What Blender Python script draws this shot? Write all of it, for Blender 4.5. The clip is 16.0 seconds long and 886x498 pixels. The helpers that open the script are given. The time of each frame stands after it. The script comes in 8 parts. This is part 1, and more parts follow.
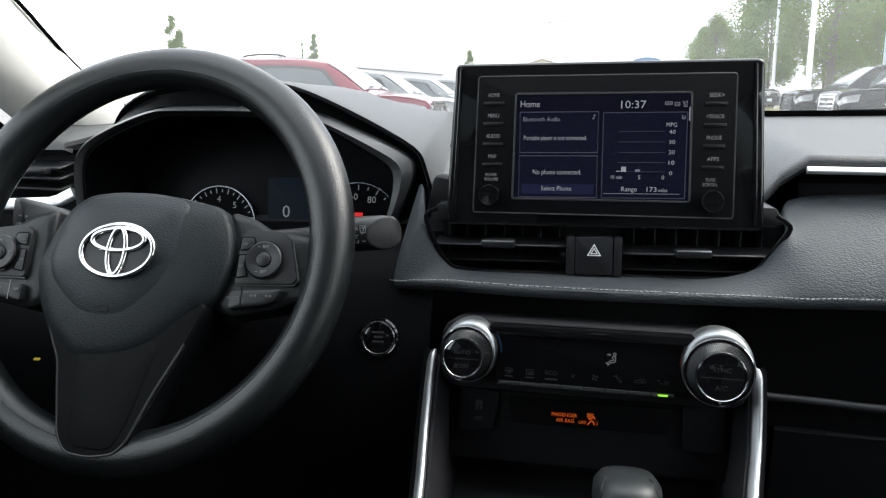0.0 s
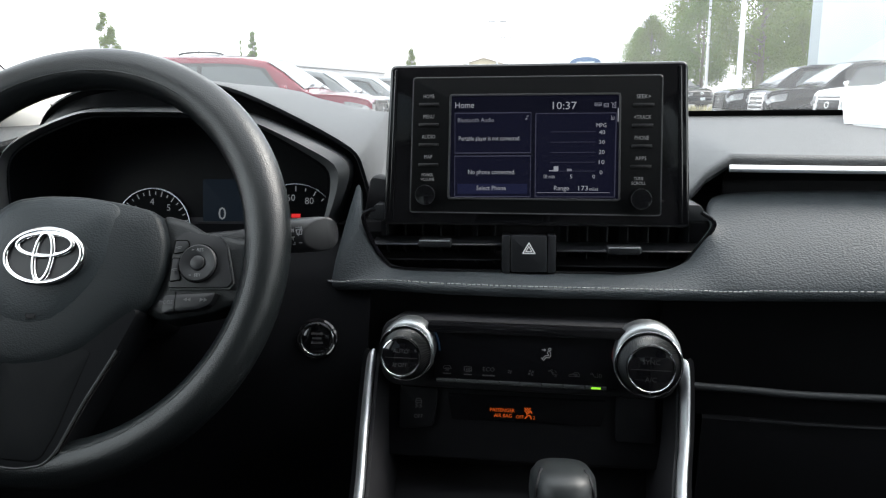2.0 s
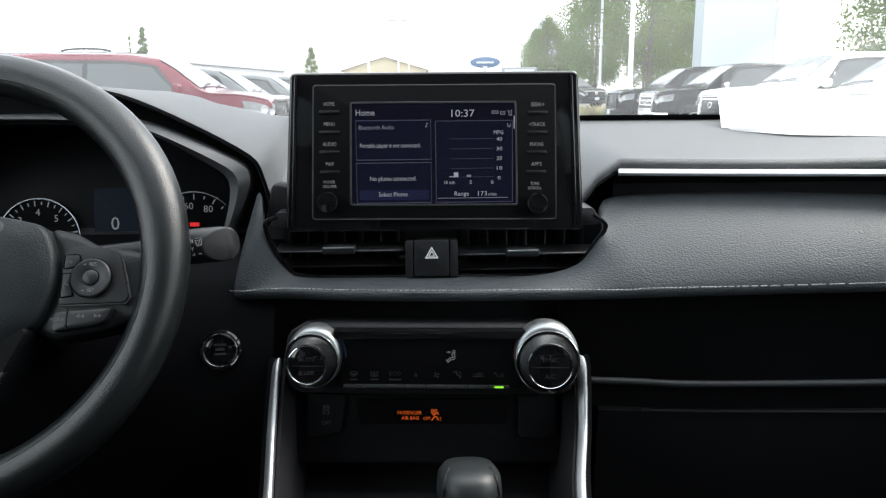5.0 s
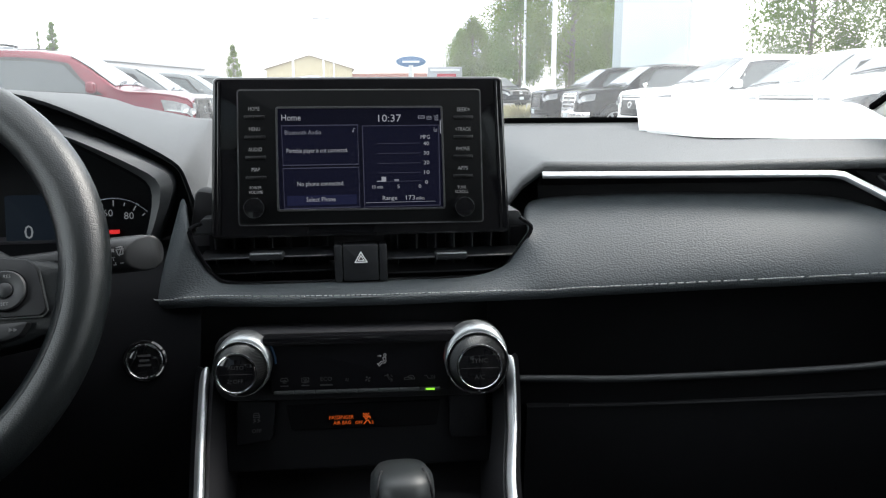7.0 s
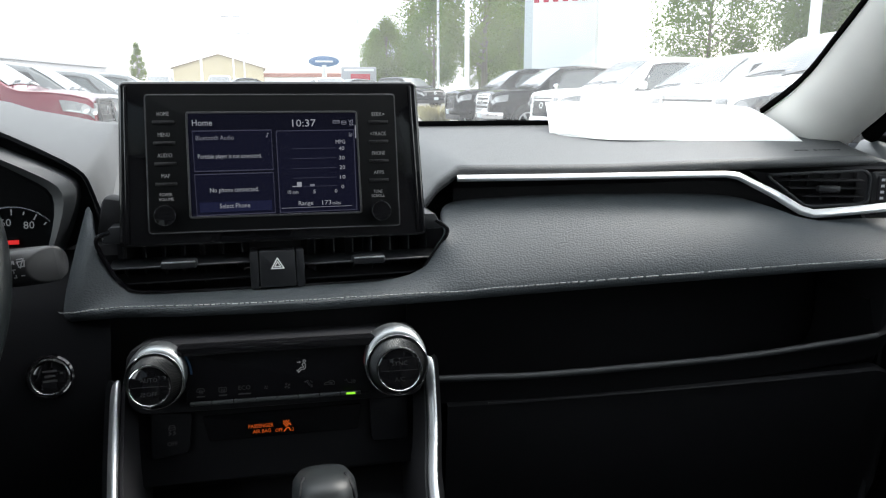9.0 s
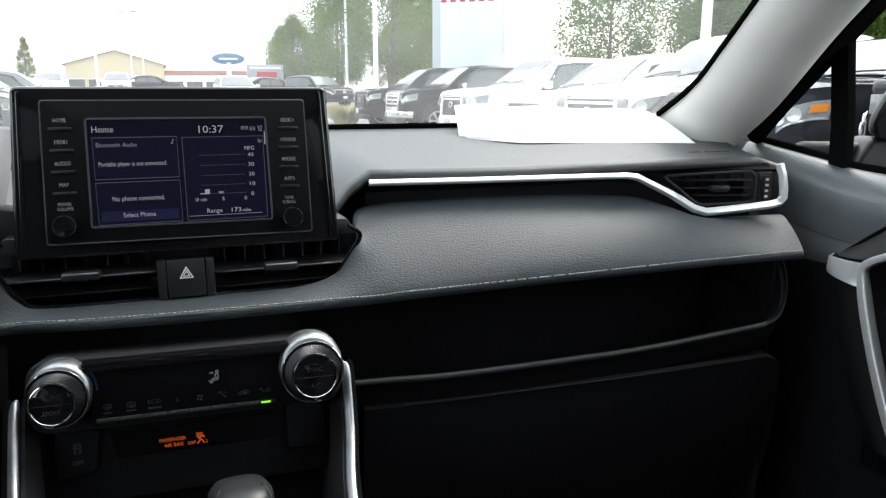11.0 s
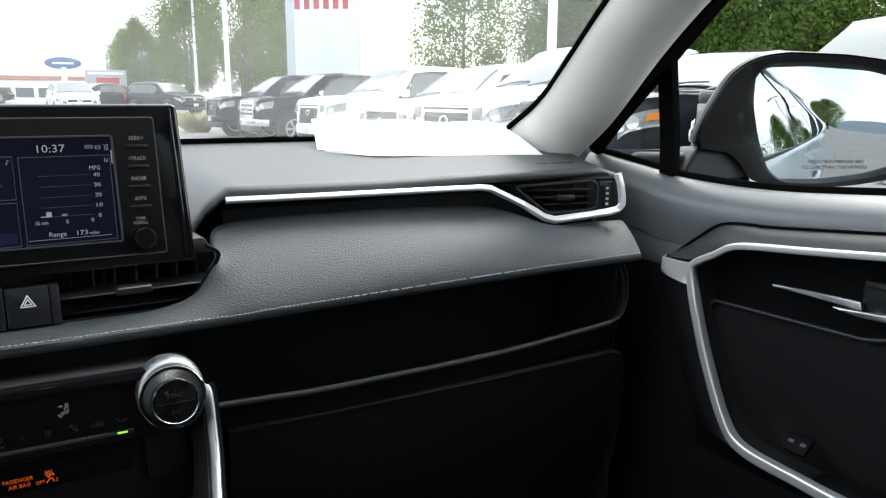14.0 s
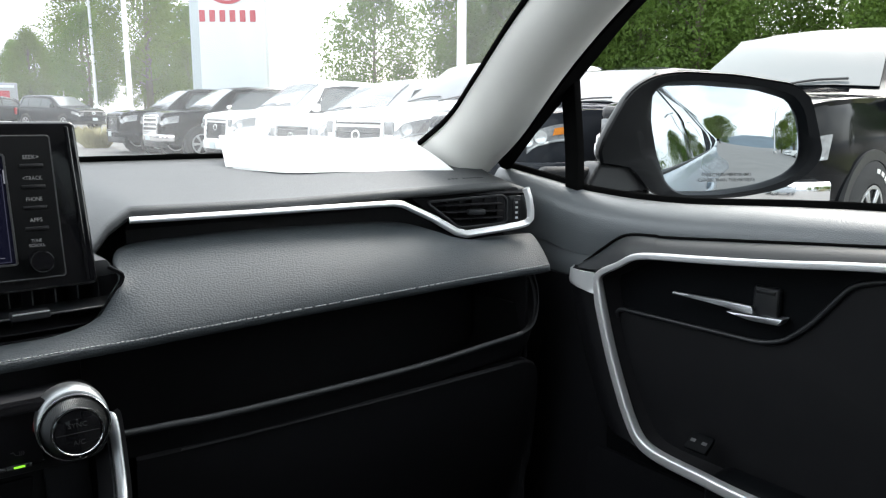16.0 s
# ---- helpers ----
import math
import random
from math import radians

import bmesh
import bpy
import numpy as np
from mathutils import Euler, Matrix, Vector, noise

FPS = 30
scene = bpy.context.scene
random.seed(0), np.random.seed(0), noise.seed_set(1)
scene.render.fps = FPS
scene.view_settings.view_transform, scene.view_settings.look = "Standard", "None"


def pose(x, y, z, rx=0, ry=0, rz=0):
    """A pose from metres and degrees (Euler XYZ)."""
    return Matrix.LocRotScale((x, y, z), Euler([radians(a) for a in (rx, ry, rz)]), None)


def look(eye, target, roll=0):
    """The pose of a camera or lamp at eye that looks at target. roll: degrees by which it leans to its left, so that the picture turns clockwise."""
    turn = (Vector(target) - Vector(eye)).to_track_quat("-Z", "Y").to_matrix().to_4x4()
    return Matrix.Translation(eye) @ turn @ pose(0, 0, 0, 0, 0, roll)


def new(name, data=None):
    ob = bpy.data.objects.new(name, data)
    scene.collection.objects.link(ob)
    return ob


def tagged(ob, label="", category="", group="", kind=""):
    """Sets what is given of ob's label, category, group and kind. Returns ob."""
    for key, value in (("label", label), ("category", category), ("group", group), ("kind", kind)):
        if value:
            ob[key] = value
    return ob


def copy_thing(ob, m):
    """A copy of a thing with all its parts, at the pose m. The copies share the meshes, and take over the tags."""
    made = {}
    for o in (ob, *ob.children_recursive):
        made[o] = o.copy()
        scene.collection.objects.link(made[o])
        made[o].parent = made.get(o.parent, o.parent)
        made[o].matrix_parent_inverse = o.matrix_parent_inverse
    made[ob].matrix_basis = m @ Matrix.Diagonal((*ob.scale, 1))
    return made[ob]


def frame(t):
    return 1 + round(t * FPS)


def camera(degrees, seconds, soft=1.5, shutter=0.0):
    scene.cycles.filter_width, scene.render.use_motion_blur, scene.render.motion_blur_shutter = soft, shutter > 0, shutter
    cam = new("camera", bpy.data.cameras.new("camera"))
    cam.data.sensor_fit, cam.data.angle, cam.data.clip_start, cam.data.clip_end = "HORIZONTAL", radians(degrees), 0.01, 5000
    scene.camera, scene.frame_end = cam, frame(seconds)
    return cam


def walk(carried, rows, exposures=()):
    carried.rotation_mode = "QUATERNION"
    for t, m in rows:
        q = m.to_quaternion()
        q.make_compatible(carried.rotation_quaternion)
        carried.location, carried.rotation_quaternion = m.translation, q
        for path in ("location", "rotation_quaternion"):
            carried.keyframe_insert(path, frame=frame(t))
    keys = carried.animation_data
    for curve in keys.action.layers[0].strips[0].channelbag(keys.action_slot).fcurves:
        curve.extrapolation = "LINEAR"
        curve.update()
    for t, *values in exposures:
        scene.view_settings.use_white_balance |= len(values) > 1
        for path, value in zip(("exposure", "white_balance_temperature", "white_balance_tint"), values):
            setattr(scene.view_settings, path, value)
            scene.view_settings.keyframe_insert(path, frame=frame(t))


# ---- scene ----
# ---- camera ----
cam = camera(62.52, 16.0, soft=1.25)
PATH = [
    (0, (-0.0253, -0.0106, 1.2134), (-0.3663, 1.9176, 0.8061), -0.72),
    (0.5, (-0.0229, -0.0114, 1.2132), (-0.3278, 1.9224, 0.8036), -0.74),
    (1, (-0.0215, -0.0119, 1.2131), (-0.2890, 1.9272, 0.8024), -0.73),
    (1.5, (-0.0198, -0.0137, 1.2142), (-0.2489, 1.9300, 0.8023), -0.67),
    (2, (-0.0180, -0.0156, 1.2154), (-0.2087, 1.9321, 0.8033), -0.69),
    (2.5, (-0.0163, -0.0170, 1.2165), (-0.1674, 1.9341, 0.8037), -0.70),
    (3, (-0.0164, -0.0177, 1.2177), (-0.1232, 1.9360, 0.8038), -0.66),
    (3.5, (-0.0161, -0.0192, 1.2188), (-0.0820, 1.9362, 0.8042), -0.64),
    (4, (-0.0157, -0.0208, 1.2202), (-0.0378, 1.9354, 0.8047), -0.59),
    (6.5, (-0.0158, -0.0279, 1.2272), (0.1927, 1.9163, 0.8070), -0.40),
    (7, (-0.0160, -0.0293, 1.2285), (0.2444, 1.9086, 0.8078), -0.33),
    (7.5, (-0.0163, -0.0305, 1.2301), (0.2987, 1.8989, 0.8082), -0.26),
    (8, (-0.0161, -0.0320, 1.2311), (0.3539, 1.8876, 0.8089), -0.23),
    (10.5, (-0.0185, -0.0411, 1.2374), (0.6314, 1.8026, 0.8151), 0.00),
    (11, (-0.0189, -0.0427, 1.2394), (0.6883, 1.7793, 0.8151), 0.04),
    (11.5, (-0.0199, -0.0450, 1.2403), (0.7463, 1.7533, 0.8170), 0.05),
    (12, (-0.0209, -0.0477, 1.2427), (0.8029, 1.7244, 0.8174), 0.09),
    (12.5, (-0.0210, -0.0491, 1.2438), (0.8604, 1.6957, 0.8207), 0.15),
    (13, (-0.0211, -0.0514, 1.2453), (0.9155, 1.6654, 0.8263), 0.18),
    (13.5, (-0.0225, -0.0537, 1.2473), (0.9683, 1.6339, 0.8347), 0.20),
    (14, (-0.0231, -0.0551, 1.2485), (1.0194, 1.6033, 0.8447), 0.23),
    (14.5, (-0.0232, -0.0566, 1.2483), (1.0693, 1.5722, 0.8566), 0.25),
    (15, (-0.0240, -0.0593, 1.2498), (1.1165, 1.5384, 0.8668), 0.27),
    (15.5, (-0.0253, -0.0600, 1.2508), (1.1650, 1.5031, 0.8767), 0.30),
    (16, (-0.0250, -0.0611, 1.2513), (1.2110, 1.4683, 0.8863), 0.31),
]
walk(cam, [(t, look(eye, target, roll)) for t, eye, target, roll in PATH])

# ---- light ----
world = bpy.data.worlds.new("sky")
scene.world = world
world.use_nodes = True
wn = world.node_tree.nodes
sky = wn.new("ShaderNodeTexSky")
sky.sky_type = "NISHITA"
sky.sun_disc = False
SUN_UP, SUN_ROUND = 50.0, 68.0
sky.sun_elevation, sky.sun_rotation = radians(SUN_UP), radians(SUN_ROUND)
sky.dust_density, sky.air_density = 4.0, 1.0
wn["Background"].inputs["Strength"].default_value = 0.15
# thin bright cloud over most of the sky
wl = world.node_tree.links.new
wco, wnoise, wramp, whsv, wmix = (wn.new(k) for k in ("ShaderNodeTexCoord", "ShaderNodeTexNoise", "ShaderNodeMapRange", "ShaderNodeHueSaturation", "ShaderNodeMix"))
wnoise.inputs["Scale"].default_value, wnoise.inputs["Detail"].default_value = 2.2, 7
wl(wco.outputs["Generated"], wnoise.inputs["Vector"])
wramp.inputs["From Min"].default_value, wramp.inputs["From Max"].default_value = 0.39, 0.62
wramp.inputs["To Min"].default_value, wramp.inputs["To Max"].default_value = 0.15, 0.95
wl(wnoise.outputs["Fac"], wramp.inputs["Value"])
wmix.data_type = "RGBA"
wmix.inputs["B"].default_value = (9.15, 9.65, 9.8, 1)
whsv.inputs["Saturation"].default_value = 0.8
wl(sky.outputs["Color"], whsv.inputs["Color"])
wl(whsv.outputs["Color"], wmix.inputs["A"])
wl(wramp.outputs["Result"], wmix.inputs["Factor"])
wl(wmix.outputs["Result"], wn["Background"].inputs["Color"])

sun = new("sun", bpy.data.lights.new("sun", "SUN"))
sun.data.energy, sun.data.angle, sun.data.color = 1.0, radians(30), (0.97, 0.98, 0.95)
a, b = radians(SUN_ROUND), radians(SUN_UP)
sun.matrix_world = look((math.sin(a) * math.cos(b) * 50, math.cos(a) * math.cos(b) * 50, math.sin(b) * 50), (0, 0, 0))
scene.view_settings.exposure = 1.57


# ---- materials ----
def mat(name, color, rough=0.5, metal=0.0, coat=0.0, spec=0.5, vary=0.0, scale=30.0, bump=0.0, bump_scale=600.0, leather=0.0,
        emit=None, power=0.0, rough_vary=0.0, sheen=0.0):
    m = bpy.data.materials.new(name)
    m.use_nodes = True
    t = m.node_tree
    n, link = t.nodes, t.links.new
    p = n["Principled BSDF"]
    p.inputs["Base Color"].default_value = (*color, 1)
    p.inputs["Roughness"].default_value = rough
    p.inputs["Metallic"].default_value = metal
    p.inputs["Coat Weight"].default_value = coat
    p.inputs["Coat Roughness"].default_value = 0.04
    p.inputs["Specular IOR Level"].default_value = spec
    p.inputs["Sheen Weight"].default_value = sheen
    if emit:
        p.inputs["Emission Color"].default_value = (*emit, 1)
        p.inputs["Emission Strength"].default_value = power
    co = n.new("ShaderNodeTexCoord")
    if vary or rough_vary:
        big = n.new("ShaderNodeTexNoise")
        big.inputs["Scale"].default_value, big.inputs["Detail"].default_value = scale, 6
        link(co.outputs["Object"], big.inputs["Vector"])
        if vary:
            ramp = n.new("ShaderNodeMix")
            ramp.data_type = "RGBA"
            ramp.inputs["A"].default_value = (*[c * (1 - vary) for c in color], 1)
            ramp.inputs["B"].default_value = (*[min(1, c * (1 + vary)) for c in color], 1)
            link(big.outputs["Fac"], ramp.inputs["Factor"])
            link(ramp.outputs["Result"], p.inputs["Base Color"])
        if rough_vary:
            mr = n.new("ShaderNodeMapRange")
            mr.inputs["From Min"].default_value, mr.inputs["From Max"].default_value = 0.3, 0.7
            mr.inputs["To Min"].default_value, mr.inputs["To Max"].default_value = rough - rough_vary, rough + rough_vary
            link(big.outputs["Fac"], mr.inputs["Value"])
            link(mr.outputs["Result"], p.inputs["Roughness"])
    if bump or leather:
        bp = n.new("ShaderNodeBump")
        if leather:
            # soft pebbles with creases between them, a little flattened
            v, sq = n.new("ShaderNodeTexVoronoi"), n.new("ShaderNodeMapping")
            sq.inputs["Scale"].default_value = (0.75, 1.0, 1.15)
            v.inputs["Scale"].default_value = bump_scale
            link(co.outputs["Object"], sq.inputs["Vector"])
            link(sq.outputs["Vector"], v.inputs["Vector"])
            link(v.outputs["Distance"], bp.inputs["Height"])
            bp.invert = True
            bp.inputs["Strength"].default_value, bp.inputs["Distance"].default_value = leather, 0.0004
        else:
            f = n.new("ShaderNodeTexNoise")
            f.inputs["Scale"].default_value, f.inputs["Detail"].default_value = bump_scale, 4
            link(co.outputs["Object"], f.inputs["Vector"])
            link(f.outputs["Fac"], bp.inputs["Height"])
            bp.inputs["Strength"].default_value, bp.inputs["Distance"].default_value = bump, 1.0 / bump_scale
        link(bp.outputs["Normal"], p.inputs["Normal"])
    return m


def glass_mat(name, tint=(1, 1, 1), ior=1.45, rough=0.0, dust=0.0):
    m = bpy.data.materials.new(name)
    m.use_nodes = True
    t = m.node_tree
    t.nodes.remove(t.nodes["Principled BSDF"])
    tr, gl, fr, mx = (t.nodes.new(k) for k in ("ShaderNodeBsdfTransparent", "ShaderNodeBsdfGlossy", "ShaderNodeFresnel", "ShaderNodeMixShader"))
    tr.inputs["Color"].default_value = (*tint, 1)
    gl.inputs["Roughness"].default_value = rough
    fr.inputs["IOR"].default_value = ior
    t.links.new(fr.outputs["Fac"], mx.inputs["Fac"])
    t.links.new(tr.outputs["BSDF"], mx.inputs[1])
    t.links.new(gl.outputs["BSDF"], mx.inputs[2])
    out = mx.outputs["Shader"]
    if dust:
        film, tl, nz, mr, co = (t.nodes.new(k) for k in ("ShaderNodeMixShader", "ShaderNodeBsdfTranslucent", "ShaderNodeTexNoise", "ShaderNodeMapRange", "ShaderNodeTexCoord"))
        tl.inputs["Color"].default_value = (0.9, 0.92, 0.93, 1)
        nz.inputs["Scale"].default_value, nz.inputs["Detail"].default_value = 5.0, 8
        t.links.new(co.outputs["Object"], nz.inputs["Vector"])
        mr.inputs["From Min"].default_value, mr.inputs["From Max"].default_value = 0.3, 0.7
        mr.inputs["To Min"].default_value, mr.inputs["To Max"].default_value = dust * 0.6, dust * 1.4
        t.links.new(nz.outputs["Fac"], mr.inputs["Value"])
        t.links.new(mr.outputs["Result"], film.inputs["Fac"])
        t.links.new(out, film.inputs[1])
        t.links.new(tl.outputs["BSDF"], film.inputs[2])
        out = film.outputs["Shader"]
    t.links.new(out, t.nodes["Material Output"].inputs["Surface"])
    return m


M_PAD = mat("soft_touch_dash", (0.051, 0.054, 0.056), 0.5, leather=0.9, bump_scale=640, vary=0.12, scale=30, spec=0.4)
M_SILL = mat("door_sill_trim", (0.098, 0.108, 0.115), 0.34, leather=0.5, bump_scale=700, spec=0.6, vary=0.1, scale=30)
M_LEATHER = mat("grained_leatherette", (0.040, 0.047, 0.052), 0.55, leather=1.0, bump_scale=640, vary=0.12, scale=30, spec=0.38)
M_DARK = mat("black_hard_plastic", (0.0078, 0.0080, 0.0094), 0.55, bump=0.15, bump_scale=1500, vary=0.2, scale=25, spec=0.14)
# black plastic, its base colour raised to stand in for veiling haze in shadows
M_LOWER = mat("lifted_lower_dash_plastic", (0.0105, 0.0107, 0.0120), 0.5, bump=0.12, bump_scale=1500, vary=0.2, scale=25, spec=0.14)
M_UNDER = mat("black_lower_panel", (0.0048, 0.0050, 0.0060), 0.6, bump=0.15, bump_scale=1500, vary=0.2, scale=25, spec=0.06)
# base colour raised likewise, for the veil over the dark dash core
M_TRAY = mat("lifted_tray_plastic", (0.044, 0.044, 0.048), 0.6, spec=0.12, bump=0.1, bump_scale=1200)
M_DISPLAY = mat("smoked_display_panel", (0.005, 0.005, 0.006), 0.22, spec=0.18, rough_vary=0.03, scale=60)
M_MATTE = mat("dull_black_plastic", (0.016, 0.016, 0.018), 0.7, spec=0.2, bump=0.1, bump_scale=1200)
M_ARM = mat("grained_spoke_urethane", (0.0080, 0.0100, 0.0110), 0.42, spec=0.4, leather=0.3, bump_scale=850)
M_SPOKE = mat("black_spoke_plastic", (0.0050, 0.0056, 0.0066), 0.5, spec=0.05, bump=0.1, bump_scale=1500)
# darker than the centre pad's plastic: shade on the lower cover, put into colour
M_COVER_SHADED = mat("shaded_skirt_plastic", (0.0092, 0.0126, 0.0145), 0.48, spec=0.28, leather=0.5, bump_scale=850)
M_INLAY = mat("smooth_spoke_inlay", (0.0045, 0.0052, 0.0060), 0.45, spec=0.06, rough_vary=0.05, scale=30)
M_KNOB = mat("smooth_black_leather", (0.021, 0.024, 0.0255), 0.40, spec=0.42, leather=0.25, bump_scale=1500, vary=0.15, scale=20)
M_WHEEL = mat("wheel_rim_urethane", (0.0065, 0.0085, 0.0095), 0.31, spec=0.55, leather=0.42, bump_scale=1000, vary=0.15, scale=20)
M_HUB = mat("airbag_cover_plastic", (0.0115, 0.0165, 0.0195), 0.48, spec=0.35, leather=0.55, bump_scale=780, vary=0.1, scale=20)
# the dash pad's material again, darkened for the hood's steeper tilt to the light
M_HOOD = mat("shaded_soft_touch_hood", (0.038, 0.040, 0.042), 0.5, leather=0.8, bump_scale=640, vary=0.12, scale=30, spec=0.35)
M_HOODRIM = mat("grey_hood_rim", (0.054, 0.057, 0.060), 0.36, spec=0.6, bump=0.1, bump_scale=1500)
M_RIMTRIM = mat("satin_grey_hood_rim", (0.026, 0.028, 0.030), 0.45, spec=0.4, bump=0.1, bump_scale=1500)
M_SATINBLK = mat("satin_black_plastic", (0.013, 0.014, 0.016), 0.42, spec=0.4, rough_vary=0.06, scale=40)
M_PIANO = mat("gloss_black_plastic", (0.006, 0.006, 0.007), 0.06, coat=0.5, rough_vary=0.03, scale=60)
M_SILVER = mat("satin_silver_trim", (0.82, 0.83, 0.84), 0.30, metal=0.6, rough_vary=0.015, scale=60)
M_GRIP = mat("satin_black_stalk_plastic", (0.022, 0.023, 0.025), 0.40, spec=0.45, bump=0.1, bump_scale=1500)
M_CAP = mat("pale_silver_paint", (0.62, 0.63, 0.64), 0.36, metal=0.25, rough_vary=0.04, scale=60)
M_SATIN = mat("brushed_satin_metal", (0.60, 0.62, 0.64), 0.46, metal=1.0, rough_vary=0.06, scale=80)
M_COLLAR = mat("dark_satin_metal", (0.34, 0.36, 0.37), 0.42, metal=1.0, rough_vary=0.06, scale=80)
M_RIDGED = mat("dark_ridged_metal", (0.045, 0.048, 0.050), 0.40, metal=0.9, rough_vary=0.06, scale=80)
M_SURROUND = mat("dull_black_surround", (0.0024, 0.0027, 0.0034), 0.42, spec=0.08, bump=0.1, bump_scale=900)
M_SHELL = mat("black_mirror_shell", (0.012, 0.0128, 0.0138), 0.38, spec=0.25, bump=0.1, bump_scale=900)
M_CHROME = mat("chrome", (0.85, 0.86, 0.87), 0.08, metal=1.0, rough_vary=0.03, scale=80)
M_PILLAR = mat("pale_grey_pillar_trim", (0.72, 0.715, 0.68), 0.8, bump=0.12, bump_scale=900, vary=0.05, scale=15)
M_FABRIC = mat("headliner_fabric", (0.40, 0.40, 0.39), 0.95, bump=0.3, bump_scale=700, vary=0.06, scale=30)
M_THREAD = mat("grey_thread", (0.48, 0.49, 0.49), 0.8, bump=0.3, bump_scale=3000)
M_PAPER = mat("white_paper", (0.86, 0.86, 0.85), 0.7, vary=0.03, scale=8, bump=0.05, bump_scale=60)
M_GREY_INK = mat("pale_printed_mark", (0.45, 0.46, 0.47), 0.6, vary=0.1, scale=200)
M_DIM_INK = mat("dim_printed_mark", (0.075, 0.075, 0.08), 0.6, vary=0.1, scale=200)
M_MID_INK = mat("grey_printed_mark", (0.16, 0.165, 0.17), 0.6, vary=0.1, scale=200)
M_FAINT_INK = mat("faint_printed_mark", (0.028, 0.028, 0.030), 0.6, vary=0.1, scale=200)
M_EDGE = mat("pale_moulded_edge", (0.0480, 0.0480, 0.0512), 0.4, vary=0.1, scale=60)
M_KEYBAR = mat("black_key_bar", (0.010, 0.010, 0.011), 0.4, spec=0.35, rough_vary=0.05, scale=80)
M_FASCIA = mat("dark_grey_fascia", (0.0052, 0.0055, 0.0060), 0.6, spec=0.09, bump=0.1, bump_scale=1500)
M_SEAT = mat("dark_seat_fabric", (0.025, 0.025, 0.027), 0.9, bump=0.4, bump_scale=500, vary=0.15, scale=20)
M_LCD = mat("lit_lcd_panel", (0.004, 0.004, 0.008), 0.25, spec=0.2, emit=(0.05, 0.055, 0.16), power=0.010)
M_LCD_PANE = mat("lit_lcd_tile", (0.004, 0.004, 0.008), 0.25, spec=0.2, emit=(0.045, 0.05, 0.16), power=0.02)
M_LCD_LINE = mat("lit_lcd_line", (0.01, 0.01, 0.02), 0.2, emit=(0.27, 0.28, 0.42), power=0.045)
M_LCD_BAR = mat("lit_lcd_bar", (0.004, 0.004, 0.008), 0.25, spec=0.2, emit=(0.05, 0.06, 0.18), power=0.055)
M_CHROME_DARK = mat("dark_chrome", (0.30, 0.31, 0.32), 0.25, metal=1.0, rough_vary=0.05, scale=60)
M_LCD_TEXT = mat("lit_lcd_text", (0.02, 0.02, 0.02), 0.3, emit=(0.8, 0.83, 0.95), power=0.105)
M_LCD_DIM = mat("lit_lcd_dim_text", (0.02, 0.02, 0.02), 0.3, emit=(0.6, 0.62, 0.78), power=0.075)
M_KEY_TEXT = mat("backlit_key_text", (0.2, 0.2, 0.2), 0.4, emit=(0.7, 0.72, 0.75), power=0.03)
M_AMBER = mat("lit_amber_text", (0.05, 0.01, 0), 0.4, emit=(1.0, 0.16, 0.02), power=0.16)
M_GREEN = mat("lit_green_lamp", (0.05, 0.1, 0), 0.4, emit=(0.35, 1.0, 0.05), power=0.35)
M_RED = mat("lit_red_lamp", (0.1, 0, 0), 0.4, emit=(1.0, 0.03, 0.03), power=0.2)
M_YELLOW = mat("lit_yellow_lamp", (0.1, 0.1, 0), 0.4, emit=(0.9, 0.7, 0.1), power=0.1)
M_GAUGE = mat("lit_gauge_mark", (0.1, 0.1, 0.1), 0.4, emit=(0.7, 0.75, 0.8), power=0.06)
M_GLASS = glass_mat("windscreen_glass", (0.97, 0.98, 0.98), 1.5, dust=0.05)
M_SIDEGLASS = glass_mat("side_window_glass", (0.95, 0.97, 0.96), 1.22)
M_PRIVACY = glass_mat("dark_privacy_glass", (0.10, 0.11, 0.11), 1.45)
M_FRIT = mat("black_glass_border", (0.003, 0.003, 0.003), 0.9, spec=0.0, rough_vary=0.05, scale=100)
M_MIRROR = mat("mirror_silvering", (0.42, 0.455, 0.48), 0.0, metal=1.0)
M_RUBBER = mat("black_rubber_seal", (0.005, 0.005, 0.005), 0.8, spec=0.0, bump=0.2, bump_scale=400)


def paint(name, c, flake=0.1):
    return mat(name, c, 0.14, metal=0.0, coat=0.0, spec=0.40, vary=flake, scale=3, rough_vary=0.05)


M_OWN = paint("silver_sky_paint", (0.24, 0.275, 0.31))
M_WHITE = paint("white_car_paint", (0.80, 0.80, 0.79), 0.04)
M_REDP = paint("red_car_paint", (0.125, 0.010, 0.022))
M_BLACKP = mat("black_car_paint", (0.0035, 0.004, 0.005), 0.10, spec=0.16, vary=0.1, scale=3, rough_vary=0.03)
M_GREYP = mat("dark_grey_car_paint", (0.018, 0.020, 0.024), 0.10, spec=0.12, vary=0.1, scale=3, rough_vary=0.03)
M_MIDGREY = paint("mid_grey_car_paint", (0.13, 0.14, 0.145))
M_SILVERP = paint("silver_car_paint", (0.42, 0.43, 0.44))
# grey of the panes is lightened to stand in for reflection and haze
M_CARGLASS = mat("tinted_car_glass", (0.075, 0.085, 0.088), 0.30, spec=0.30, rough_vary=0.03, scale=4)
M_CARSCREEN = mat("car_windscreen", (0.12, 0.13, 0.135), 0.10, spec=0.8, rough_vary=0.02, scale=4)
M_LAMPBED = mat("clear_lamp_housing", (0.17, 0.175, 0.18), 0.12, spec=0.7, vary=0.6, scale=22)
M_TYRE = mat("tyre_rubber", (0.018, 0.018, 0.018), 0.8, bump=0.3, bump_scale=60)
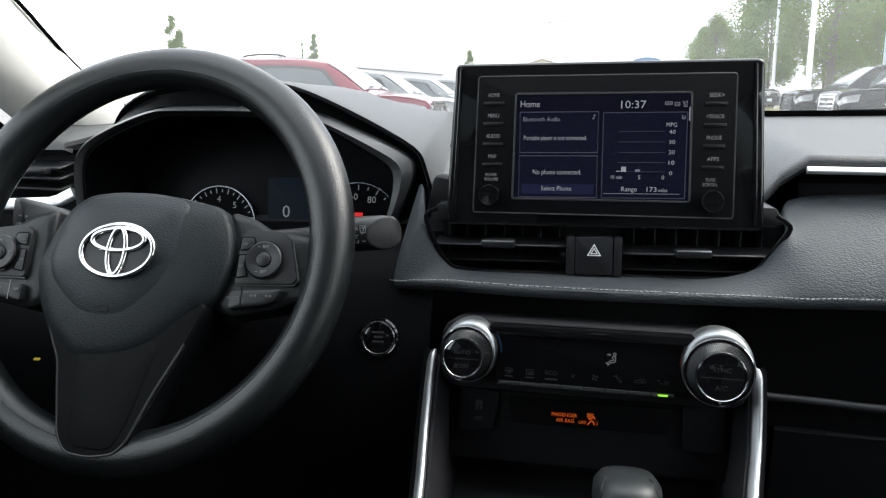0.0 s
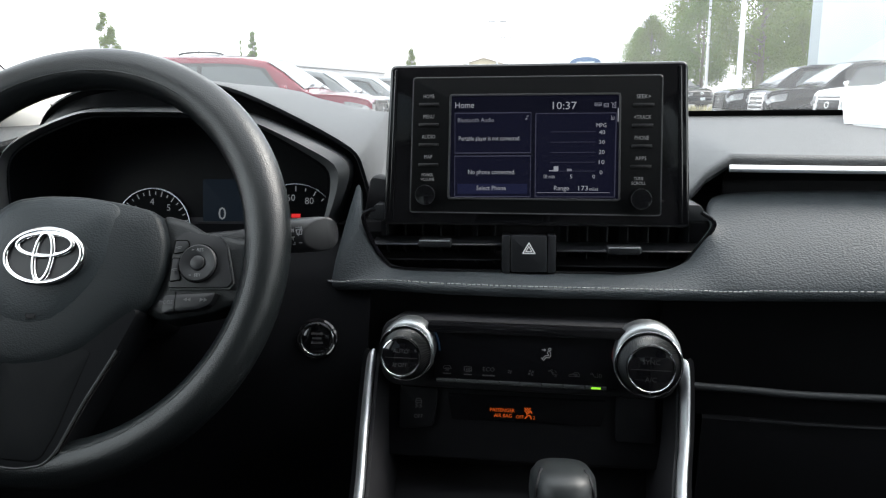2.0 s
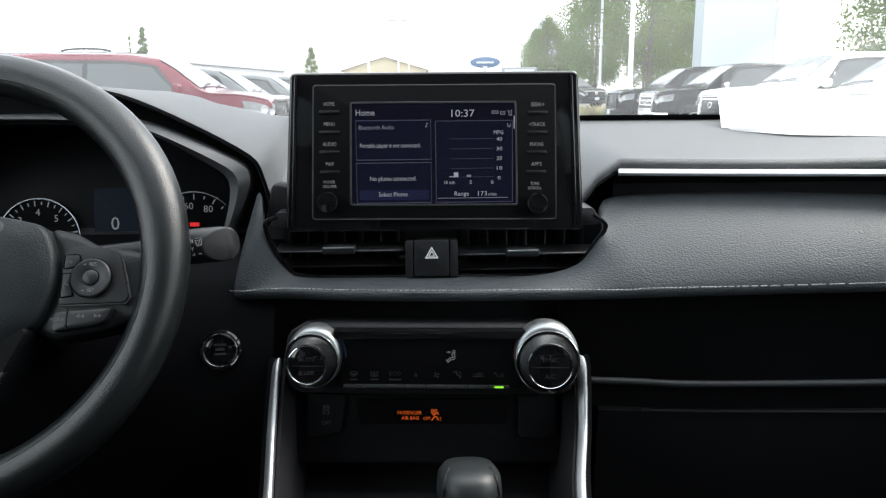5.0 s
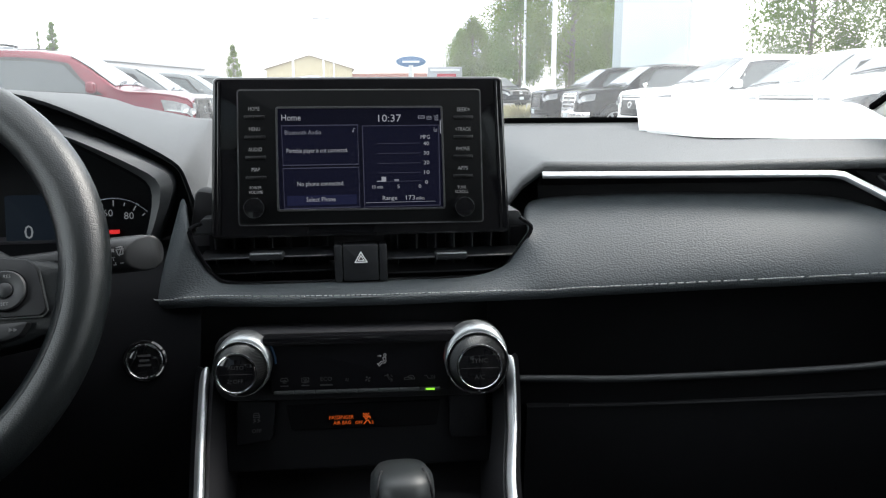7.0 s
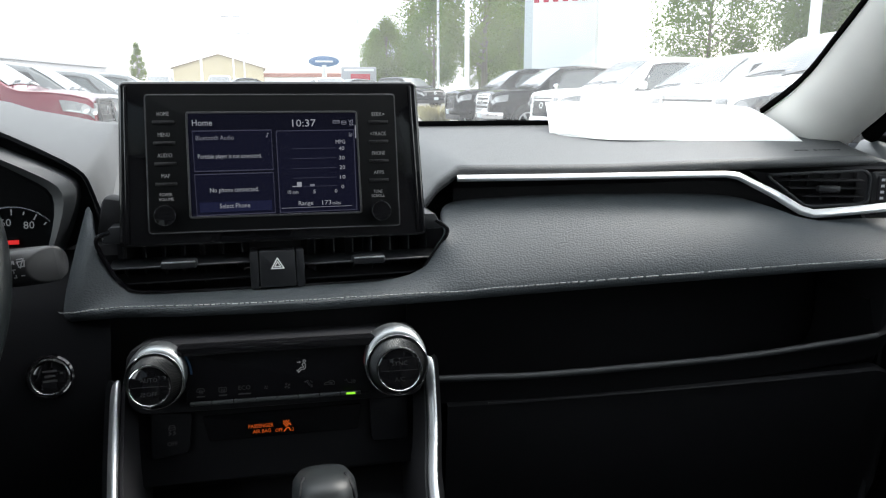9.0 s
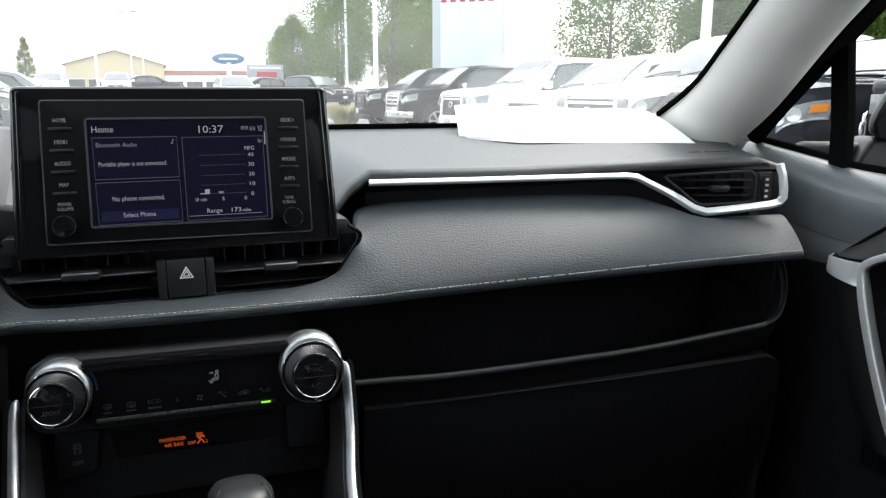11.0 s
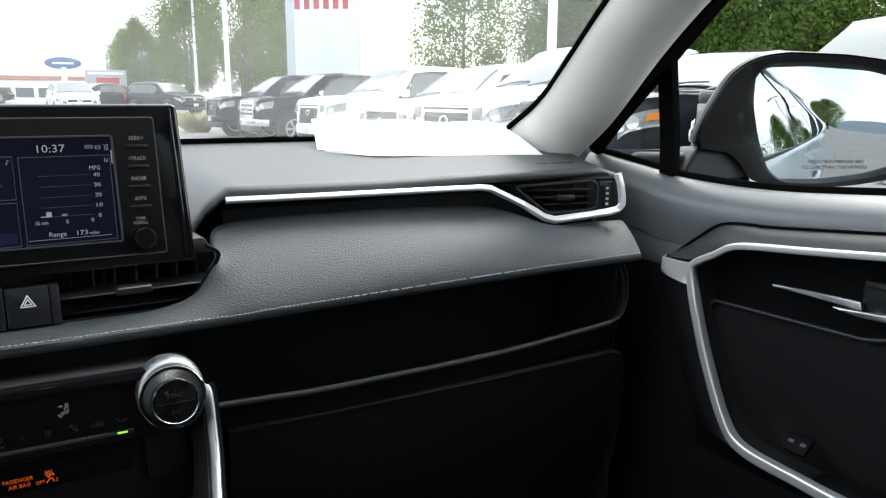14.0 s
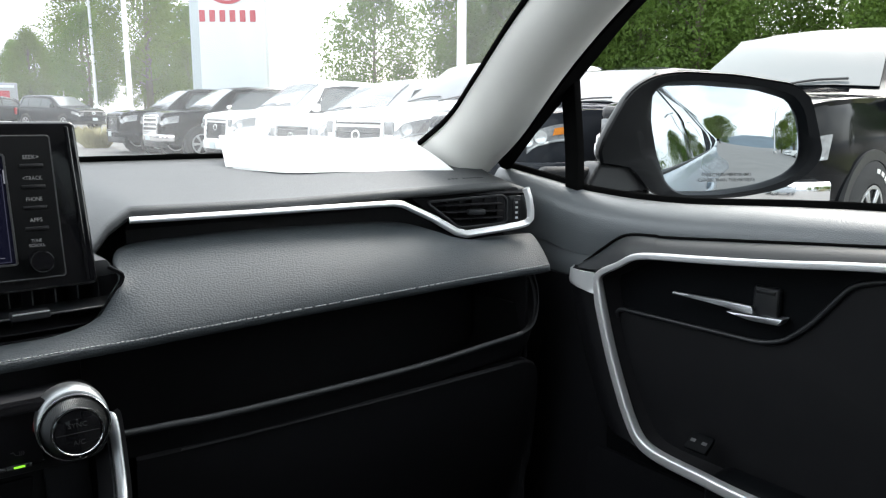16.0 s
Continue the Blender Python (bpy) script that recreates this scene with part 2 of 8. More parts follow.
M_RIM = mat("alloy_rim", (0.45, 0.46, 0.47), 0.35, metal=0.9, rough_vary=0.08, scale=20)
M_GRILLE = mat("black_grille", (0.015, 0.015, 0.016), 0.45, bump=0.2, bump_scale=100)
M_HEADLAMP = mat("headlamp_lens", (0.55, 0.57, 0.58), 0.08, metal=0.5, coat=1.0, vary=0.3, scale=14)
M_ORANGE = mat("orange_indicator_lens", (0.55, 0.19, 0.03), 0.15, coat=1.0, vary=0.15, scale=40)
M_TAIL = mat("red_tail_lens", (0.35, 0.01, 0.01), 0.15, coat=1.0, vary=0.15, scale=40)
M_ASPHALT = mat("worn_asphalt", (0.17, 0.165, 0.16), 0.9, vary=0.25, scale=0.6, bump=0.5, bump_scale=60)
M_GRASS = mat("dry_grass", (0.16, 0.17, 0.07), 0.9, vary=0.4, scale=3, bump=0.6, bump_scale=30)
M_STRAW = mat("pale_dry_grass", (0.40, 0.37, 0.22), 0.9, vary=0.3, scale=6)
M_CONCRETE = mat("pale_concrete", (0.42, 0.41, 0.39), 0.85, vary=0.15, scale=2, bump=0.3, bump_scale=50)


def leaf_mat(name, c):
    """Thin leaves: half of the light comes through them."""
    m = mat(name, c, 0.65, vary=0.85, scale=1.3, spec=0.15)
    t = m.node_tree
    tl, mx = t.nodes.new("ShaderNodeBsdfTranslucent"), t.nodes.new("ShaderNodeMixShader")
    tl.inputs["Color"].default_value = (c[0] * 1.25, c[1] * 1.25, c[2] * 0.9, 1)
    mx.inputs["Fac"].default_value = 0.42
    t.links.new(t.nodes["Principled BSDF"].outputs["BSDF"], mx.inputs[1])
    t.links.new(tl.outputs["BSDF"], mx.inputs[2])
    t.links.new(mx.outputs["Shader"], t.nodes["Material Output"].inputs["Surface"])
    return m


M_LEAF = leaf_mat("green_leaves", (0.092, 0.150, 0.036))
M_LEAF2 = leaf_mat("olive_leaves", (0.105, 0.148, 0.040))
M_BARK = mat("grey_bark", (0.105, 0.098, 0.065), 0.9, vary=0.3, scale=8, bump=0.8, bump_scale=25)
M_POLE = mat("galvanised_pole", (0.55, 0.56, 0.57), 0.5, metal=0.3, vary=0.06, scale=4)
M_SIGNWHITE = mat("white_sign_panel", (0.62, 0.66, 0.68), 0.4, vary=0.04, scale=1.5)
M_SIGNGREY = mat("grey_sign_panel", (0.42, 0.47, 0.49), 0.4, vary=0.05, scale=1.5)
M_SIGNRED = mat("red_sign_mark", (0.36, 0.012, 0.03), 0.4, vary=0.05, scale=3)
# the blue and the tan below are paled, with distant haze put into them
M_SIGNBLUE = mat("blue_sign_face", (0.05, 0.12, 0.25), 0.35, vary=0.08, scale=2)
M_TAN = mat("tan_stucco", (0.50, 0.43, 0.29), 0.85, vary=0.08, scale=0.8, bump=0.2, bump_scale=20)
M_GREYWALL = mat("grey_cladding", (0.30, 0.31, 0.33), 0.6, vary=0.06, scale=0.6)
M_WHITEWALL = mat("white_cladding", (0.70, 0.70, 0.70), 0.6, vary=0.05, scale=0.6)
M_REDWALL = mat("brick_red_cladding", (0.30, 0.14, 0.11), 0.7, vary=0.1, scale=0.6)
M_ROOF = mat("brown_roof_sheet", (0.24, 0.20, 0.15), 0.8, vary=0.12, scale=1)
M_HILL = mat("blue_green_hill", (0.09, 0.12, 0.145), 0.95, vary=0.3, scale=0.02)


# ---- mesh tools ----
def link_mesh(name, bm, material, parent=None, label="", smooth=40, facing=None):
    """facing: a sheet's faces are turned towards this point."""
    bmesh.ops.recalc_face_normals(bm, faces=bm.faces)
    if facing:
        bm.normal_update()
        bmesh.ops.reverse_faces(bm, faces=[f for f in bm.faces if f.normal.dot(Vector(facing) - f.calc_center_median()) < 0])
    me = bpy.data.meshes.new(name)
    bm.to_mesh(me)
    bm.free()
    me.materials.append(material)
    if smooth:
        me.shade_smooth()
        me.set_sharp_from_angle(angle=radians(smooth))
    ob = new(name, me)
    if parent:
        ob.parent = parent
    if label:
        ob["label"] = label
    return ob


def part(name, bm, material, parent, label="", smooth=40, facing=None):
    return link_mesh(name, bm, material, parent, label, smooth, facing)


def thing(name, label, category, group="", kind="", m=None):
    ob = new(name)
    ob.empty_display_size = 0.02
    if m:
        ob.matrix_basis = m
    return tagged(ob, label, category, group, kind)


def basis(o, x, y, z):
    return Matrix((*[(x[i], y[i], z[i], o[i]) for i in range(3)], (0, 0, 0, 1)))


def axes(o, x, up):
    """A frame at o whose X runs along x and whose Y is as near up as can be; Z comes out towards the viewer."""
    x = Vector(x).normalized()
    z = x.cross(Vector(up)).normalized()
    return basis(o, x, z.cross(x), z)


def resample(pts, n):
    """n points along a smooth curve through pts."""
    p = [Vector(q) for q in pts]
    p = [2 * p[0] - p[1], *p, 2 * p[-1] - p[-2]]
    out = []
    k = len(p) - 3
    for i in range(n):
        s = i / (n - 1) * k
        j = min(int(s), k - 1)
        t = s - j
        a, b, c, d = p[j : j + 4]
        out.append(0.5 * (2 * b + (c - a) * t + (2 * a - 5 * b + 4 * c - d) * t * t + (3 * b - a - 3 * c + d) * t ** 3))
    return out


def grid(rows, closed_v=False, caps=False, bm=None, m=None):
    """A sheet through rows of points; closed_v joins each row's end to its start."""
    bm = bm or bmesh.new()
    vs = [[bm.verts.new(m @ Vector(p) if m else p) for p in row] for row in rows]
    for a, b in zip(vs, vs[1:]):
        k = len(a)
        for i in range(k if closed_v else k - 1):
            j = (i + 1) % k
            quad = []
            for v in (a[i], a[j], b[j], b[i]):
                if v not in quad:
                    quad.append(v)
            bm.faces.new(quad)
    if caps:
        for row in (vs[0], vs[-1]):
            bm.faces.new(row)
    return bm


def thick(bm, depth):
    """Gives a sheet a thickness, to its back."""
    bmesh.ops.recalc_face_normals(bm, faces=bm.faces)
    bm.normal_update()
    faces, rim = [list(f.verts) for f in bm.faces], [e for e in bm.edges if len(e.link_faces) == 1]
    loops = []
    for e in rim:
        f = e.link_faces[0]
        vs = list(f.verts)
        i = vs.index(e.verts[0])
        loops.append((e.verts[0], e.verts[1]) if vs[(i + 1) % len(vs)] == e.verts[1] else (e.verts[1], e.verts[0]))
    back = {v: bm.verts.new(v.co - v.normal * depth) for v in bm.verts[:]}
    for vs in faces:
        bm.faces.new([back[v] for v in reversed(vs)])
    for p, q in loops:
        bm.faces.new((q, p, back[p], back[q]))
    return bm


def rbox(sx, sy, sz, m=None, bevel=0.0, seg=2, bm=None, taper=1.0):
    """A box with rounded edges, centred; taper shrinks its +z end."""
    bm = bm or bmesh.new()
    b2 = bmesh.new()
    bmesh.ops.create_cube(b2, size=1)
    for v in b2.verts:
        k = taper if v.co.z > 0 else 1
        v.co = Vector((v.co.x * sx * k, v.co.y * sy * k, v.co.z * sz))
    if bevel:
        bmesh.ops.bevel(b2, geom=b2.edges[:], offset=bevel, segments=seg, affect="EDGES", profile=0.5)
    return merge(bm, b2, m)


def merge(bm, b2, m=None):
    if m:
        bmesh.ops.transform(b2, matrix=m, verts=b2.verts)
    me = bpy.data.meshes.new("tmp")
    b2.to_mesh(me)
    b2.free()
    bm.from_mesh(me)
    bpy.data.meshes.remove(me)
    return bm


def prism(pts, depth, m=None, bevel=0.0, seg=2, bm=None):
    """An outline in x, y pushed from z = -depth up to 0, its front edge rounded."""
    bm = bm or bmesh.new()
    b2 = bmesh.new()
    face = b2.faces.new([b2.verts.new((p[0], p[1], 0)) for p in pts])
    made = bmesh.ops.extrude_face_region(b2, geom=[face])
    for v in made["geom"]:
        if isinstance(v, bmesh.types.BMVert):
            v.co.z -= depth
    if bevel:
        edges = [e for e in b2.edges if all(abs(v.co.z) < 1e-7 for v in e.verts)]
        bmesh.ops.bevel(b2, geom=edges, offset=bevel, segments=seg, affect="EDGES", profile=0.5)
    return merge(bm, b2, m)


def rounded(pts, r, n=4):
    """An outline with its corners rounded."""
    out = []
    k = len(pts)
    for i in range(k):
        p, a, b = (Vector((*pts[j % k][:2], 0)) for j in (i, i - 1, i + 1))
        da, db = a - p, b - p
        d = min(r, da.length * 0.45, db.length * 0.45)
        s, e = p + da.normalized() * d, p + db.normalized() * d
        for j in range(n + 1):
            t = j / n
            q = (1 - t) ** 2 * s + 2 * t * (1 - t) * p + t * t * e
            out.append((q.x, q.y))
    return out


def rect(x0, y0, x1, y1):
    return [(x0, y0), (x1, y0), (x1, y1), (x0, y1)]


def ring(r0, r1, z0, z1, m=None, seg=48, a0=0.0, a1=360.0, bm=None, rx=1.0, ry=1.0):
    """A flat ring or part of one, with thickness."""
    full = abs(a1 - a0) >= 359.9
    rows = []
    n = seg if full else seg + 1
    for i in range(n):
        a = radians(a0 + (a1 - a0) * i / seg)
        c, s = math.cos(a) * rx, math.sin(a) * ry
        rows.append([(c * r0, s * r0, z0), (c * r1, s * r1, z0), (c * r1, s * r1, z1), (c * r0, s * r0, z1)])
    if full:
        rows.append(rows[0])
    b2 = grid(rows, closed_v=True, caps=not full)
    bmesh.ops.remove_doubles(b2, verts=b2.verts, dist=1e-6)
    return merge(bm or bmesh.new(), b2, m)


def lathe(profile, m=None, seg=40, bm=None, knurl=0.0, rows_knurled=()):
    """Turns (radius, z) pairs round z; rows in rows_knurled are cut in ridges."""
    rows = []
    for i in range(seg):
        a = 2 * math.pi * i / seg
        row = []
        for k, (r, z) in enumerate(profile):
            rr = r - (knurl if k in rows_knurled and i % 2 else 0)
            row.append((rr * math.cos(a), rr * math.sin(a), z))
        rows.append(row)
    b2 = grid([*rows, rows[0]])
    bmesh.ops.remove_doubles(b2, verts=b2.verts, dist=1e-6)
    return merge(bm or bmesh.new(), b2, m)


def sweep(path, prof, closed=False, up=(0, 0, 1), bm=None, caps=True, scale=None):
    """Draws an outline (x across, y up) along a path."""
    p = [Vector(q) for q in path]
    rows = []
    for i, q in enumerate(p):
        a = p[i - 1] if i or closed else q
        b = p[(i + 1) % len(p)] if i < len(p) - 1 or closed else q
        d = (b - a).normalized()
        x = d.cross(Vector(up)).normalized()
        y = x.cross(d)
        k = scale[i] if scale else 1.0
        rows.append([q + x * u * k + y * v * k for u, v in prof])
    if closed:
        rows.append(rows[0])
    b2 = grid(rows, closed_v=True, caps=caps and not closed)
    bmesh.ops.remove_doubles(b2, verts=b2.verts, dist=1e-7)
    return merge(bm or bmesh.new(), b2)


def round_prof(r, n=12, rx=1.0, ry=1.0):
    return [(r * rx * math.cos(2 * math.pi * i / n), r * ry * math.sin(2 * math.pi * i / n)) for i in range(n)]


def text_mesh(words, size, m, align="CENTER", depth=0.0, bm=None):
    """Words in the built-in font, centred on m's origin in height."""
    cu = bpy.data.curves.new("words", "FONT")
    cu.body, cu.size, cu.align_x, cu.align_y, cu.extrude, cu.resolution_u = words, size, align, "CENTER", depth, 2
    ob = new("words", cu)
    me = ob.to_mesh()
    b2 = bmesh.new()
    b2.from_mesh(me)
    ob.to_mesh_clear()
    bpy.data.objects.remove(ob)
    bpy.data.curves.remove(cu)
    return merge(bm or bmesh.new(), b2, m)


T = Matrix.Translation


# ---- dashboard ----
def lerp(table, x):
    """Straight lines through pairs."""
    if x <= table[0][0]:
        return table[0][1]
    for (a, u), (b, v) in zip(table, table[1:]):
        if x <= b:
            return u + (v - u) * (x - a) / (b - a)
    return table[-1][1]


def screen_foot(x):
    """Where the windscreen meets the dash: ahead of the driver, nearer at the pillars."""
    return 1.08 - 0.22 * (x / 0.66) ** 4


dash = thing("dashboard", "black soft-touch car dashboard with silver trim and pale stitching", "dashboard")


def upper_pad():
    lip = [(-0.17, 0.71), (-0.14, 0.70), (0.14, 0.70), (0.165, 0.699), (0.19, 0.697), (0.344, 0.682), (0.488, 0.666), (0.663, 0.650), (0.70, 0.652)]
    top = [(-0.17, 1.125), (-0.155, 1.108), (-0.13, 1.100), (0.13, 1.100), (0.148, 1.118), (0.165, 1.140), (0.188, 1.1565), (0.344, 1.1545), (0.488, 1.158), (0.663, 1.160), (0.695, 1.150)]
    xs = [-0.172, -0.165, -0.155, -0.14, -0.12, -0.06, 0, 0.06, 0.12, 0.135, 0.145, 0.155, 0.165, 0.175, 0.188, 0.21, 0.25, 0.30, 0.36, 0.42, 0.48, 0.54, 0.60, 0.64, 0.665, 0.685, 0.70]
    rows = []
    for x in xs:
        y, z, yb = lerp(lip, x), lerp(top, x), screen_foot(x)
        zb = lerp([(-0.172, 1.1945), (-0.13, 1.192), (-0.08, 1.188)], x)
        row = [(x, yb + 0.03, zb - 0.03), (x, yb, zb)]
        for k in (0.75, 0.5, 0.28, 0.12, 0.05):
            row.append((x, y + (yb - y) * k, z + (zb - z) * k - 0.004 * math.sin(math.pi * min(1, k * 1.1))))
        row += [(x, y + 0.006, z + 0.0012), (x, y + 0.001, z - 0.002), (x, y, z - 0.006), (x, y + 0.004, z - 0.0105), (x, y + 0.04, z - 0.012)]
        rows.append(row)
    return thick(grid(rows), 0.006)


part("upper_pad", upper_pad(), M_PAD, dash, "dark grey grained upper pad", 60)


def cluster_hood():
    b = [(-0.160, 1.105), (-0.166, 1.125), (-0.1734, 1.1513), (-0.1853, 1.1674), (-0.2576, 1.2058), (-0.3129, 1.2290), (-0.36, 1.2335), (-0.4265, 1.2345), (-0.4700, 1.2260), (-0.5026, 1.2100), (-0.520, 1.185), (-0.528, 1.15), (-0.530, 1.09)]
    c = [(-0.203, 1.085), (-0.1945, 1.102), (-0.178, 1.1440), (-0.195, 1.161), (-0.252, 1.187), (-0.290, 1.2005), (-0.36, 1.205), (-0.437, 1.2056), (-0.4597, 1.2041), (-0.502, 1.190), (-0.5440, 1.1690), (-0.5565, 1.140), (-0.556, 1.08)]
    d = [(-0.213, 1.085), (-0.2065, 1.102), (-0.1985, 1.1400), (-0.216, 1.1550), (-0.262, 1.182), (-0.295, 1.1955), (-0.36, 1.2005), (-0.437, 1.2010), (-0.456, 1.199), (-0.497, 1.185), (-0.537, 1.165), (-0.5495, 1.138), (-0.549, 1.08)]
    n = 40

    def moved(pts, y0, y1):
        k = (y1 + 0.012) / (y0 + 0.012)
        return [(-0.022 + (x + 0.022) * k, y1, 1.214 + (z - 1.214) * k) for x, z in pts]

    B, C, D = (resample(moved(s, y0, y1), n) for s, y0, y1 in ((b, 0.722, 0.694), (c, 0.700, 0.686), (d, 0.700, 0.684)))
    for line in (B, C, D):
        for _ in range(3):
            line[1:-1] = [(line[i - 1] + line[i] * 2 + line[i + 1]) / 4 for i in range(1, n - 1)]
    rows = []
    eye = Vector((-0.022, -0.012, 1.214))
    for p, q, r in zip(B, C, D):
        p = eye + (p - eye) * (1 + 0.10 * max(0.0, min(1.0, (-0.44 - p.x) / 0.07)))
        x_ = p.x * 1.12
        crest = lerp([(-0.56, 1.188), (-0.48, 1.196), (-0.42, 1.222), (-0.385, 1.231), (-0.335, 1.229), (-0.30, 1.223), (-0.27, 1.2115), (-0.23, 1.1985), (-0.185, 1.1945)], x_)
        back = Vector((x_, screen_foot(p.x), min(1.200, crest - 0.004)))
        far = Vector((x_, 0.95, crest))
        mid = (p * 0.5 + far * 0.5) + Vector((0, 0, 0.001))
        near = p * 0.9 + far * 0.1 + Vector((0, 0, 0.002))
        inner = Vector((-0.36 + (r.x + 0.36) * 0.93, 0.775, 1.09 + (r.z - 1.09) * 0.90))
        rows.append((back, far, mid, near, p + Vector((0, 0.006, 0.001)), p, p + (q - p) * 0.15 + Vector((0, 0.014, -0.003)), q * 0.92 + p * 0.08 + Vector((0, 0.020, 0)), q, q * 0.5 + r * 0.5 + Vector((0, -0.006, 0)), r, r * 0.97 + inner * 0.03, inner))
    top = grid([r[:6] for r in rows])
    band = grid([r[5:8] for r in rows])
    rim = grid([r[7:12] for r in rows])
    wall = grid([r[11:] for r in rows])
    return thick(top, 0.004), thick(band, 0.003), thick(rim, 0.003), thick(wall, 0.003)


hood_bm, band_bm, rim_bm, wall_bm = cluster_hood()
part("hood_wall", wall_bm, M_SPOKE, dash, "black inner wall of the instrument hood", 50)
part("hood_face", band_bm, M_SPOKE, dash, "black front band of the instrument hood", 50)
part("cluster_hood", hood_bm, M_HOOD, dash, "dark grained hood over the instruments", 35)
part("cluster_rim", rim_bm, M_HOODRIM, dash, "satin black inner rim of the instrument hood", 35)


def padded_panel():
    """The stitched leatherette panel: its upper edge, and the stitch line below it."""
    tops = [(-0.1690, 0.680, 1.1315), (-0.1650, 0.672, 1.1300), (-0.1605, 0.654, 1.1130), (-0.1560, 0.648, 1.1000), (-0.146, 0.647, 1.079), (-0.136, 0.6455, 1.064), (-0.1256, 0.645, 1.0570), (-0.083, 0.645, 1.0549), (0, 0.645, 1.0542), (0.075, 0.645, 1.0535), (0.117, 0.645, 1.0545), (0.1325, 0.6455, 1.0593), (0.147, 0.647, 1.080),
            (0.1605, 0.650, 1.1000), (0.163, 0.676, 1.1080), (0.176, 0.700, 1.1180), (0.2227, 0.704, 1.1220), (0.347, 0.699, 1.1230), (0.4976, 0.688, 1.1170), (0.5500, 0.664, 1.1020), (0.5815, 0.652, 1.0900), (0.6300, 0.640, 1.0915), (0.682, 0.624, 1.0930)]
    feet = [(-0.1918, 0.648, 1.0430), (-0.1885, 0.640, 1.0440), (-0.1830, 0.6355, 1.0450), (-0.1770, 0.632, 1.0460), (-0.1715, 0.630, 1.0466), (-0.166, 0.629, 1.0470), (-0.152, 0.627, 1.0475), (-0.136, 0.6265, 1.0478), (-0.083, 0.6155, 1.0480), (0, 0.6055, 1.0485), (0.075, 0.603, 1.0487), (0.117, 0.601, 1.0490), (0.142, 0.600, 1.0492), (0.158, 0.5995, 1.0493),
            (0.172, 0.599, 1.0497), (0.184, 0.598, 1.0503), (0.200, 0.597, 1.0508), (0.240, 0.595, 1.0518), (0.345, 0.588, 1.0547), (0.482, 0.574, 1.0592), (0.540, 0.569, 1.0606), (0.580, 0.565, 1.0612), (0.615, 0.561, 1.0617), (0.6500, 0.558, 1.0619)]
    n = 96
    a, b = resample(tops, n), resample(feet, n)
    rows = []
    for p, q in zip(a, b):
        w = min(1.0, (p - q).length / 0.10) * lerp([(-0.15, 0.15), (0.0, 0.25), (0.10, 0.4), (0.2, 0.62), (0.3, 0.85), (0.42, 1.0), (0.54, 1.0), (0.62, 0.4), (0.65, 0.2)], q.x)
        row = [p + Vector((0, 0.010, -0.006)), p + Vector((0, 0.003, -0.0005))]
        for k in (0.06, 0.2, 0.4, 0.6, 0.8, 0.93):
            row.append(p + (q - p) * k + Vector((0, -0.016, 0.010)) * w * math.sin(math.pi * k) ** 0.8)
        row += [q, q + Vector((0, -0.0006, -0.0035)), q + Vector((0, 0.0015, -0.0080)), q + Vector((0, 0.012, -0.0105)), q + Vector((0, 0.06, -0.011))]
        rows.append(row)
    # the fold beside the vent is soft: ease the leather along its length
    for col in range(2, 8):
        for _ in range(3 if col == 2 else 44):
            rows = [[(rows[i - 1][j] + rows[i][j] * 2 + rows[i + 1][j]) / 4 if j == col and 0 < i < n - 1 and rows[i][8].x > 0.02 else rows[i][j] for j in range(len(rows[i]))] for i in range(n)]
    line = []
    for i, r in enumerate(rows):
        along, down = rows[min(i + 1, n - 1)][8] - rows[max(i - 1, 0)][8], r[8] - r[7]
        out = down.cross(along).normalized()
        line.append(r[7].lerp(r[8], 0.95) + (out if out.y < 0 else -out) * 0.0027)
    return thick(grid(rows), 0.004), line


pad_bm, seam = padded_panel()
part("padded_panel", pad_bm, M_LEATHER, dash, "black grained leatherette panel with a stitched lower edge", 60)


def stitches(line, pitch=0.0040, length=0.0030):
    bm = bmesh.new()
    pts = resample(line, 900)
    run, nxt = 0.0, 0.002
    for p, q in zip(pts, pts[1:]):
        run += (q - p).length
        if run > nxt:
            nxt += pitch
            d = (q - p).normalized()
            z = Vector((0, -0.75, 0.5))
            m = basis(p, d, z.cross(d).normalized(), d.cross(z.cross(d)).normalized())
            rbox(length, 0.0007, 0.0022, m, 0.0003, 1, bm)
    return bm


part("stitching", stitches(seam), M_THREAD, dash, "pale grey stitching", 0)["kind"] = "stuff"


def dash_core():
    bm = bmesh.new()
    rbox(1.40, 0.22, 0.50, T((0, 0.87, 0.84)), 0.01, 1, bm)
    rbox(0.345, 0.10, 0.045, T((0.002, 0.755, 1.072)), 0.004, 1, bm)
    return bm


part("dash_core", dash_core(), M_TRAY, dash)


def vent_surround():
    out = [(-0.1456, 1.1135), (-0.157, 1.1056), (-0.1475, 1.079), (-0.1375, 1.0645), (-0.1256, 1.0575), (-0.083, 1.0554), (0, 1.0547), (0.075, 1.0540), (0.117, 1.0550), (0.1325, 1.0598), (0.148, 1.080), (0.1605, 1.100), (0.1485, 1.1110)]
    return sweep(resample([(x, 0.6445, z) for x, z in out], 60), rounded(rect(-0.002, -0.0015, 0.002, 0.0015), 0.0012, 2), up=(0, 1, 0))


part("vent_surround", vent_surround(), M_PIANO, dash, "gloss black vent edging")
# ledge under the touchscreen, either side
for s in (-1, 1):
    part("vent_shelf", prism(rounded([(0.100 * s, 1.098), (0.157 * s, 1.1015), (0.149 * s, 1.116), (0.100 * s, 1.116)][:: s], 0.003), 0.09, axes((0.0015, 0.655, 0), (1, 0, 0), (0, 0, 1)), 0.001), M_SATINBLK, dash)


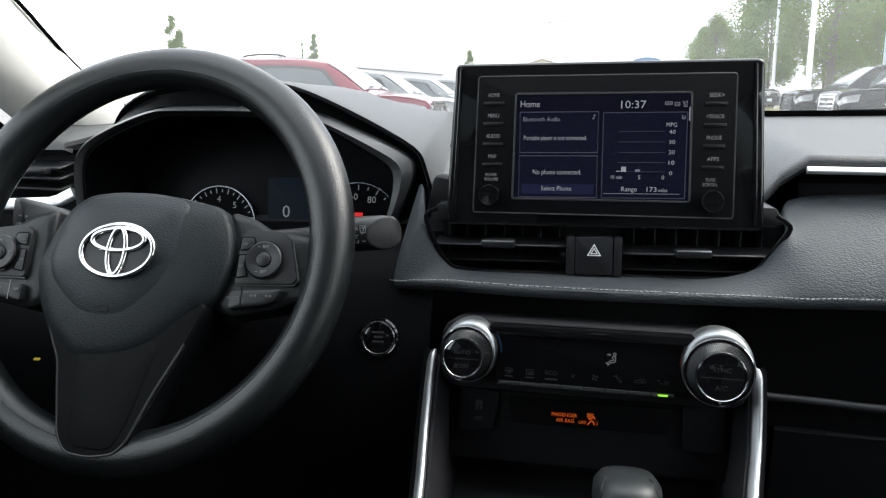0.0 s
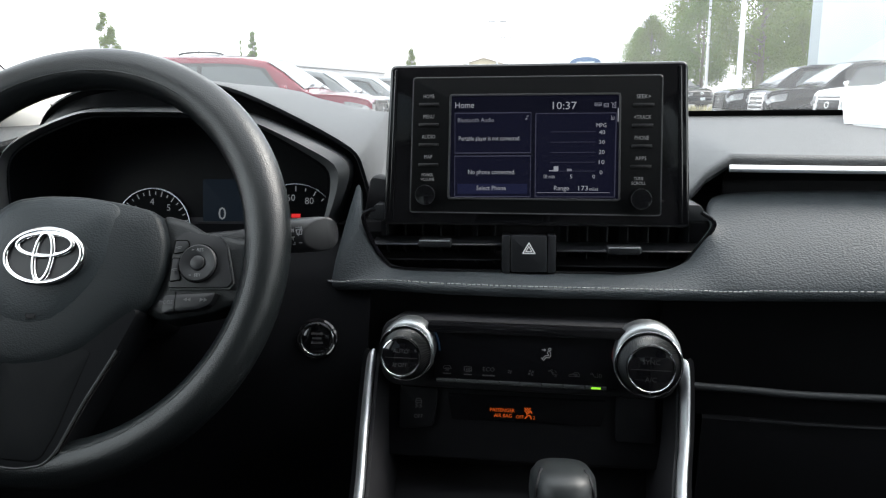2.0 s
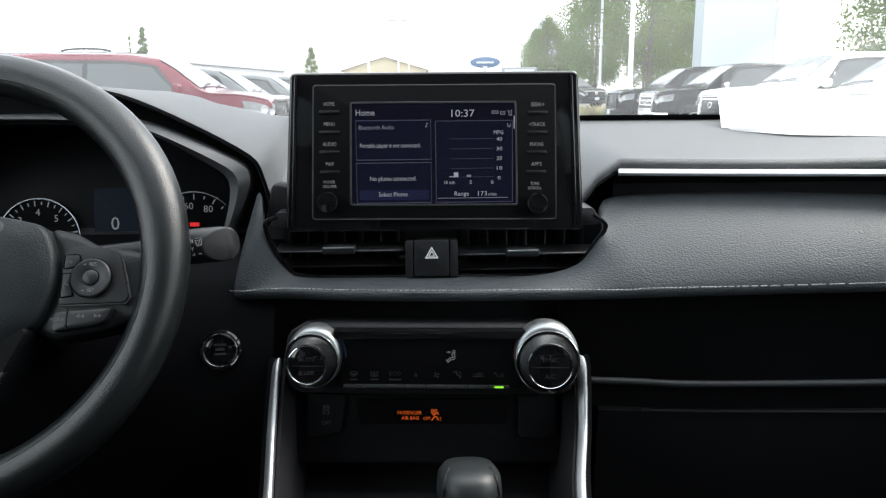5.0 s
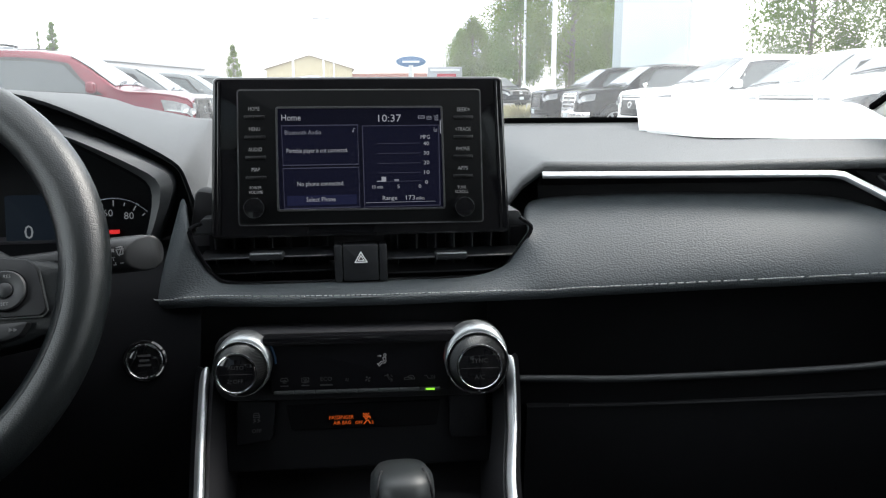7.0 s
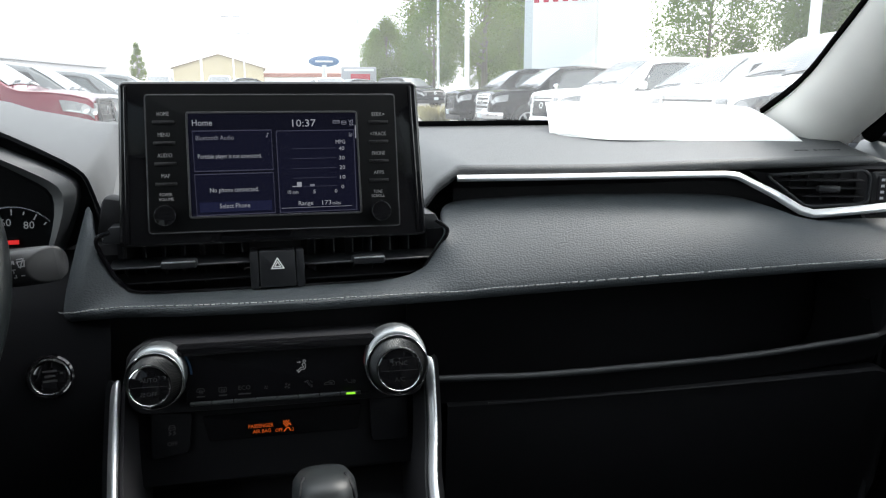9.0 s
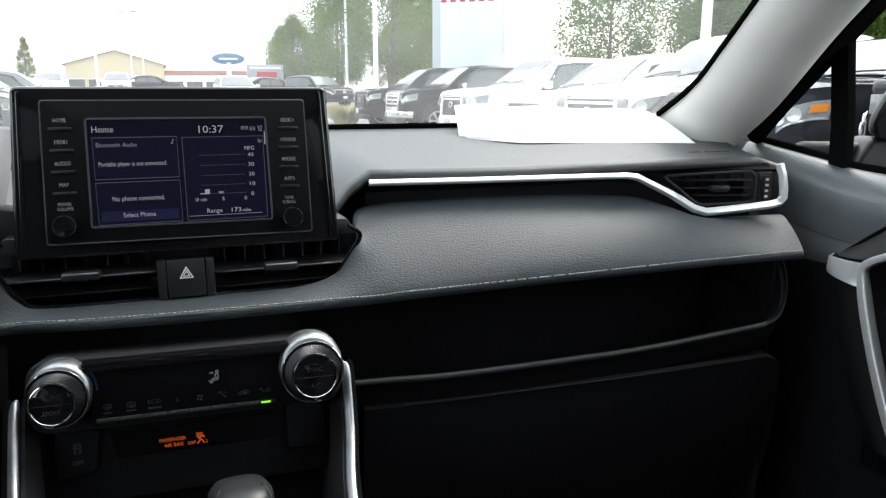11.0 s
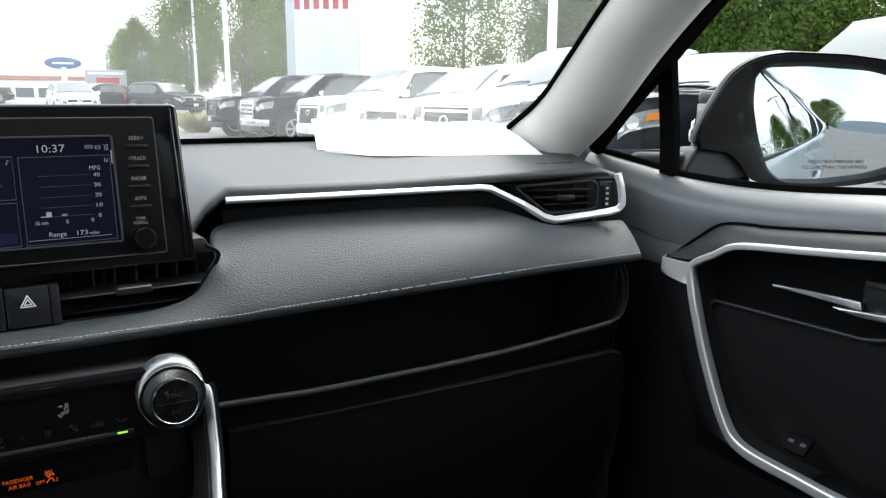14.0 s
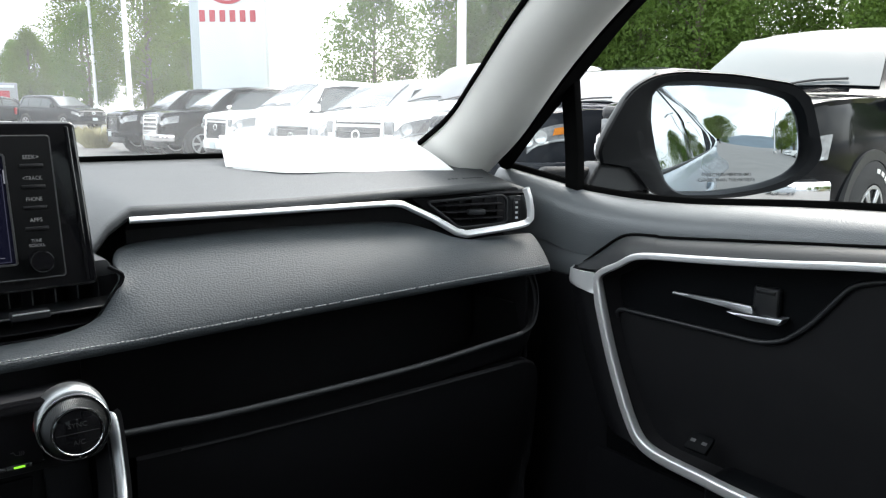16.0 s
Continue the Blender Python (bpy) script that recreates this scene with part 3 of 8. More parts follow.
part("screen_gusset", rbox(0.034, 0.030, 0.040, T((-0.1425, 0.690, 1.118)) @ pose(0, 0, 0, 0, 12, 0), 0.006, 2), M_MATTE, dash, "black filler beside the screen")


def centre_vent(x0, x1, z_mid, tab_x):
    v = new("centre_vent")
    v.parent = dash
    v["label"] = "black air vent with one level blade"
    part("cavity", rbox(x1 - x0, 0.004, 0.052, T(((x0 + x1) / 2, 0.700, 1.078))), M_MATTE, v)
    part("blade", rbox(x1 - x0, 0.030, 0.0022, T(((x0 + x1) / 2, 0.660, z_mid)) @ pose(0, 0, 0, 4, 0, 0), 0.0008, 1), M_SATINBLK, v)
    part("blade", rbox(x1 - x0, 0.030, 0.0020, T(((x0 + x1) / 2, 0.668, z_mid - 0.016)) @ pose(0, 0, 0, 4, 0, 0), 0.0008, 1), M_MATTE, v)
    n = 7
    for i in range(n):
        part("vane", rbox(0.0016, 0.022, 0.044, T((x0 + (x1 - x0) * (i + 0.5) / n, 0.684, 1.077)) @ pose(0, 0, 0, 0, 0, 14), 0.0005, 1), M_SATINBLK, v)
    part("tab", rbox(0.031, 0.014, 0.0075, T((tab_x, 0.6435, z_mid + 0.0015)), 0.0024, 3), M_SATINBLK, v, "satin black vent slider")
    # a thin pale strip stands in for the highlight on the slider's top
    part("tab_highlight", rbox(0.0285, 0.0016, 0.0014, T((tab_x, 0.6370, z_mid + 0.0044)), 0.0005, 2), M_SATIN, v, "bright strip as the highlight on the slider's upper edge")
    return v


centre_vent(-0.150, -0.0285, 1.0805, -0.0895)
centre_vent(0.0215, 0.153, 1.0752, 0.0817)

hazard = new("hazard_switch")
hazard.parent = dash
hazard["label"] = "black hazard switch with a white triangle"
HZ = axes((-0.0035, 0.6395, 1.0725), (1, 0, 0), (0, 0.10, 1))
for x0, x1 in ((-0.0245, -0.0172), (0.0172, 0.0245)):
    part("side_block", prism(rounded(rect(x0, -0.0172, x1, 0.0172), 0.001), 0.03, HZ, 0.0008), M_SATINBLK, hazard)
part("button", prism(rounded(rect(-0.0162, -0.0165, 0.0162, 0.0172), 0.0015), 0.03, HZ @ T((0, 0, 0.001)), 0.001), M_SATINBLK, hazard)
tri = bmesh.new()
for r, w in ((0.0063, 0.0010), (0.0031, 0.0008)):
    c = [(r * math.cos(radians(q)), r * math.sin(radians(q)) * 1.0) for q in (90, 210, 330)]
    for p, q in zip(c, c[1:] + c[:1]):
        d = Vector((q[0] - p[0], q[1] - p[1], 0))
        o = HZ @ T((0.0, 0.0042, 0.0014)) @ T(((p[0] + q[0]) / 2, (p[1] + q[1]) / 2, 0)) @ Matrix.Rotation(math.atan2(d.y, d.x), 4, "Z")
        rbox(d.length + w, w, 0.0004, o, 0, 1, tri)
part("triangle", tri, M_PAPER, hazard, "white warning triangle", 0)

# silver trim line along the passenger side
trim_path = [(0.1838, 0.6932, 1.1451), (0.2918, 0.6823, 1.1443), (0.4051, 0.6696, 1.1442), (0.4793, 0.6611, 1.1440), (0.4940, 0.6598, 1.1420), (0.545, 0.663, 1.1195), (0.567, 0.645, 1.1030), (0.578, 0.638, 1.0995), (0.62, 0.628, 1.1030), (0.654, 0.620, 1.1064), (0.6665, 0.617, 1.1090), (0.6715, 0.6155, 1.1150), (0.6720, 0.616, 1.125), (0.6690, 0.617, 1.142), (0.6645, 0.6185, 1.1550)]


def strip_path(pts, n=6):
    out = []
    for p, q in zip(pts, pts[1:]):
        for i in range(n):
            out.append(Vector(p).lerp(Vector(q), i / n))
    return [*out, Vector(pts[-1])]


part("silver_trim", sweep(strip_path(trim_path, 3), rounded(rect(-0.0030, -0.0026, 0.0030, 0.0026), 0.0014, 3), up=(0, -0.8, 0.6), scale=[lerp([(9, 1.0), (16, 1.45), (42, 1.45)], i) for i in range(43)]), M_SILVER, dash, "satin silver trim strip")


def trim_recess():
    xs = [0.192, 0.24, 0.30, 0.42, 0.50, 0.54, 0.575, 0.62, 0.66, 0.685]
    yy = [(0.165, 0.735), (0.5, 0.722), (0.575, 0.690), (0.685, 0.655)]
    return thick(grid([[(x, lerp(yy, x) - 0.012, 1.149), (x, lerp(yy, x) + 0.01, 1.13), (x, lerp(yy, x) + 0.008, 1.09)] for x in xs]), 0.004)


part("trim_recess", trim_recess(), M_MATTE, dash)


def side_vent(sgn, y_off=0.0):
    """The outer vent on the passenger side."""
    v = new("side_vent")
    v.parent = dash
    v["label"] = "black outer air vent with a slider and a thumb wheel"
    o = axes((0.595, 0.6525, 1.1255), (0.107, -0.037, 0.0), (0, 0, 1))
    out = [(-0.060, 0.0150), (0.047, 0.0205), (0.053, 0.014), (0.053, -0.014), (0.045, -0.0175), (-0.014, -0.0205)]
    part("housing", prism(rounded([(-0.085, 0.028), (0.080, 0.028), (0.083, -0.022), (-0.02, -0.026), (-0.05, 0.0)], 0.004), 0.004, o @ T((0, 0, -0.022))), M_MATTE, v)
    fr = [o @ Vector((x, y, 0.001)) for x, y in rounded(out, 0.007, 4)]
    part("frame", sweep(fr, rounded(rect(-0.0016, -0.003, 0.0016, 0.003), 0.001, 2), closed=True, up=o.to_3x3() @ Vector((0, 0, 1))), M_SATINBLK, v)
    for k, dy in ((0, 0.0085), (1, -0.0005), (2, -0.0095)):
        x0 = -0.046 + 0.014 * k
        part("blade", rbox(0.050 - x0, 0.0016, 0.016, o @ T(((0.050 + x0) / 2, dy, -0.010)), 0.0005, 1), M_MATTE, v)
    for i in range(5):
        part("vane", rbox(0.0014, 0.032, 0.008, o @ T((-0.025 + 0.018 * i, 0, -0.019))), M_MATTE, v)
    part("slider", rbox(0.024, 0.0075, 0.010, o @ T((0.010, -0.0005, 0.000)), 0.002, 2), M_SATINBLK, v)
    part("wheel_plate", prism(rounded(rect(0.0565, -0.018, 0.0745, 0.019), 0.002), 0.003, o @ T((0, 0, 0.000)), 0.0006), M_SATINBLK, v)
    part("thumb_wheel", rbox(0.0075, 0.029, 0.006, o @ T((0.0665, 0.0005, 0.0005)), 0.001, 1), M_MATTE, v)
    bm = bmesh.new()
    for i in range(4):
        rbox(0.0036, 0.0028, 0.0005, o @ T((0.0665, 0.0105 - 0.0068 * i, 0.0038)), 0, 1, bm)
    part("thumb_marks", bm, M_GREY_INK, v, "pale marks", 0)
    return v


side_vent(1)
badge = bmesh.new()
for i, w in enumerate((0.004, 0.004, 0.004, 0.0, 0.004, 0.002, 0.004, 0.004, 0.004, 0.004)):
    if w:
        rbox(w * 0.9, 0.0035, 0.0003, T((0.600 + 0.006 * i, 0.70 - 0.0006 * i, 1.1645)) @ pose(0, 0, 0, 12, 0, -6), 0, 1, badge)
part("airbag_lettering", badge, M_MATTE, dash, "blind embossed lettering", 0)


# lower dash: open tray, lip and glovebox on the passenger side
def lower_passenger():
    bm = bmesh.new()
    lip = [(0.135, 0.598, 0.966), (0.18, 0.595, 0.9645), (0.25, 0.590, 0.9625), (0.44, 0.577, 0.9660), (0.56, 0.569, 0.9745), (0.615, 0.566, 0.980), (0.636, 0.566, 0.994), (0.646, 0.574, 1.025), (0.649, 0.590, 1.056)]
    p = resample(lip, 40)
    rows = [[q + Vector((0, 0.13, 0.065)), q + Vector((0, 0.125, -0.055)), q + Vector((0, 0.03, -0.055)), q + Vector((0, 0.012, -0.004)), q + Vector((0, 0.004, 0.0008)), q + Vector((0, 0.001, 0.0003)), q + Vector((0, -0.0006, -0.0016)), q + Vector((0, 0.003, -0.006)), q + Vector((0, 0.009, -0.020)), q + Vector((0, 0.012, -0.030))] for q in p]
    return thick(grid(rows), 0.004)


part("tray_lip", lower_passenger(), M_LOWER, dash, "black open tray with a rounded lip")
# a paler bar along the lip stands in for its soft highlight
part("lip_highlight", sweep(resample([(0.135, 0.597, 0.9665), (0.18, 0.594, 0.965), (0.25, 0.589, 0.963), (0.44, 0.576, 0.9665), (0.56, 0.568, 0.975), (0.61, 0.565, 0.979)], 40), round_prof(0.0034, 12)), M_RIMTRIM, dash, "paler rounded bar as the highlight on the tray lip")


def glovebox():
    top = [(0.15, 0.605, 0.937), (0.25, 0.599, 0.9345), (0.44, 0.586, 0.9365), (0.60, 0.573, 0.940), (0.630, 0.5725, 0.938), (0.648, 0.574, 0.926), (0.655, 0.578, 0.890)]
    rows = []
    for q in resample(top, 24):
        rows.append([q + Vector((0, 0.02, 0)), q + Vector((0, 0.003, -0.001)), q + Vector((0, 0, -0.004)), q + Vector((0, 0.01, -0.10)), q + Vector((0, 0.05, -0.22)), q + Vector((0, 0.12, -0.36))])
    return thick(grid(rows), 0.006)


part("lid_edge", sweep(resample([(0.19, 0.600, 0.9345), (0.26, 0.5955, 0.9335), (0.44, 0.583, 0.9340), (0.60, 0.570, 0.9375)], 30), round_prof(0.0011, 8)), M_SATINBLK, dash, "rounded lid edge")
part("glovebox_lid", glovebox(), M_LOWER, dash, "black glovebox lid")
part("dash_end", thick(grid([[(0.640, 0.585, 1.045), (0.655, 0.640, 1.085), (0.672, 0.700, 1.140), (0.700, 0.80, 1.160)], [(0.645, 0.590, 0.98), (0.662, 0.640, 0.98), (0.680, 0.70, 0.98), (0.705, 0.80, 0.98)], [(0.66, 0.60, 0.56), (0.675, 0.64, 0.56), (0.70, 0.70, 0.56), (0.71, 0.80, 0.56)]]), 0.004), M_MATTE, dash)


# driver's side lower panel, with the start button's bezel in it
def driver_panel():
    rows = []
    for x in (-0.71, -0.60, -0.50, -0.40, -0.30, -0.24, -0.20, -0.165, -0.15):
        rows.append([(x, 0.72, 1.085), (x, 0.655, 1.066), (x, 0.640, 1.045), (x, 0.628, 1.02), (x, 0.612, 0.99), (x, 0.606, 0.95), (x, 0.61, 0.86), (x, 0.66, 0.60)])
    return thick(grid(rows), 0.005)


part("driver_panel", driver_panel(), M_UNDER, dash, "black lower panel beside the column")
left_lamps = bmesh.new()
rbox(0.0055, 0.003, 0.0016, T((-0.5465, 0.60, 0.9625)), 0, 1, left_lamps)
part("switch_lamp", left_lamps, M_YELLOW, dash, "small lit yellow lamp", 0)


def left_dash():
    rows = []
    for x in (-0.72, -0.66, -0.62, -0.59, -0.566):
        rows.append([(x, screen_foot(x) + 0.02, 1.17), (x, screen_foot(x), 1.186), (x, 0.79, 1.180), (x, 0.735, 1.173), (x, 0.705, 1.170), (x, 0.700, 1.163), (x, 0.715, 1.158)])
    return thick(grid(rows), 0.005)


part("left_pad", left_dash(), M_PAD, dash, "dark grained pad over the driver's outer vent", 60)
lv = new("driver_vent")
lv.parent = dash
lv["label"] = "black outer air vent over a silver strip"
part("cavity", rbox(0.19, 0.01, 0.07, T((-0.63, 0.74, 1.125))), M_MATTE, lv)
for z in (1.1475, 1.136, 1.1245):
    part("blade", rbox(0.140, 0.030, 0.0028, T((-0.636, 0.705, z)) @ pose(0, 0, 0, 8, 2, 0), 0.001, 1), M_SATINBLK, lv)
part("slider", rbox(0.026, 0.012, 0.007, T((-0.583, 0.678, 1.1425)), 0.0022, 2), M_SATINBLK, lv)
part("silver_strip", sweep(strip_path([(-0.70, 0.690, 1.104), (-0.6346, 0.682, 1.1050), (-0.572, 0.680, 1.1080), (-0.560, 0.679, 1.1110), (-0.545, 0.682, 1.1190)], 3), rounded(rect(-0.0065, -0.004, 0.0065, 0.004), 0.003, 3), up=(0, -1, 0.25)), M_SILVER, lv, "satin silver strip")
part("under_panel", rbox(0.16, 0.02, 0.05, T((-0.645, 0.70, 1.072)), 0.006, 2), M_DARK, lv)

# start button
start = thing("start_button", "round gloss black start button with a chrome ring", "button", m=axes((-0.1968, 0.612, 0.9970), (1, 0.06, 0), (0, 0.2, 1)) @ Matrix.Scale(0.84, 4))
part("bezel", lathe([(0.0225, -0.004), (0.0225, 0.002), (0.0205, 0.0035), (0.0190, 0.003)]), M_PIANO, start)
part("chrome_ring", lathe([(0.0190, -0.002), (0.0188, 0.0034), (0.0175, 0.0040), (0.0165, 0.0028), (0.0165, -0.002)]), M_CHROME_DARK, start, "chrome ring")
part("cap", lathe([(0.0163, -0.002), (0.0163, 0.0018), (0.0150, 0.0024), (0.0, 0.0026)]), M_PIANO, start)
w = bmesh.new()
for k, n in ((0.006, 0.013), (0.001, 0.010), (-0.004, 0.013)):
    rbox(n, 0.0022, 0.0003, T((0, k, 0.0029)), 0, 1, w)
part("lettering", w, M_FAINT_INK, start, "dim lettering", 0)

# ---- instrument cluster ----
cluster = thing("instrument_cluster", "dark instrument cluster with two dials and a small display", "instrument cluster", m=axes((-0.3675, 0.765, 1.087), (1, 0, 0), (0, 0.18, 1)))
part("backing", prism(rounded([(-0.19, -0.03), (0.185, -0.03), (0.18, 0.055), (0.10, 0.105), (-0.10, 0.105), (-0.19, 0.05)], 0.02), 0.01, Matrix(), 0.001), M_LOWER, cluster)


def dial(cx, cy, marks, words, a0, a1, n, r=0.043):
    d = new("dial")
    d.parent = cluster
    d["label"] = "black round dial with white marks"
    m = T((cx, cy, 0.002))
    part("rim", ring(r, r + 0.0012, 0, 0.003, m, 64), M_CHROME_DARK, d)
    part("face", lathe([(r, 0.0003), (0.0, 0.0003)], m), M_SPOKE, d)
    bm = bmesh.new()
    for i in range(n):
        a = radians(a0 + (a1 - a0) * i / (n - 1))
        rbox(0.006 if i % 2 == 0 else 0.0035, 0.0011, 0.0003, m @ Matrix.Rotation(a, 4, "Z") @ T((r - 0.0045, 0, 0.0012)), 0, 1, bm)
    part("scale_marks", bm, M_GAUGE, d, "white scale marks", 0)
    for word, a in words:
        q = radians(a)
        part("numeral", text_mesh(word, 0.0105, m @ T(((r - 0.0145) * math.cos(q), (r - 0.0145) * math.sin(q), 0.0016))), M_GAUGE, d, "white numeral", 0)


dial(-0.054, -0.014, 0, (("4", 92), ("5", 50), ("3", 135)), 160, -10, 17)
dial(0.1105, -0.013, 0, (("60", 100), ("80", 62)), 150, 30, 9, 0.047)
part("display", prism(rounded(rect(0.004, -0.024, 0.062, 0.040), 0.003), 0.003, T((0, 0, 0.003)), 0.0004), mat("lit_cluster_display", (0.006, 0.008, 0.010), 0.6, spec=0.1, emit=(0.10, 0.16, 0.26), power=0.014), cluster, "dim blue display")
part("speed_digit", text_mesh("0", 0.020, T((0.0265, 0.001, 0.0036))), M_GAUGE, cluster, "white digit", 0)
part("warning_lamp", rbox(0.010, 0.0042, 0.0006, T((0.1115, -0.0005, 0.0062))), M_RED, cluster, "lit red lamp", 0)
part("warning_lamp", rbox(0.006, 0.0075, 0.0006, T((0.113, -0.066, 0.0042))), M_RED, cluster, "lit red lamp", 0)

# ---- touchscreen ----
SCR = axes((0, 0.655, 1.168), (1, 0, 0), (0, 0.104, 1))
ts = thing("touchscreen_unit", "upright gloss black touchscreen with labelled keys and two knobs", "touchscreen", m=SCR)
part("housing", prism(rounded([(-0.1395, -0.0705), (0.1405, -0.0722), (0.1345, 0.0752), (-0.1305, 0.0752)], 0.006), 0.045, T((0, 0, -0.001)), 0.0025, 3), M_PIANO, ts, "gloss black housing")
part("side_fin", prism(rounded([(-0.1335, -0.068), (-0.1300, -0.068), (-0.1235, 0.071), (-0.1262, 0.071)], 0.001), 0.002, T((0, 0, 0.0008)), 0.0006), M_PIANO, ts)
part("side_fin", prism(rounded([(0.1305, -0.068), (0.1340, -0.068), (0.1285, 0.071), (0.1258, 0.071)], 0.001), 0.002, T((0, 0, 0.0008)), 0.0006), M_PIANO, ts)
BEZ = [(-0.1132, -0.0585), (0.1136, -0.0612), (0.1122, 0.0627), (-0.1090, 0.0631)]
part("fascia", prism(rounded(BEZ, 0.003), 0.003, T((0, 0, 0.002)), 0.0008), M_FASCIA, ts, "matt dark grey fascia")
part("fascia_edge", sweep([(x, y, 0.0016) for x, y in rounded(BEZ, 0.003)], rounded(rect(-0.0006, -0.0006, 0.0006, 0.0006), 0.0003, 1), closed=True, up=(0, 0, 1)), M_EDGE, ts, "thin paler edge")
LCD = [(-0.0764, -0.0447), (0.0757, -0.0462), (0.0745, 0.0460), (-0.0742, 0.0464)]
part("screen_frame", sweep([(x, y, 0.0024) for x, y in rounded([(x * 1.014, y * 1.022) for x, y in LCD], 0.002)], rounded(rect(-0.0009, -0.0007, 0.0009, 0.0007), 0.0005, 2), closed=True, up=(0, 0, 1)), M_EDGE, ts, "thin bevel round the display")
lcd = part("display", prism(LCD, 0.001, T((0, 0, 0.0024))), M_LCD, ts, "dark navy lit display", 0)


def fitted(words, size, x0, x1, y, z, bm=None):
    """Words drawn between x0 and x1, at the height y."""
    b2 = text_mesh(words, size, Matrix(), "LEFT")
    a, b = min(v.co.x for v in b2.verts), max(v.co.x for v in b2.verts)
    return merge(bm or bmesh.new(), b2, T((x0, y, z)) @ Matrix.Diagonal(((x1 - x0) / (b - a), 1, 1, 1)) @ T((-a, 0, 0)))


def strokes(bm, lines, m, w=0.0005, k=1.0):
    """Thin flat strokes along broken lines, in millimetres."""
    for line in lines:
        for p, q in zip(line, line[1:]):
            d = Vector((q[0] - p[0], q[1] - p[1], 0)) * 0.001 * k
            rbox(d.length + w * 0.8, w, 0.0002, m @ T(((p[0] + q[0]) * 0.0005 * k, (p[1] + q[1]) * 0.0005 * k, 0)) @ Matrix.Rotation(math.atan2(d.y, d.x), 4, "Z"), 0, 1, bm)
    return bm


def loop(cx, cy, r, n=10, a0=0, a1=360):
    return [(cx + r * math.cos(radians(a0 + (a1 - a0) * i / n)), cy + r * math.sin(radians(a0 + (a1 - a0) * i / n))) for i in range(n + 1)]


for x0, y0, x1, y1 in ((-0.0713, -0.0046, -0.0027, 0.0312), (-0.0716, -0.0442, -0.0028, -0.0074), (0.0016, -0.0444, 0.0725, 0.0302)):
    q = rect(x0, y0, x1, y1)
    part("screen_tile", prism(q, 0.0004, T((0, 0, 0.0027))), M_LCD_PANE, lcd, "", 0)
    part("tile_border", sweep([(x, y, 0.0028) for x, y in q], rect(-0.0005, -0.0002, 0.0005, 0.0002), closed=True, up=(0, 0, 1)), M_LCD_LINE, lcd, "pale blue-grey border", 0)
part("select_bar", prism(rect(-0.0690, -0.0415, -0.0055, -0.0325), 0.0002, T((0, 0, 0.0029))), M_LCD_BAR, lcd, "paler button bar", 0)
Z = 0.0031
for body, size, x0, x1, y, m in (("Home", 0.0080, -0.0710, -0.0539, 0.0381, M_LCD_TEXT), ("10:37", 0.0094, 0.0164, 0.0377, 0.0367, M_LCD_TEXT), ("Bluetooth Audio", 0.0056, -0.0686, -0.0360, 0.0248, M_LCD_DIM),
                                 ("Portable player is not connected.", 0.0057, -0.0677, -0.0124, 0.0083, M_LCD_TEXT), ("No phone connected.", 0.0060, -0.0592, -0.0166, -0.0220, M_LCD_TEXT), ("Select Phone", 0.0060, -0.0516, -0.0250, -0.0365, M_LCD_TEXT),
                                 ("MPG", 0.0053, 0.0553, 0.0640, 0.0192, M_LCD_TEXT), ("40", 0.0050, 0.0578, 0.0630, 0.0132, M_LCD_TEXT), ("30", 0.0050, 0.0578, 0.0630, 0.0044, M_LCD_TEXT), ("20", 0.0050, 0.0578, 0.0630, -0.0044, M_LCD_TEXT), ("10", 0.0050, 0.0580, 0.0630, -0.0134, M_LCD_TEXT), ("0", 0.0050, 0.0588, 0.0614, -0.0226, M_LCD_TEXT),
                                 ("10 min", 0.0048, 0.0093, 0.0190, -0.0261, M_LCD_TEXT), ("5", 0.0048, 0.0325, 0.0347, -0.0262, M_LCD_TEXT), ("0", 0.0048, 0.0525, 0.0549, -0.0263, M_LCD_TEXT), ("Range", 0.0058, 0.0186, 0.0320, -0.0366, M_LCD_TEXT), ("173", 0.0060, 0.0403, 0.0488, -0.0368, M_LCD_TEXT), ("miles", 0.0044, 0.0500, 0.0578, -0.0374, M_LCD_TEXT)):
    part("screen_text", fitted(body, size, x0, x1, y, Z), m, lcd, "", 0)
for y in (0.0138, 0.0047, -0.0044, -0.0132, -0.0212):
    part("chart_line", rbox(0.0400, 0.0004, 0.0002, T((0.0349, y, Z))), M_LCD_LINE, lcd, "", 0)
part("chart_line", rbox(0.0650, 0.0005, 0.0002, T((0.0355, -0.0405, Z))), M_LCD_DIM, lcd, "pale rule", 0)
part("chart_bar", rbox(0.0042, 0.0046, 0.0002, T((0.0201, -0.0191, Z))), M_LCD_TEXT, lcd, "pale chart bar", 0)
part("chart_bar", rbox(0.0046, 0.0008, 0.0002, T((0.0160, -0.0208, Z))), M_LCD_TEXT, lcd, "pale chart bar", 0)
part("chart_bar", rbox(0.0042, 0.0020, 0.0002, T((0.0320, -0.0201, Z))), M_LCD_DIM, lcd, "violet chart bar", 0)
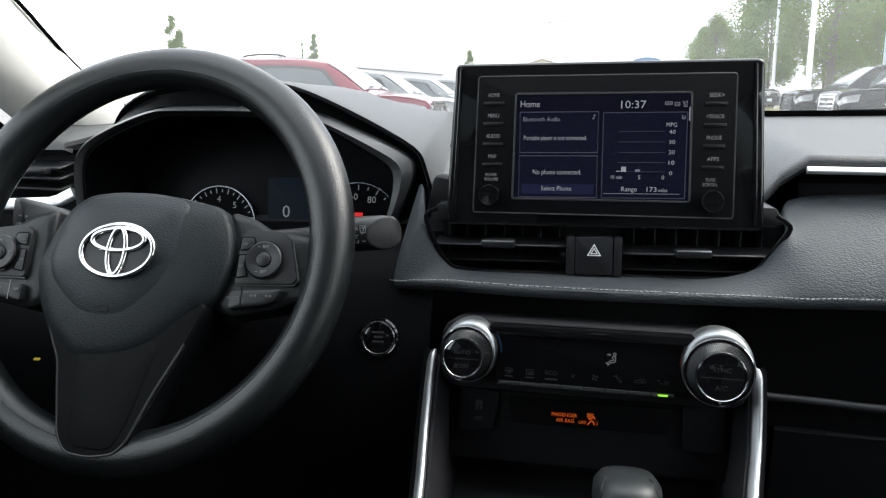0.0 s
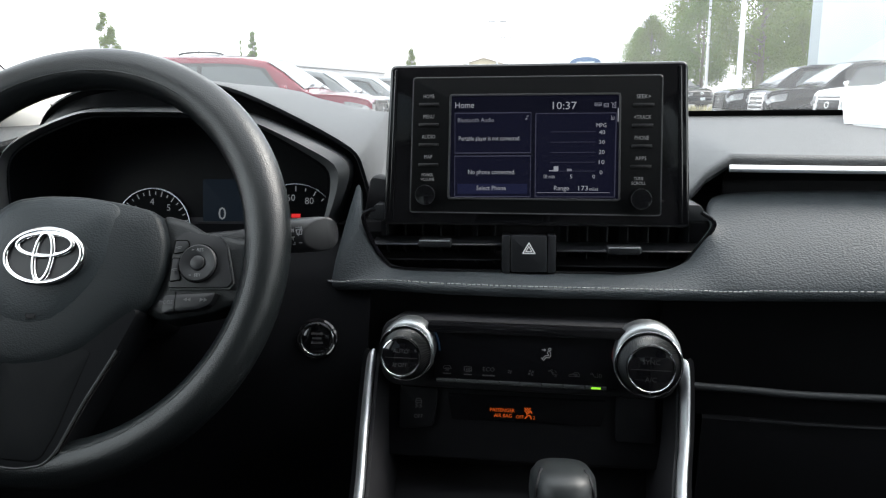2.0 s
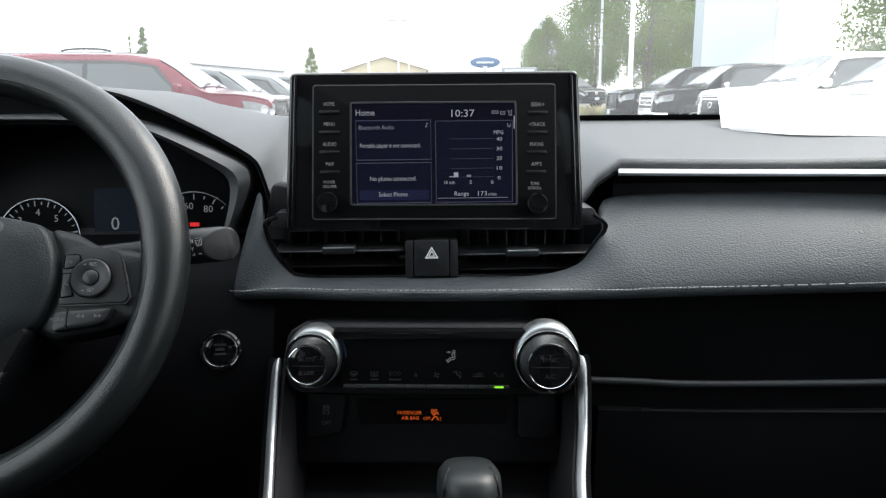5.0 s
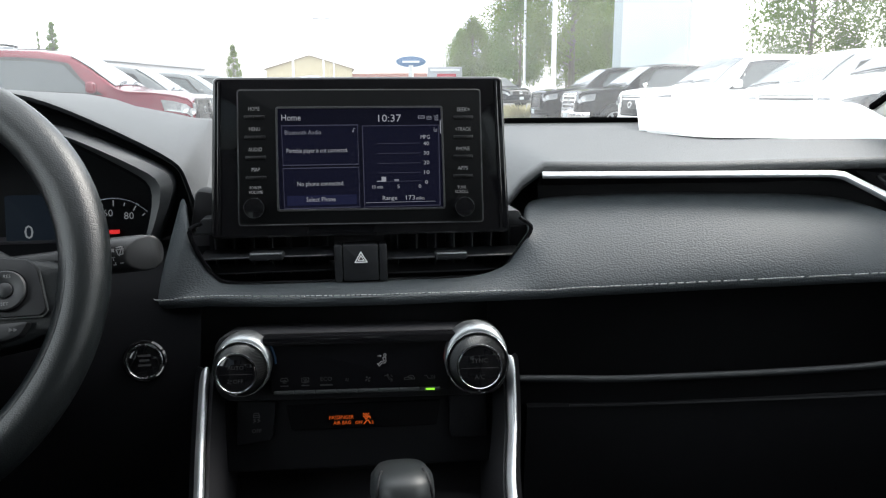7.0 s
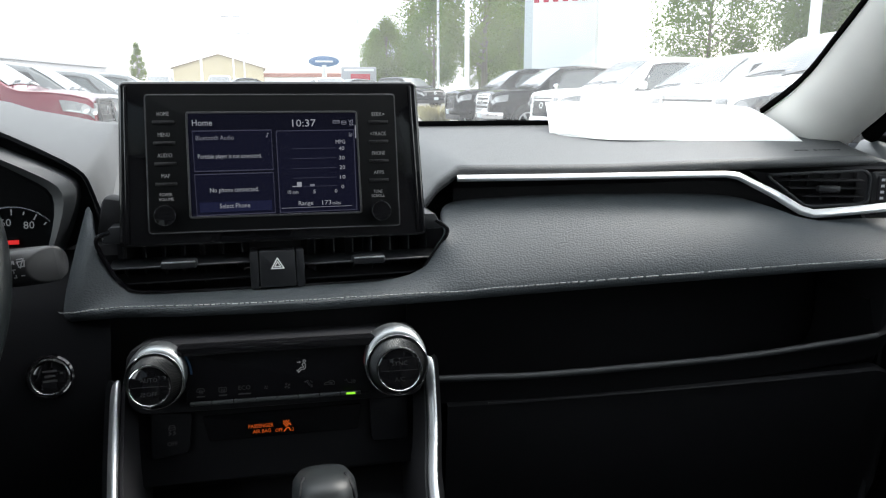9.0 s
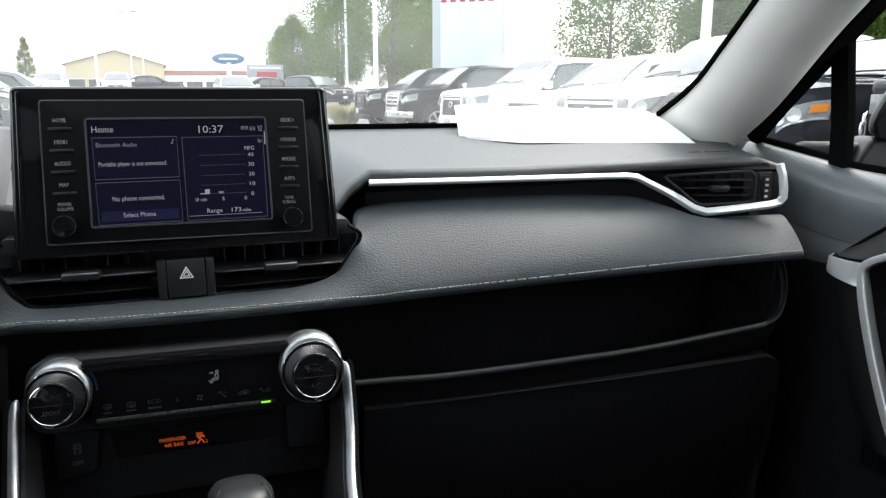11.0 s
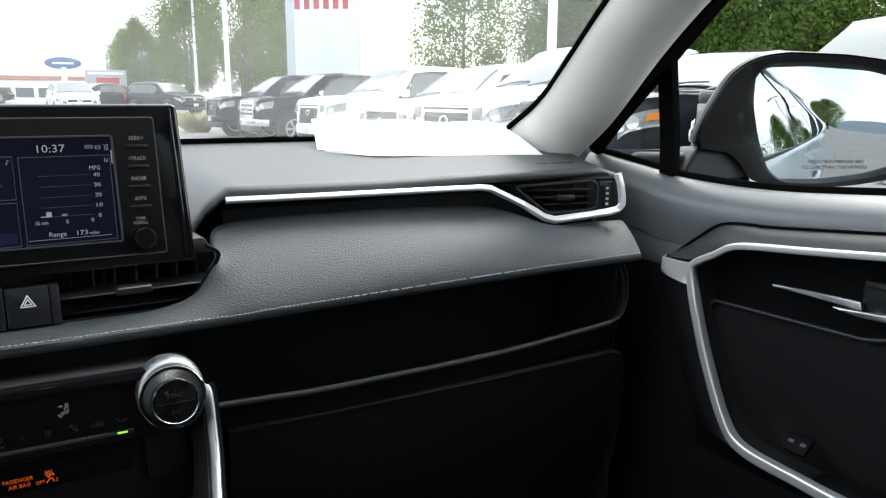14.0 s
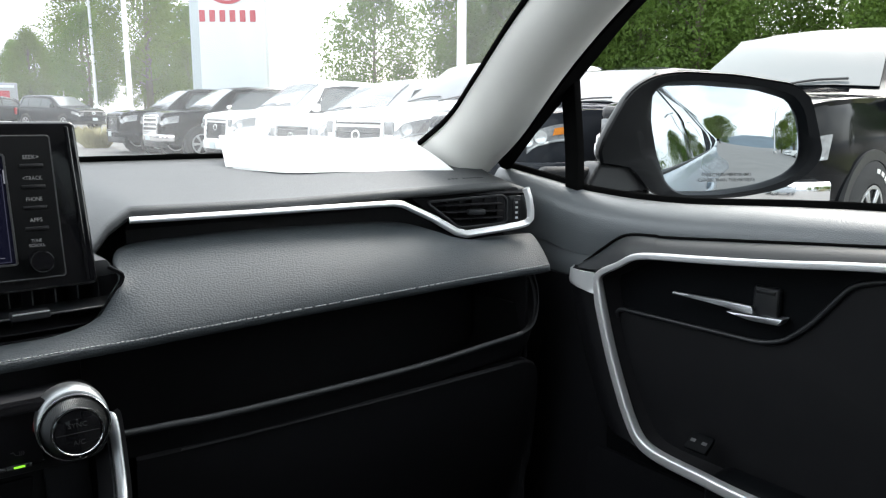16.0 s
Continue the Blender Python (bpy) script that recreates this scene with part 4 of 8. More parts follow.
for icon in ([[(53.6, 36.6), (59.4, 36.6), (59.4, 39.0), (53.6, 39.0), (53.6, 36.6)], [(53.6, 37.8), (59.4, 37.8)]], [[(61.6, 35.6), (65.6, 35.6), (65.6, 38.4), (61.6, 38.4), (61.6, 35.6)], [(61.6, 37.0), (65.6, 37.0)]], [[(68.0, 39.4), (69.2, 38.2), (72.2, 34.8), (69.2, 34.8), (69.2, 38.2)], [(69.2, 38.2), (71.8, 39.6), (71.8, 36.6)]],
             [[(68.2, 27.8), (68.2, 24.4), (69.4, 24.4), (69.4, 26.4)], [(69.4, 24.4), (70.6, 24.4), (70.6, 27.0)]], [[(-6.4, 25.4), (-6.4, 28.4), (-5.0, 28.0)], loop(-7.0, 25.4, 0.6, 6)]):
    part("status_icon", strokes(bmesh.new(), icon, T((0, 0, Z)), 0.0005), M_LCD_DIM, lcd, "small pale status icon", 0)
part("scroll_mark", rbox(0.0009, 0.0120, 0.0002, T((0.0742, 0.0285, Z))), M_LCD_TEXT, lcd, "pale scroll mark", 0)
for x, top, slant, names, knob_words, kx, ky in ((-0.0950, 0.0464, -0.0003, ("HOME", "MENU", "AUDIO", "MAP"), ("POWER", "VOLUME"), -0.0978, -0.0423), (0.0961, 0.0443, -0.0004, ("SEEK>", "<TRACK", "PHONE", "APPS"), ("TUNE", "SCROLL"), 0.0944, -0.0459)):
    for i, word in enumerate(names):
        y, cx = top - 0.01815 * i, x + slant * i
        key = part("key", prism(rounded(rect(-0.0092, -0.0014, 0.0092, 0.0014), 0.0007), 0.002, T((cx, y - 0.0071, 0.0032)), 0.0006), M_KEYBAR, ts, "black key bar")
        half = 0.0013 * len(word) - 0.0003
        part("key_label", fitted(word, 0.0050, cx - half, cx + half, y, 0.0024), M_KEY_TEXT, key, "pale lettering", 0)
    kn = part("knob", lathe([(0.0098, 0.0), (0.0098, 0.004), (0.0092, 0.0118), (0.0084, 0.0130), (0.0, 0.0126)], T((kx, ky, 0.001)), 36, None, 0.0003, (1, 2)), M_PIANO, ts, "gloss black round knob")
    part("knob_ring", ring(0.0086, 0.0091, 0.0122, 0.0132, T((kx, ky, 0.001)), 40), M_CHROME_DARK, kn, "thin bright edge")
    for k, word in enumerate(knob_words):
        half = 0.0011 * len(word) - 0.0003
        part("knob_label", fitted(word, 0.0040, kx * 0.99 - half, kx * 0.99 + half, ky + 0.0178 - 0.0041 * k, 0.0024), M_KEY_TEXT, kn, "pale lettering", 0)

# ---- climate control ----
K = axes((-0.008, 0.5705, 0.9985), (0.202, -0.015, 0), (0, 0.16, 1))
climate = thing("climate_panel", "gloss black climate panel between two silver-collared dials", "climate control", m=K)
part("display", prism(rounded([(-0.078, -0.0245), (0.078, -0.0245), (0.078, 0.0215), (-0.078, 0.0215)], 0.002), 0.012, T((0, 0, -0.004)), 0.001), M_DISPLAY, climate, "gloss black display")
part("top_cover", prism(rounded([(-0.083, 0.018), (0.083, 0.018), (0.083, 0.0265), (-0.083, 0.0265)], 0.002), 0.03, T((0, 0, 0.001)), 0.0015), M_PIANO, climate)
part("back_plate", prism(rounded([(-0.128, -0.033), (0.128, -0.033), (0.128, 0.028), (-0.128, 0.028)], 0.02), 0.05, T((0, 0, -0.012)), 0.004), M_MATTE, climate)
def fan(bm, m, r):
    """A four-bladed fan symbol."""
    for q in range(4):
        a = q * math.pi / 2 + 0.4
        prism([(r * k * math.cos(a + b), r * k * math.sin(a + b)) for k, b in ((0.15, 0.0), (0.8, -0.25), (1.0, 0.15), (0.8, 0.55))], 0.0002, m, bm=bm)
    return bm


# vents to the screen, the rear window, the legs and face, air kept in, two-way air
ICONS = {
    0: [[(-3.4, 0.4), (-2.4, 2.6), (2.4, 2.6), (3.4, 0.4), (1.4, -0.2), (-1.4, -0.2), (-3.4, 0.4)], [(-1.2, -1.8), (-0.6, -0.4), (-1.2, 1.0)], [(0, -1.8), (0.6, -0.4), (0, 1.0)], [(1.2, -1.8), (1.8, -0.4), (1.2, 1.0)]],
    1: [[(-3.0, -1.2), (-3.0, 2.4), (3.0, 2.4), (3.0, -1.2), (-3.0, -1.2)], [(-1.2, -2.0), (-0.6, -0.6), (-1.2, 1.0)], [(0, -2.0), (0.6, -0.6), (0, 1.0)], [(1.2, -2.0), (1.8, -0.6), (1.2, 1.0)]],
    5: [[(-3.6, 2.4), (-1.6, 2.4), (-2.2, 3.0)], [(-1.0, 2.0), (0.4, -0.6), (2.6, -0.4), (2.0, -2.4)], [(-0.4, 1.4), (1.4, 1.0)], loop(-0.8, 3.0, 0.7, 8), [(2.0, 2.8), (3.4, 1.4)], [(3.4, -0.6), (2.8, -2.6)]],
    6: [[(-4.4, -1.2), (-4.2, 0.2), (-1.8, 0.6), (0.2, 2.0), (3.2, 2.0), (4.4, 0.4), (4.4, -1.2), (-4.4, -1.2)], [(-1.0, 0.4), (2.4, 0.4), (2.4, -0.4), (0.6, -0.4)]],
    7: [[(-4.6, 1.6), (-2.6, 1.6), (-3.2, 2.2)], [(-2.4, 0.8), (-1.4, -0.8), (0.2, -0.8)], [(1.0, 1.8), (1.6, 0.2), (1.0, -1.4)], [(2.4, 1.8), (3.0, 0.2), (2.4, -1.4)], [(3.8, 1.8), (4.4, 0.2), (3.8, -1.4)]],
}
for i in range(8):
    x = -0.0660 + 0.0180 * i
    key = part("button", prism(rounded(rect(-0.0087, -0.0014, 0.0087, 0.0014), 0.0006), 0.006, T((x, -0.0232, -0.0005)), 0.0005), M_RIMTRIM, climate)
    bm = bmesh.new()
    at = T((x, -0.0135, -0.0036))
    if i == 2:
        text_mesh("ECO", 0.0052, at @ T((0, 0.001, 0)), bm=bm)
        rbox(0.0105, 0.0011, 0.0002, at @ T((0, -0.0042, 0)), 0, 1, bm)
    elif i in (3, 4):
        fan(bm, at, 0.0018 if i == 3 else 0.0028)
    else:
        strokes(bm, ICONS[i], at, 0.0005)
        if i < 2:
            rbox(0.0068, 0.0009, 0.0002, at @ T((0, -0.0042, 0)), 0, 1, bm)
    part("button_mark", bm, M_FAINT_INK, key, "dim printed symbol", 0)
part("indicator", rbox(0.0078, 0.0015, 0.0006, T((0.0600, -0.0228, 0.0003))), M_GREEN, climate, "lit green lamp", 0)
bm = strokes(bmesh.new(), [[(-4.2, 3.4), (-1.6, 3.4)], [(-2.4, 4.0), (-1.6, 3.4), (-2.4, 2.8)], [(0.6, 2.4), (-0.2, 1.4), (1.0, -1.0), (-1.6, -1.2), (-4.0, -3.8), (-4.8, -3.0)], [(0.6, 2.4), (2.2, 2.0), (2.4, -1.4), (1.4, -2.6), (-1.0, -2.6), (-3.2, -5.0), (-4.0, -3.8)], loop(1.6, 4.0, 1.0, 10)], T((0.0195, 0.003, -0.0035)), 0.0007, 1.05)
part("airflow_mark", bm, M_KEY_TEXT, climate, "pale lit airflow symbol", 0)
for x, s, m in ((-0.073, 1, mat("lit_blue_arc", (0.01, 0.02, 0.05), 0.4, emit=(0.05, 0.2, 0.4), power=0.010)), (0.073, -1, mat("lit_red_arc", (0.05, 0.01, 0.01), 0.4, emit=(0.5, 0.03, 0.03), power=0.015))):
    part("temperature_arc", ring(0.030, 0.0315, 0, 0.0003, T((x - 0.0305 * s, 0.002, -0.0035)), 12, 0 if s > 0 else 145, 35 if s > 0 else 180), m, climate, "dim coloured arc", 0)


def climate_dial(x, size, words, lean):
    d = new("dial")
    d.parent = climate
    d.matrix_basis = T((x, 0, 0)) @ Matrix.Diagonal((size, size, 0.9, 1))
    d["label"] = "round climate dial with a silver collar"
    rows = []
    n = 56
    for i in range(n):
        a = 2 * math.pi * i / n
        fat = 0.0012 + 0.0076 * max(0.0, math.cos(a - radians(90 - 16 * lean))) ** 1.4
        row = []
        for dr, z in ((-0.0008, 0.0020), (0.0004, 0.0052), (0.30 * fat + 0.0006, 0.0050), (0.62 * fat + 0.0006, 0.0022), (0.9 * fat + 0.0006, -0.0040), (fat + 0.0006, -0.0110), (fat, -0.0200)):
            row.append(((0.0288 + dr) * math.cos(a), (0.0288 + dr) * math.sin(a), z))
        rows.append(row)
    rows.append(rows[0])
    part("collar", grid(rows), M_COLLAR, d, "satin silver collar, deepest at its top", 70)
    part("edge_ring", sweep([(0.0289 * math.cos(2 * math.pi * i / 64), 0.0289 * math.sin(2 * math.pi * i / 64), 0.0052) for i in range(64)], round_prof(0.0009, 8), closed=True), M_CHROME, d, "thin bright collar edge")
    part("skirt", lathe([(0.0285, -0.012), (0.0282, 0.003), (0.0276, 0.0035)]), M_SATINBLK, d)
    # spiral ridges on the cone
    rows, n = [], 168
    for i in range(n):
        row = []
        for k in range(7):
            u = k / 6
            a = 2 * math.pi * i / n + 0.34 * u
            rr = 0.0280 + (0.0209 - 0.0280) * u ** 0.8 - (0.0006 if i % 2 == 0 and 0 < k < 6 else 0)
            row.append((rr * math.cos(a), rr * math.sin(a), 0.0035 + 0.0200 * u))
        rows.append(row)
    part("ridged_ring", grid([*rows, rows[0]]), M_RIDGED, d, "dark cone with spiral ridges", 15)
    part("chrome_ring", lathe([(0.0210, 0.0220), (0.0209, 0.0242), (0.0205, 0.0253), (0.0199, 0.0255), (0.0193, 0.0249), (0.0191, 0.0230)], seg=56), M_CHROME, d, "thin chrome ring")
    part("cap", lathe([(0.0193, 0.018), (0.0193, 0.0240), (0.0180, 0.0246), (0.0, 0.0242)], seg=48), M_PIANO, d, "gloss black cap")
    bm = bmesh.new()
    for word, y in words:
        text_mesh(word, 0.0060, T((0.0022 if word == "OFF" else 0, y, 0.0249)), bm=bm)
        if word == "OFF":
            fan(bm, T((-0.0066, y, 0.0249)), 0.0028)
    part("lettering", bm, M_FAINT_INK, d, "dim lettering", 0)
    part("divider", rbox(0.034, 0.0004, 0.0003, T((0, -0.001, 0.0246))), M_FAINT_INK, d, "", 0)
    part("pointer", rbox(0.0015, 0.0015, 0.0006, T((-0.0005, -0.0222, 0.0236))), M_GREY_INK, d, "white dot", 0)


climate_dial(-0.1013, 0.80, (("AUTO", 0.0058), ("OFF", -0.0085)), 1)
climate_dial(0.1013, 0.91, (("SYNC", 0.0058), ("A/C", -0.0095)), -0.5)

# ---- centre console ----
console = thing("centre_console", "black centre console with silver edge strips", "console")
for s, pts in ((-1, [(-0.1405, 0.594, 0.995), (-0.1425, 0.588, 0.986), (-0.1420, 0.55, 0.9426), (-0.1375, 0.50, 0.9081), (-0.135, 0.44, 0.875), (-0.134, 0.36, 0.845)]), (1, [(0.1245, 0.582, 0.996), (0.1265, 0.576, 0.988), (0.1230, 0.55, 0.9437), (0.1115, 0.50, 0.910), (0.108, 0.44, 0.877), (0.107, 0.36, 0.847)])):
    sp = resample(pts, 30)
    part("silver_strip", sweep(sp, rounded([(-0.0034, -0.005), (-0.0034, 0.0018), (-0.0018, 0.0036), (0.0006, 0.0030), (0.0046, -0.0012), (0.0046, -0.005)], 0.0011, 3), up=(0, -0.6, 0.8), scale=[min(1.0, 0.35 + i / 9) for i in range(30)]), M_SATIN, console, "satin silver edge strip")
    part("side_wall", thick(grid([[p + Vector((0.005 * s, 0.004, -0.003)), p + Vector((0.012 * s, 0.02, -0.006)), p + Vector((0.02 * s, 0.10, -0.06)), p + Vector((0.02 * s, 0.16, -0.30))] for p in sp]), 0.004), M_DARK, console)
    part("inner_wall", thick(grid([[p + Vector((-0.004 * s, 0.004, -0.003)), p + Vector((-0.010 * s, 0.02, -0.02)), p + Vector((-0.012 * s, 0.12, -0.12))] for p in sp]), 0.003), M_MATTE, console)
CON = axes((-0.006, 0.590, 0.945), (0.202, -0.010, 0), (0, 0.25, 1))
part("fascia", prism(rounded([(-0.130, -0.05), (0.130, -0.05), (0.130, 0.030), (-0.130, 0.030)], 0.006), 0.02, CON @ T((0, 0, -0.006)), 0.002), M_DARK, console)
part("airbag_display", prism(rounded([(-0.065, -0.011), (0.066, -0.011), (0.070, 0.0115), (-0.070, 0.0115)], 0.002), 0.006, CON @ T((0, -0.003, -0.0022)), 0.0008), M_DISPLAY, console, "gloss black lamp panel")
amber = bmesh.new()
LAMP = CON @ T((-0.031, -0.0057, 0)) @ Matrix.Diagonal((0.85, 0.9, 1, 1)) @ T((0.031, 0.0045, 0))
text_mesh("PASSENGER", 0.0050, LAMP @ T((-0.0185, -0.0025, -0.0016)), bm=amber)
text_mesh("AIR BAG", 0.0050, LAMP @ T((-0.0175, -0.0078, -0.0016)), bm=amber)
text_mesh("OFF", 0.0046, LAMP @ T((0.0000, -0.0083, -0.0016)), bm=amber)
text_mesh("2", 0.0046, LAMP @ T((0.0145, -0.0085, -0.0016)), bm=amber)
for k in range(5):
    for j in range(4):
        if (k + j) % 2 == 0:
            rbox(0.0013, 0.0013, 0.0003, LAMP @ T((0.0052 + 0.0013 * k, 0.0004 - 0.0013 * j, -0.0016)), 0, 1, amber)
strokes(amber, [[(9.6, -3.0), (11.6, -2.4), (12.2, -4.0)], [(5.4, -9.6), (8.6, -6.2), (10.4, -6.6), (12.0, -9.4)], [(7.0, -5.0), (9.0, -4.0)]], LAMP @ T((0, 0, -0.0016)), 0.0011)
part("airbag_lamp", amber, M_AMBER, console, "lit amber lettering", 0)
vsc = part("traction_switch", prism(rounded([(-0.113, -0.022), (-0.082, -0.018), (-0.078, 0.016), (-0.113, 0.018)], 0.004), 0.006, CON @ T((0, -0.003, 0.000)), 0.001), M_DARK, console, "satin black switch")
bm = bmesh.new()
text_mesh("OFF", 0.0050, CON @ T((-0.0955, -0.0125, 0.0006)), bm=bm)
strokes(bm, [[(-2.6, 0.6), (-2.6, 2.4), (-1.8, 4.2), (1.8, 4.2), (2.6, 2.4), (2.6, 0.6), (-2.6, 0.6)], [(-2.6, 2.4), (2.6, 2.4)], [(-1.2, -0.6), (-2.6, -1.6), (-0.8, -2.6), (-2.8, -4.0)], [(2.6, -0.6), (1.2, -1.6), (3.0, -2.6), (1.0, -4.0)]], CON @ T((-0.0955, -0.0008, 0.0006)), 0.0006)
part("switch_mark", bm, M_DIM_INK, vsc, "dim printed symbol", 0)
part("socket_cover", prism(rounded(rect(0.078, -0.026, 0.112, 0.016), 0.005), 0.006, CON @ T((0, 0, 0.000)), 0.0012), M_DARK, console, "black blank cover")
part("tray_floor", rbox(0.26, 0.26, 0.01, T((-0.008, 0.52, 0.835)) @ pose(0, 0, 0, 12, 0, 0), 0.003, 1), M_MATTE, console)
part("tray_back", rbox(0.26, 0.01, 0.10, T((-0.008, 0.640, 0.880)), 0.003, 1), M_MATTE, console)
part("console_body", rbox(0.23, 0.62, 0.20, T((-0.013, 0.25, 0.715)), 0.02, 2), M_DARK, console)

# gear selector
gear = thing("gear_selector", "black leather gear knob with a darker side seam", "gear selector", m=pose(0.021, 0.47, 0.80, -14, 0, 0))


def knob_body(grow=0.0, z0=0.0, x_cut=None):
    rows = []
    prof = [(0.010, 0.017, 0.016), (0.06, 0.018, 0.018), (0.085, 0.021, 0.026), (0.105, 0.0235, 0.034), (0.122, 0.0255, 0.038), (0.133, 0.0245, 0.036), (0.139, 0.020, 0.030), (0.1415, 0.010, 0.015), (0.142, 0.0005, 0.001)]
    for z, rx, ry in prof:
        row = []
        for i in range(32):
            a = 2 * math.pi * i / 32
            c, s = math.cos(a), math.sin(a)
            e = 0.75
            row.append(((rx + grow) * abs(c) ** e * (1 if c > 0 else -1), (ry + grow) * abs(s) ** e * (1 if s > 0 else -1), z + z0))
        rows.append(row)
    return grid(rows, closed_v=True, caps=True)


part("knob", knob_body(), M_KNOB, gear, "black leather knob", 70)
for s in (-1, 1):
    part("seam", sweep(resample([(0.0262 * s * k, -0.036 * c, z) for k, c, z in ((0.72, 0.62, 0.085), (0.80, 0.70, 0.105), (0.82, 0.75, 0.122), (0.75, 0.70, 0.134), (0.62, 0.30, 0.1405))], 16), round_prof(0.0012, 6)), M_MATTE, gear, "dark seam")
part("stalk", lathe([(0.009, -0.02), (0.009, 0.03)], seg=16), M_SATINBLK, gear)
part("gate", rbox(0.12, 0.16, 0.008, T((0, 0, 0.012)), 0.004, 2), M_PIANO, gear)

# ---- steering wheel ----
TH = 0.4623
WH = axes((-0.3834, 0.5419, 1.0907), (1, 0, 0), (0, math.sin(TH), math.cos(TH)))
wheel = thing("steering_wheel", "black three-spoke steering wheel with a chrome emblem", "steering wheel", m=WH)


def rim():
    rows = []
    n, k = 96, 16
    for i in range(n):
        a = 2 * math.pi * i / n
        # thicker grips at ten and two
        g = 1 + 0.06 * max(0, math.cos(a - radians(28)), math.cos(a - radians(152))) ** 8
        row = []
        for j in range(k):
            b = 2 * math.pi * j / k
            rr = 0.1688 + 0.0180 * g * math.cos(b)
            row.append((rr * math.cos(a), rr * math.sin(a), 0.0175 * g * math.sin(b)))
        rows.append(row)
    bm = grid([*rows, rows[0]], closed_v=True)
    bmesh.ops.remove_doubles(bm, verts=bm.verts, dist=1e-6)
    return bm


part("rim", rim(), M_WHEEL, wheel, "grained black rim", 80)


part("rim_seam", sweep([(0.1600 * math.cos(2 * math.pi * i / 96), 0.1600 * math.sin(2 * math.pi * i / 96), 0.0148) for i in range(96)], round_prof(0.0007, 6), closed=True, up=(0, 0, 1)), M_WHEEL, wheel, "moulded seam on the rim")


def dome(out, lift, m=None, inset=0.80, edge=0.006, skirt=0.02):
    """An outline swollen into a low cushion."""
    cx, cy = sum(p[0] for p in out) / len(out), sum(p[1] for p in out) / len(out)
    rows = []
    for k, z in ((1.0, -skirt), (1.0, 0), (1 - edge * 2.0, edge * 0.6), (1 - edge * 6, edge * 0.95), (0.80, edge + lift * 0.45), (0.5, edge + lift * 0.85), (0.2, edge + lift), (0.0, edge + lift)):
        rows.append([(cx + (x - cx) * k, cy + (y - cy) * k, z) for x, y in out])
    b2 = grid(rows, closed_v=True)
    bmesh.ops.remove_doubles(b2, verts=b2.verts, dist=1e-6)
    return merge(bmesh.new(), b2, m)


HUB = [(-0.0174, 0.0457), (0.0150, 0.0450), (0.0476, 0.0399), (0.0804, 0.0320), (0.0908, 0.0077), (0.0914, -0.0158), (0.0821, -0.0437), (0.0567, -0.0653), (0.0354, -0.0850), (0.0089, -0.0970), (-0.0236, -0.1004), (-0.0377, -0.0952), (-0.0520, -0.0815), (-0.0594, -0.0754), (-0.0726, -0.0515), (-0.0779, -0.0350), (-0.0812, -0.0205), (-0.0703, 0.0118), (-0.0600, 0.0310), (-0.0443, 0.0424)]
part("airbag_cover", dome(rounded(HUB, 0.010, 4), 0.008, T((0, 0, 0.012)), skirt=0.03), M_COVER_SHADED, wheel, "airbag cover with shade in its colour", 60)
PADO = [(-0.0130, 0.0426), (0.0191, 0.0420), (0.0503, 0.0369), (0.0564, 0.0148), (0.0591, -0.0083), (0.0495, -0.0355), (0.0298, -0.0567), (0.0122, -0.0705), (-0.0111, -0.0730), (-0.0309, -0.0691), (-0.0500, -0.0532), (-0.0655, -0.0325), (-0.0700, -0.0190), (-0.0632, 0.0092), (-0.0541, 0.0282), (-0.0395, 0.0393)]
part("centre_pad", dome(rounded(PADO, 0.010, 4), 0.010, T((0, 0, 0.0165)), skirt=0.002, edge=0.004), M_HUB, wheel, "grained dark grey centre pad", 60)
EM = T((0.0005, -0.0095, 0.0300))
part("emblem_recess", lathe([(1.0, -0.004), (1.0, 0.001), (0.0, 0.002)], EM @ Matrix.Diagonal((0.0325, 0.0225, 1, 1)), 48), M_SATINBLK, wheel)


def oval(cx, cy, rx, ry, w, turn=0.0):
    path = [(cx + rx * math.cos(2 * math.pi * i / 48), cy + ry * math.sin(2 * math.pi * i / 48), 0.0022) for i in range(48)]
    return sweep(path, round_prof(w, 10, 1.0, 0.9), closed=True, up=(0, 0, 1))


eb = bmesh.new()
for o in ((0, 0, 0.0315, 0.0216, 0.0021), (0, 0.0088, 0.0230, 0.0092, 0.0021), (0, -0.0008, 0.0075, 0.0192, 0.0021)):
    merge(eb, oval(*o), EM)
part("emblem", eb, M_CHROME, wheel, "chrome oval emblem")
part("horn_mark", rbox(0.008, 0.004, 0.0006, T((-0.0060, -0.0560, 0.0262)), 0.0008, 1), M_MATTE, wheel, "moulded mark")
LOW = [(-0.0600, -0.0640), (-0.0561, -0.0756), (-0.0449, -0.0968), (-0.0332, -0.1560), (-0.0240, -0.1692), (-0.0023, -0.1715), (0.0184, -0.1680), (0.0269, -0.1583), (0.0427, -0.1214), (0.0608, -0.0865), (0.0780, -0.0480), (0.0300, -0.0300), (-0.0400, -0.0300)]
low = part("lower_spoke", dome(rounded(LOW, 0.007, 5), 0.0005, T((0, 0, 0.0140)), skirt=0.030, edge=0.004), M_SPOKE, wheel, "black lower spoke")
edge_line = rounded(LOW, 0.007, 5)[6:-18]
part("spoke_edge", sweep([((x + 0.008) * 0.985 - 0.008, (y + 0.09) * 0.985 - 0.09, 0.0172) for x, y in edge_line], round_prof(0.0011, 8), up=(0, 0, 1)), M_RIMTRIM, low, "raised edge of the spoke")
part("spoke_groove", sweep([(x, y, 0.0150) for x, y in edge_line], round_prof(0.0012, 8), up=(0, 0, 1)), M_PIANO, low, "dark groove")
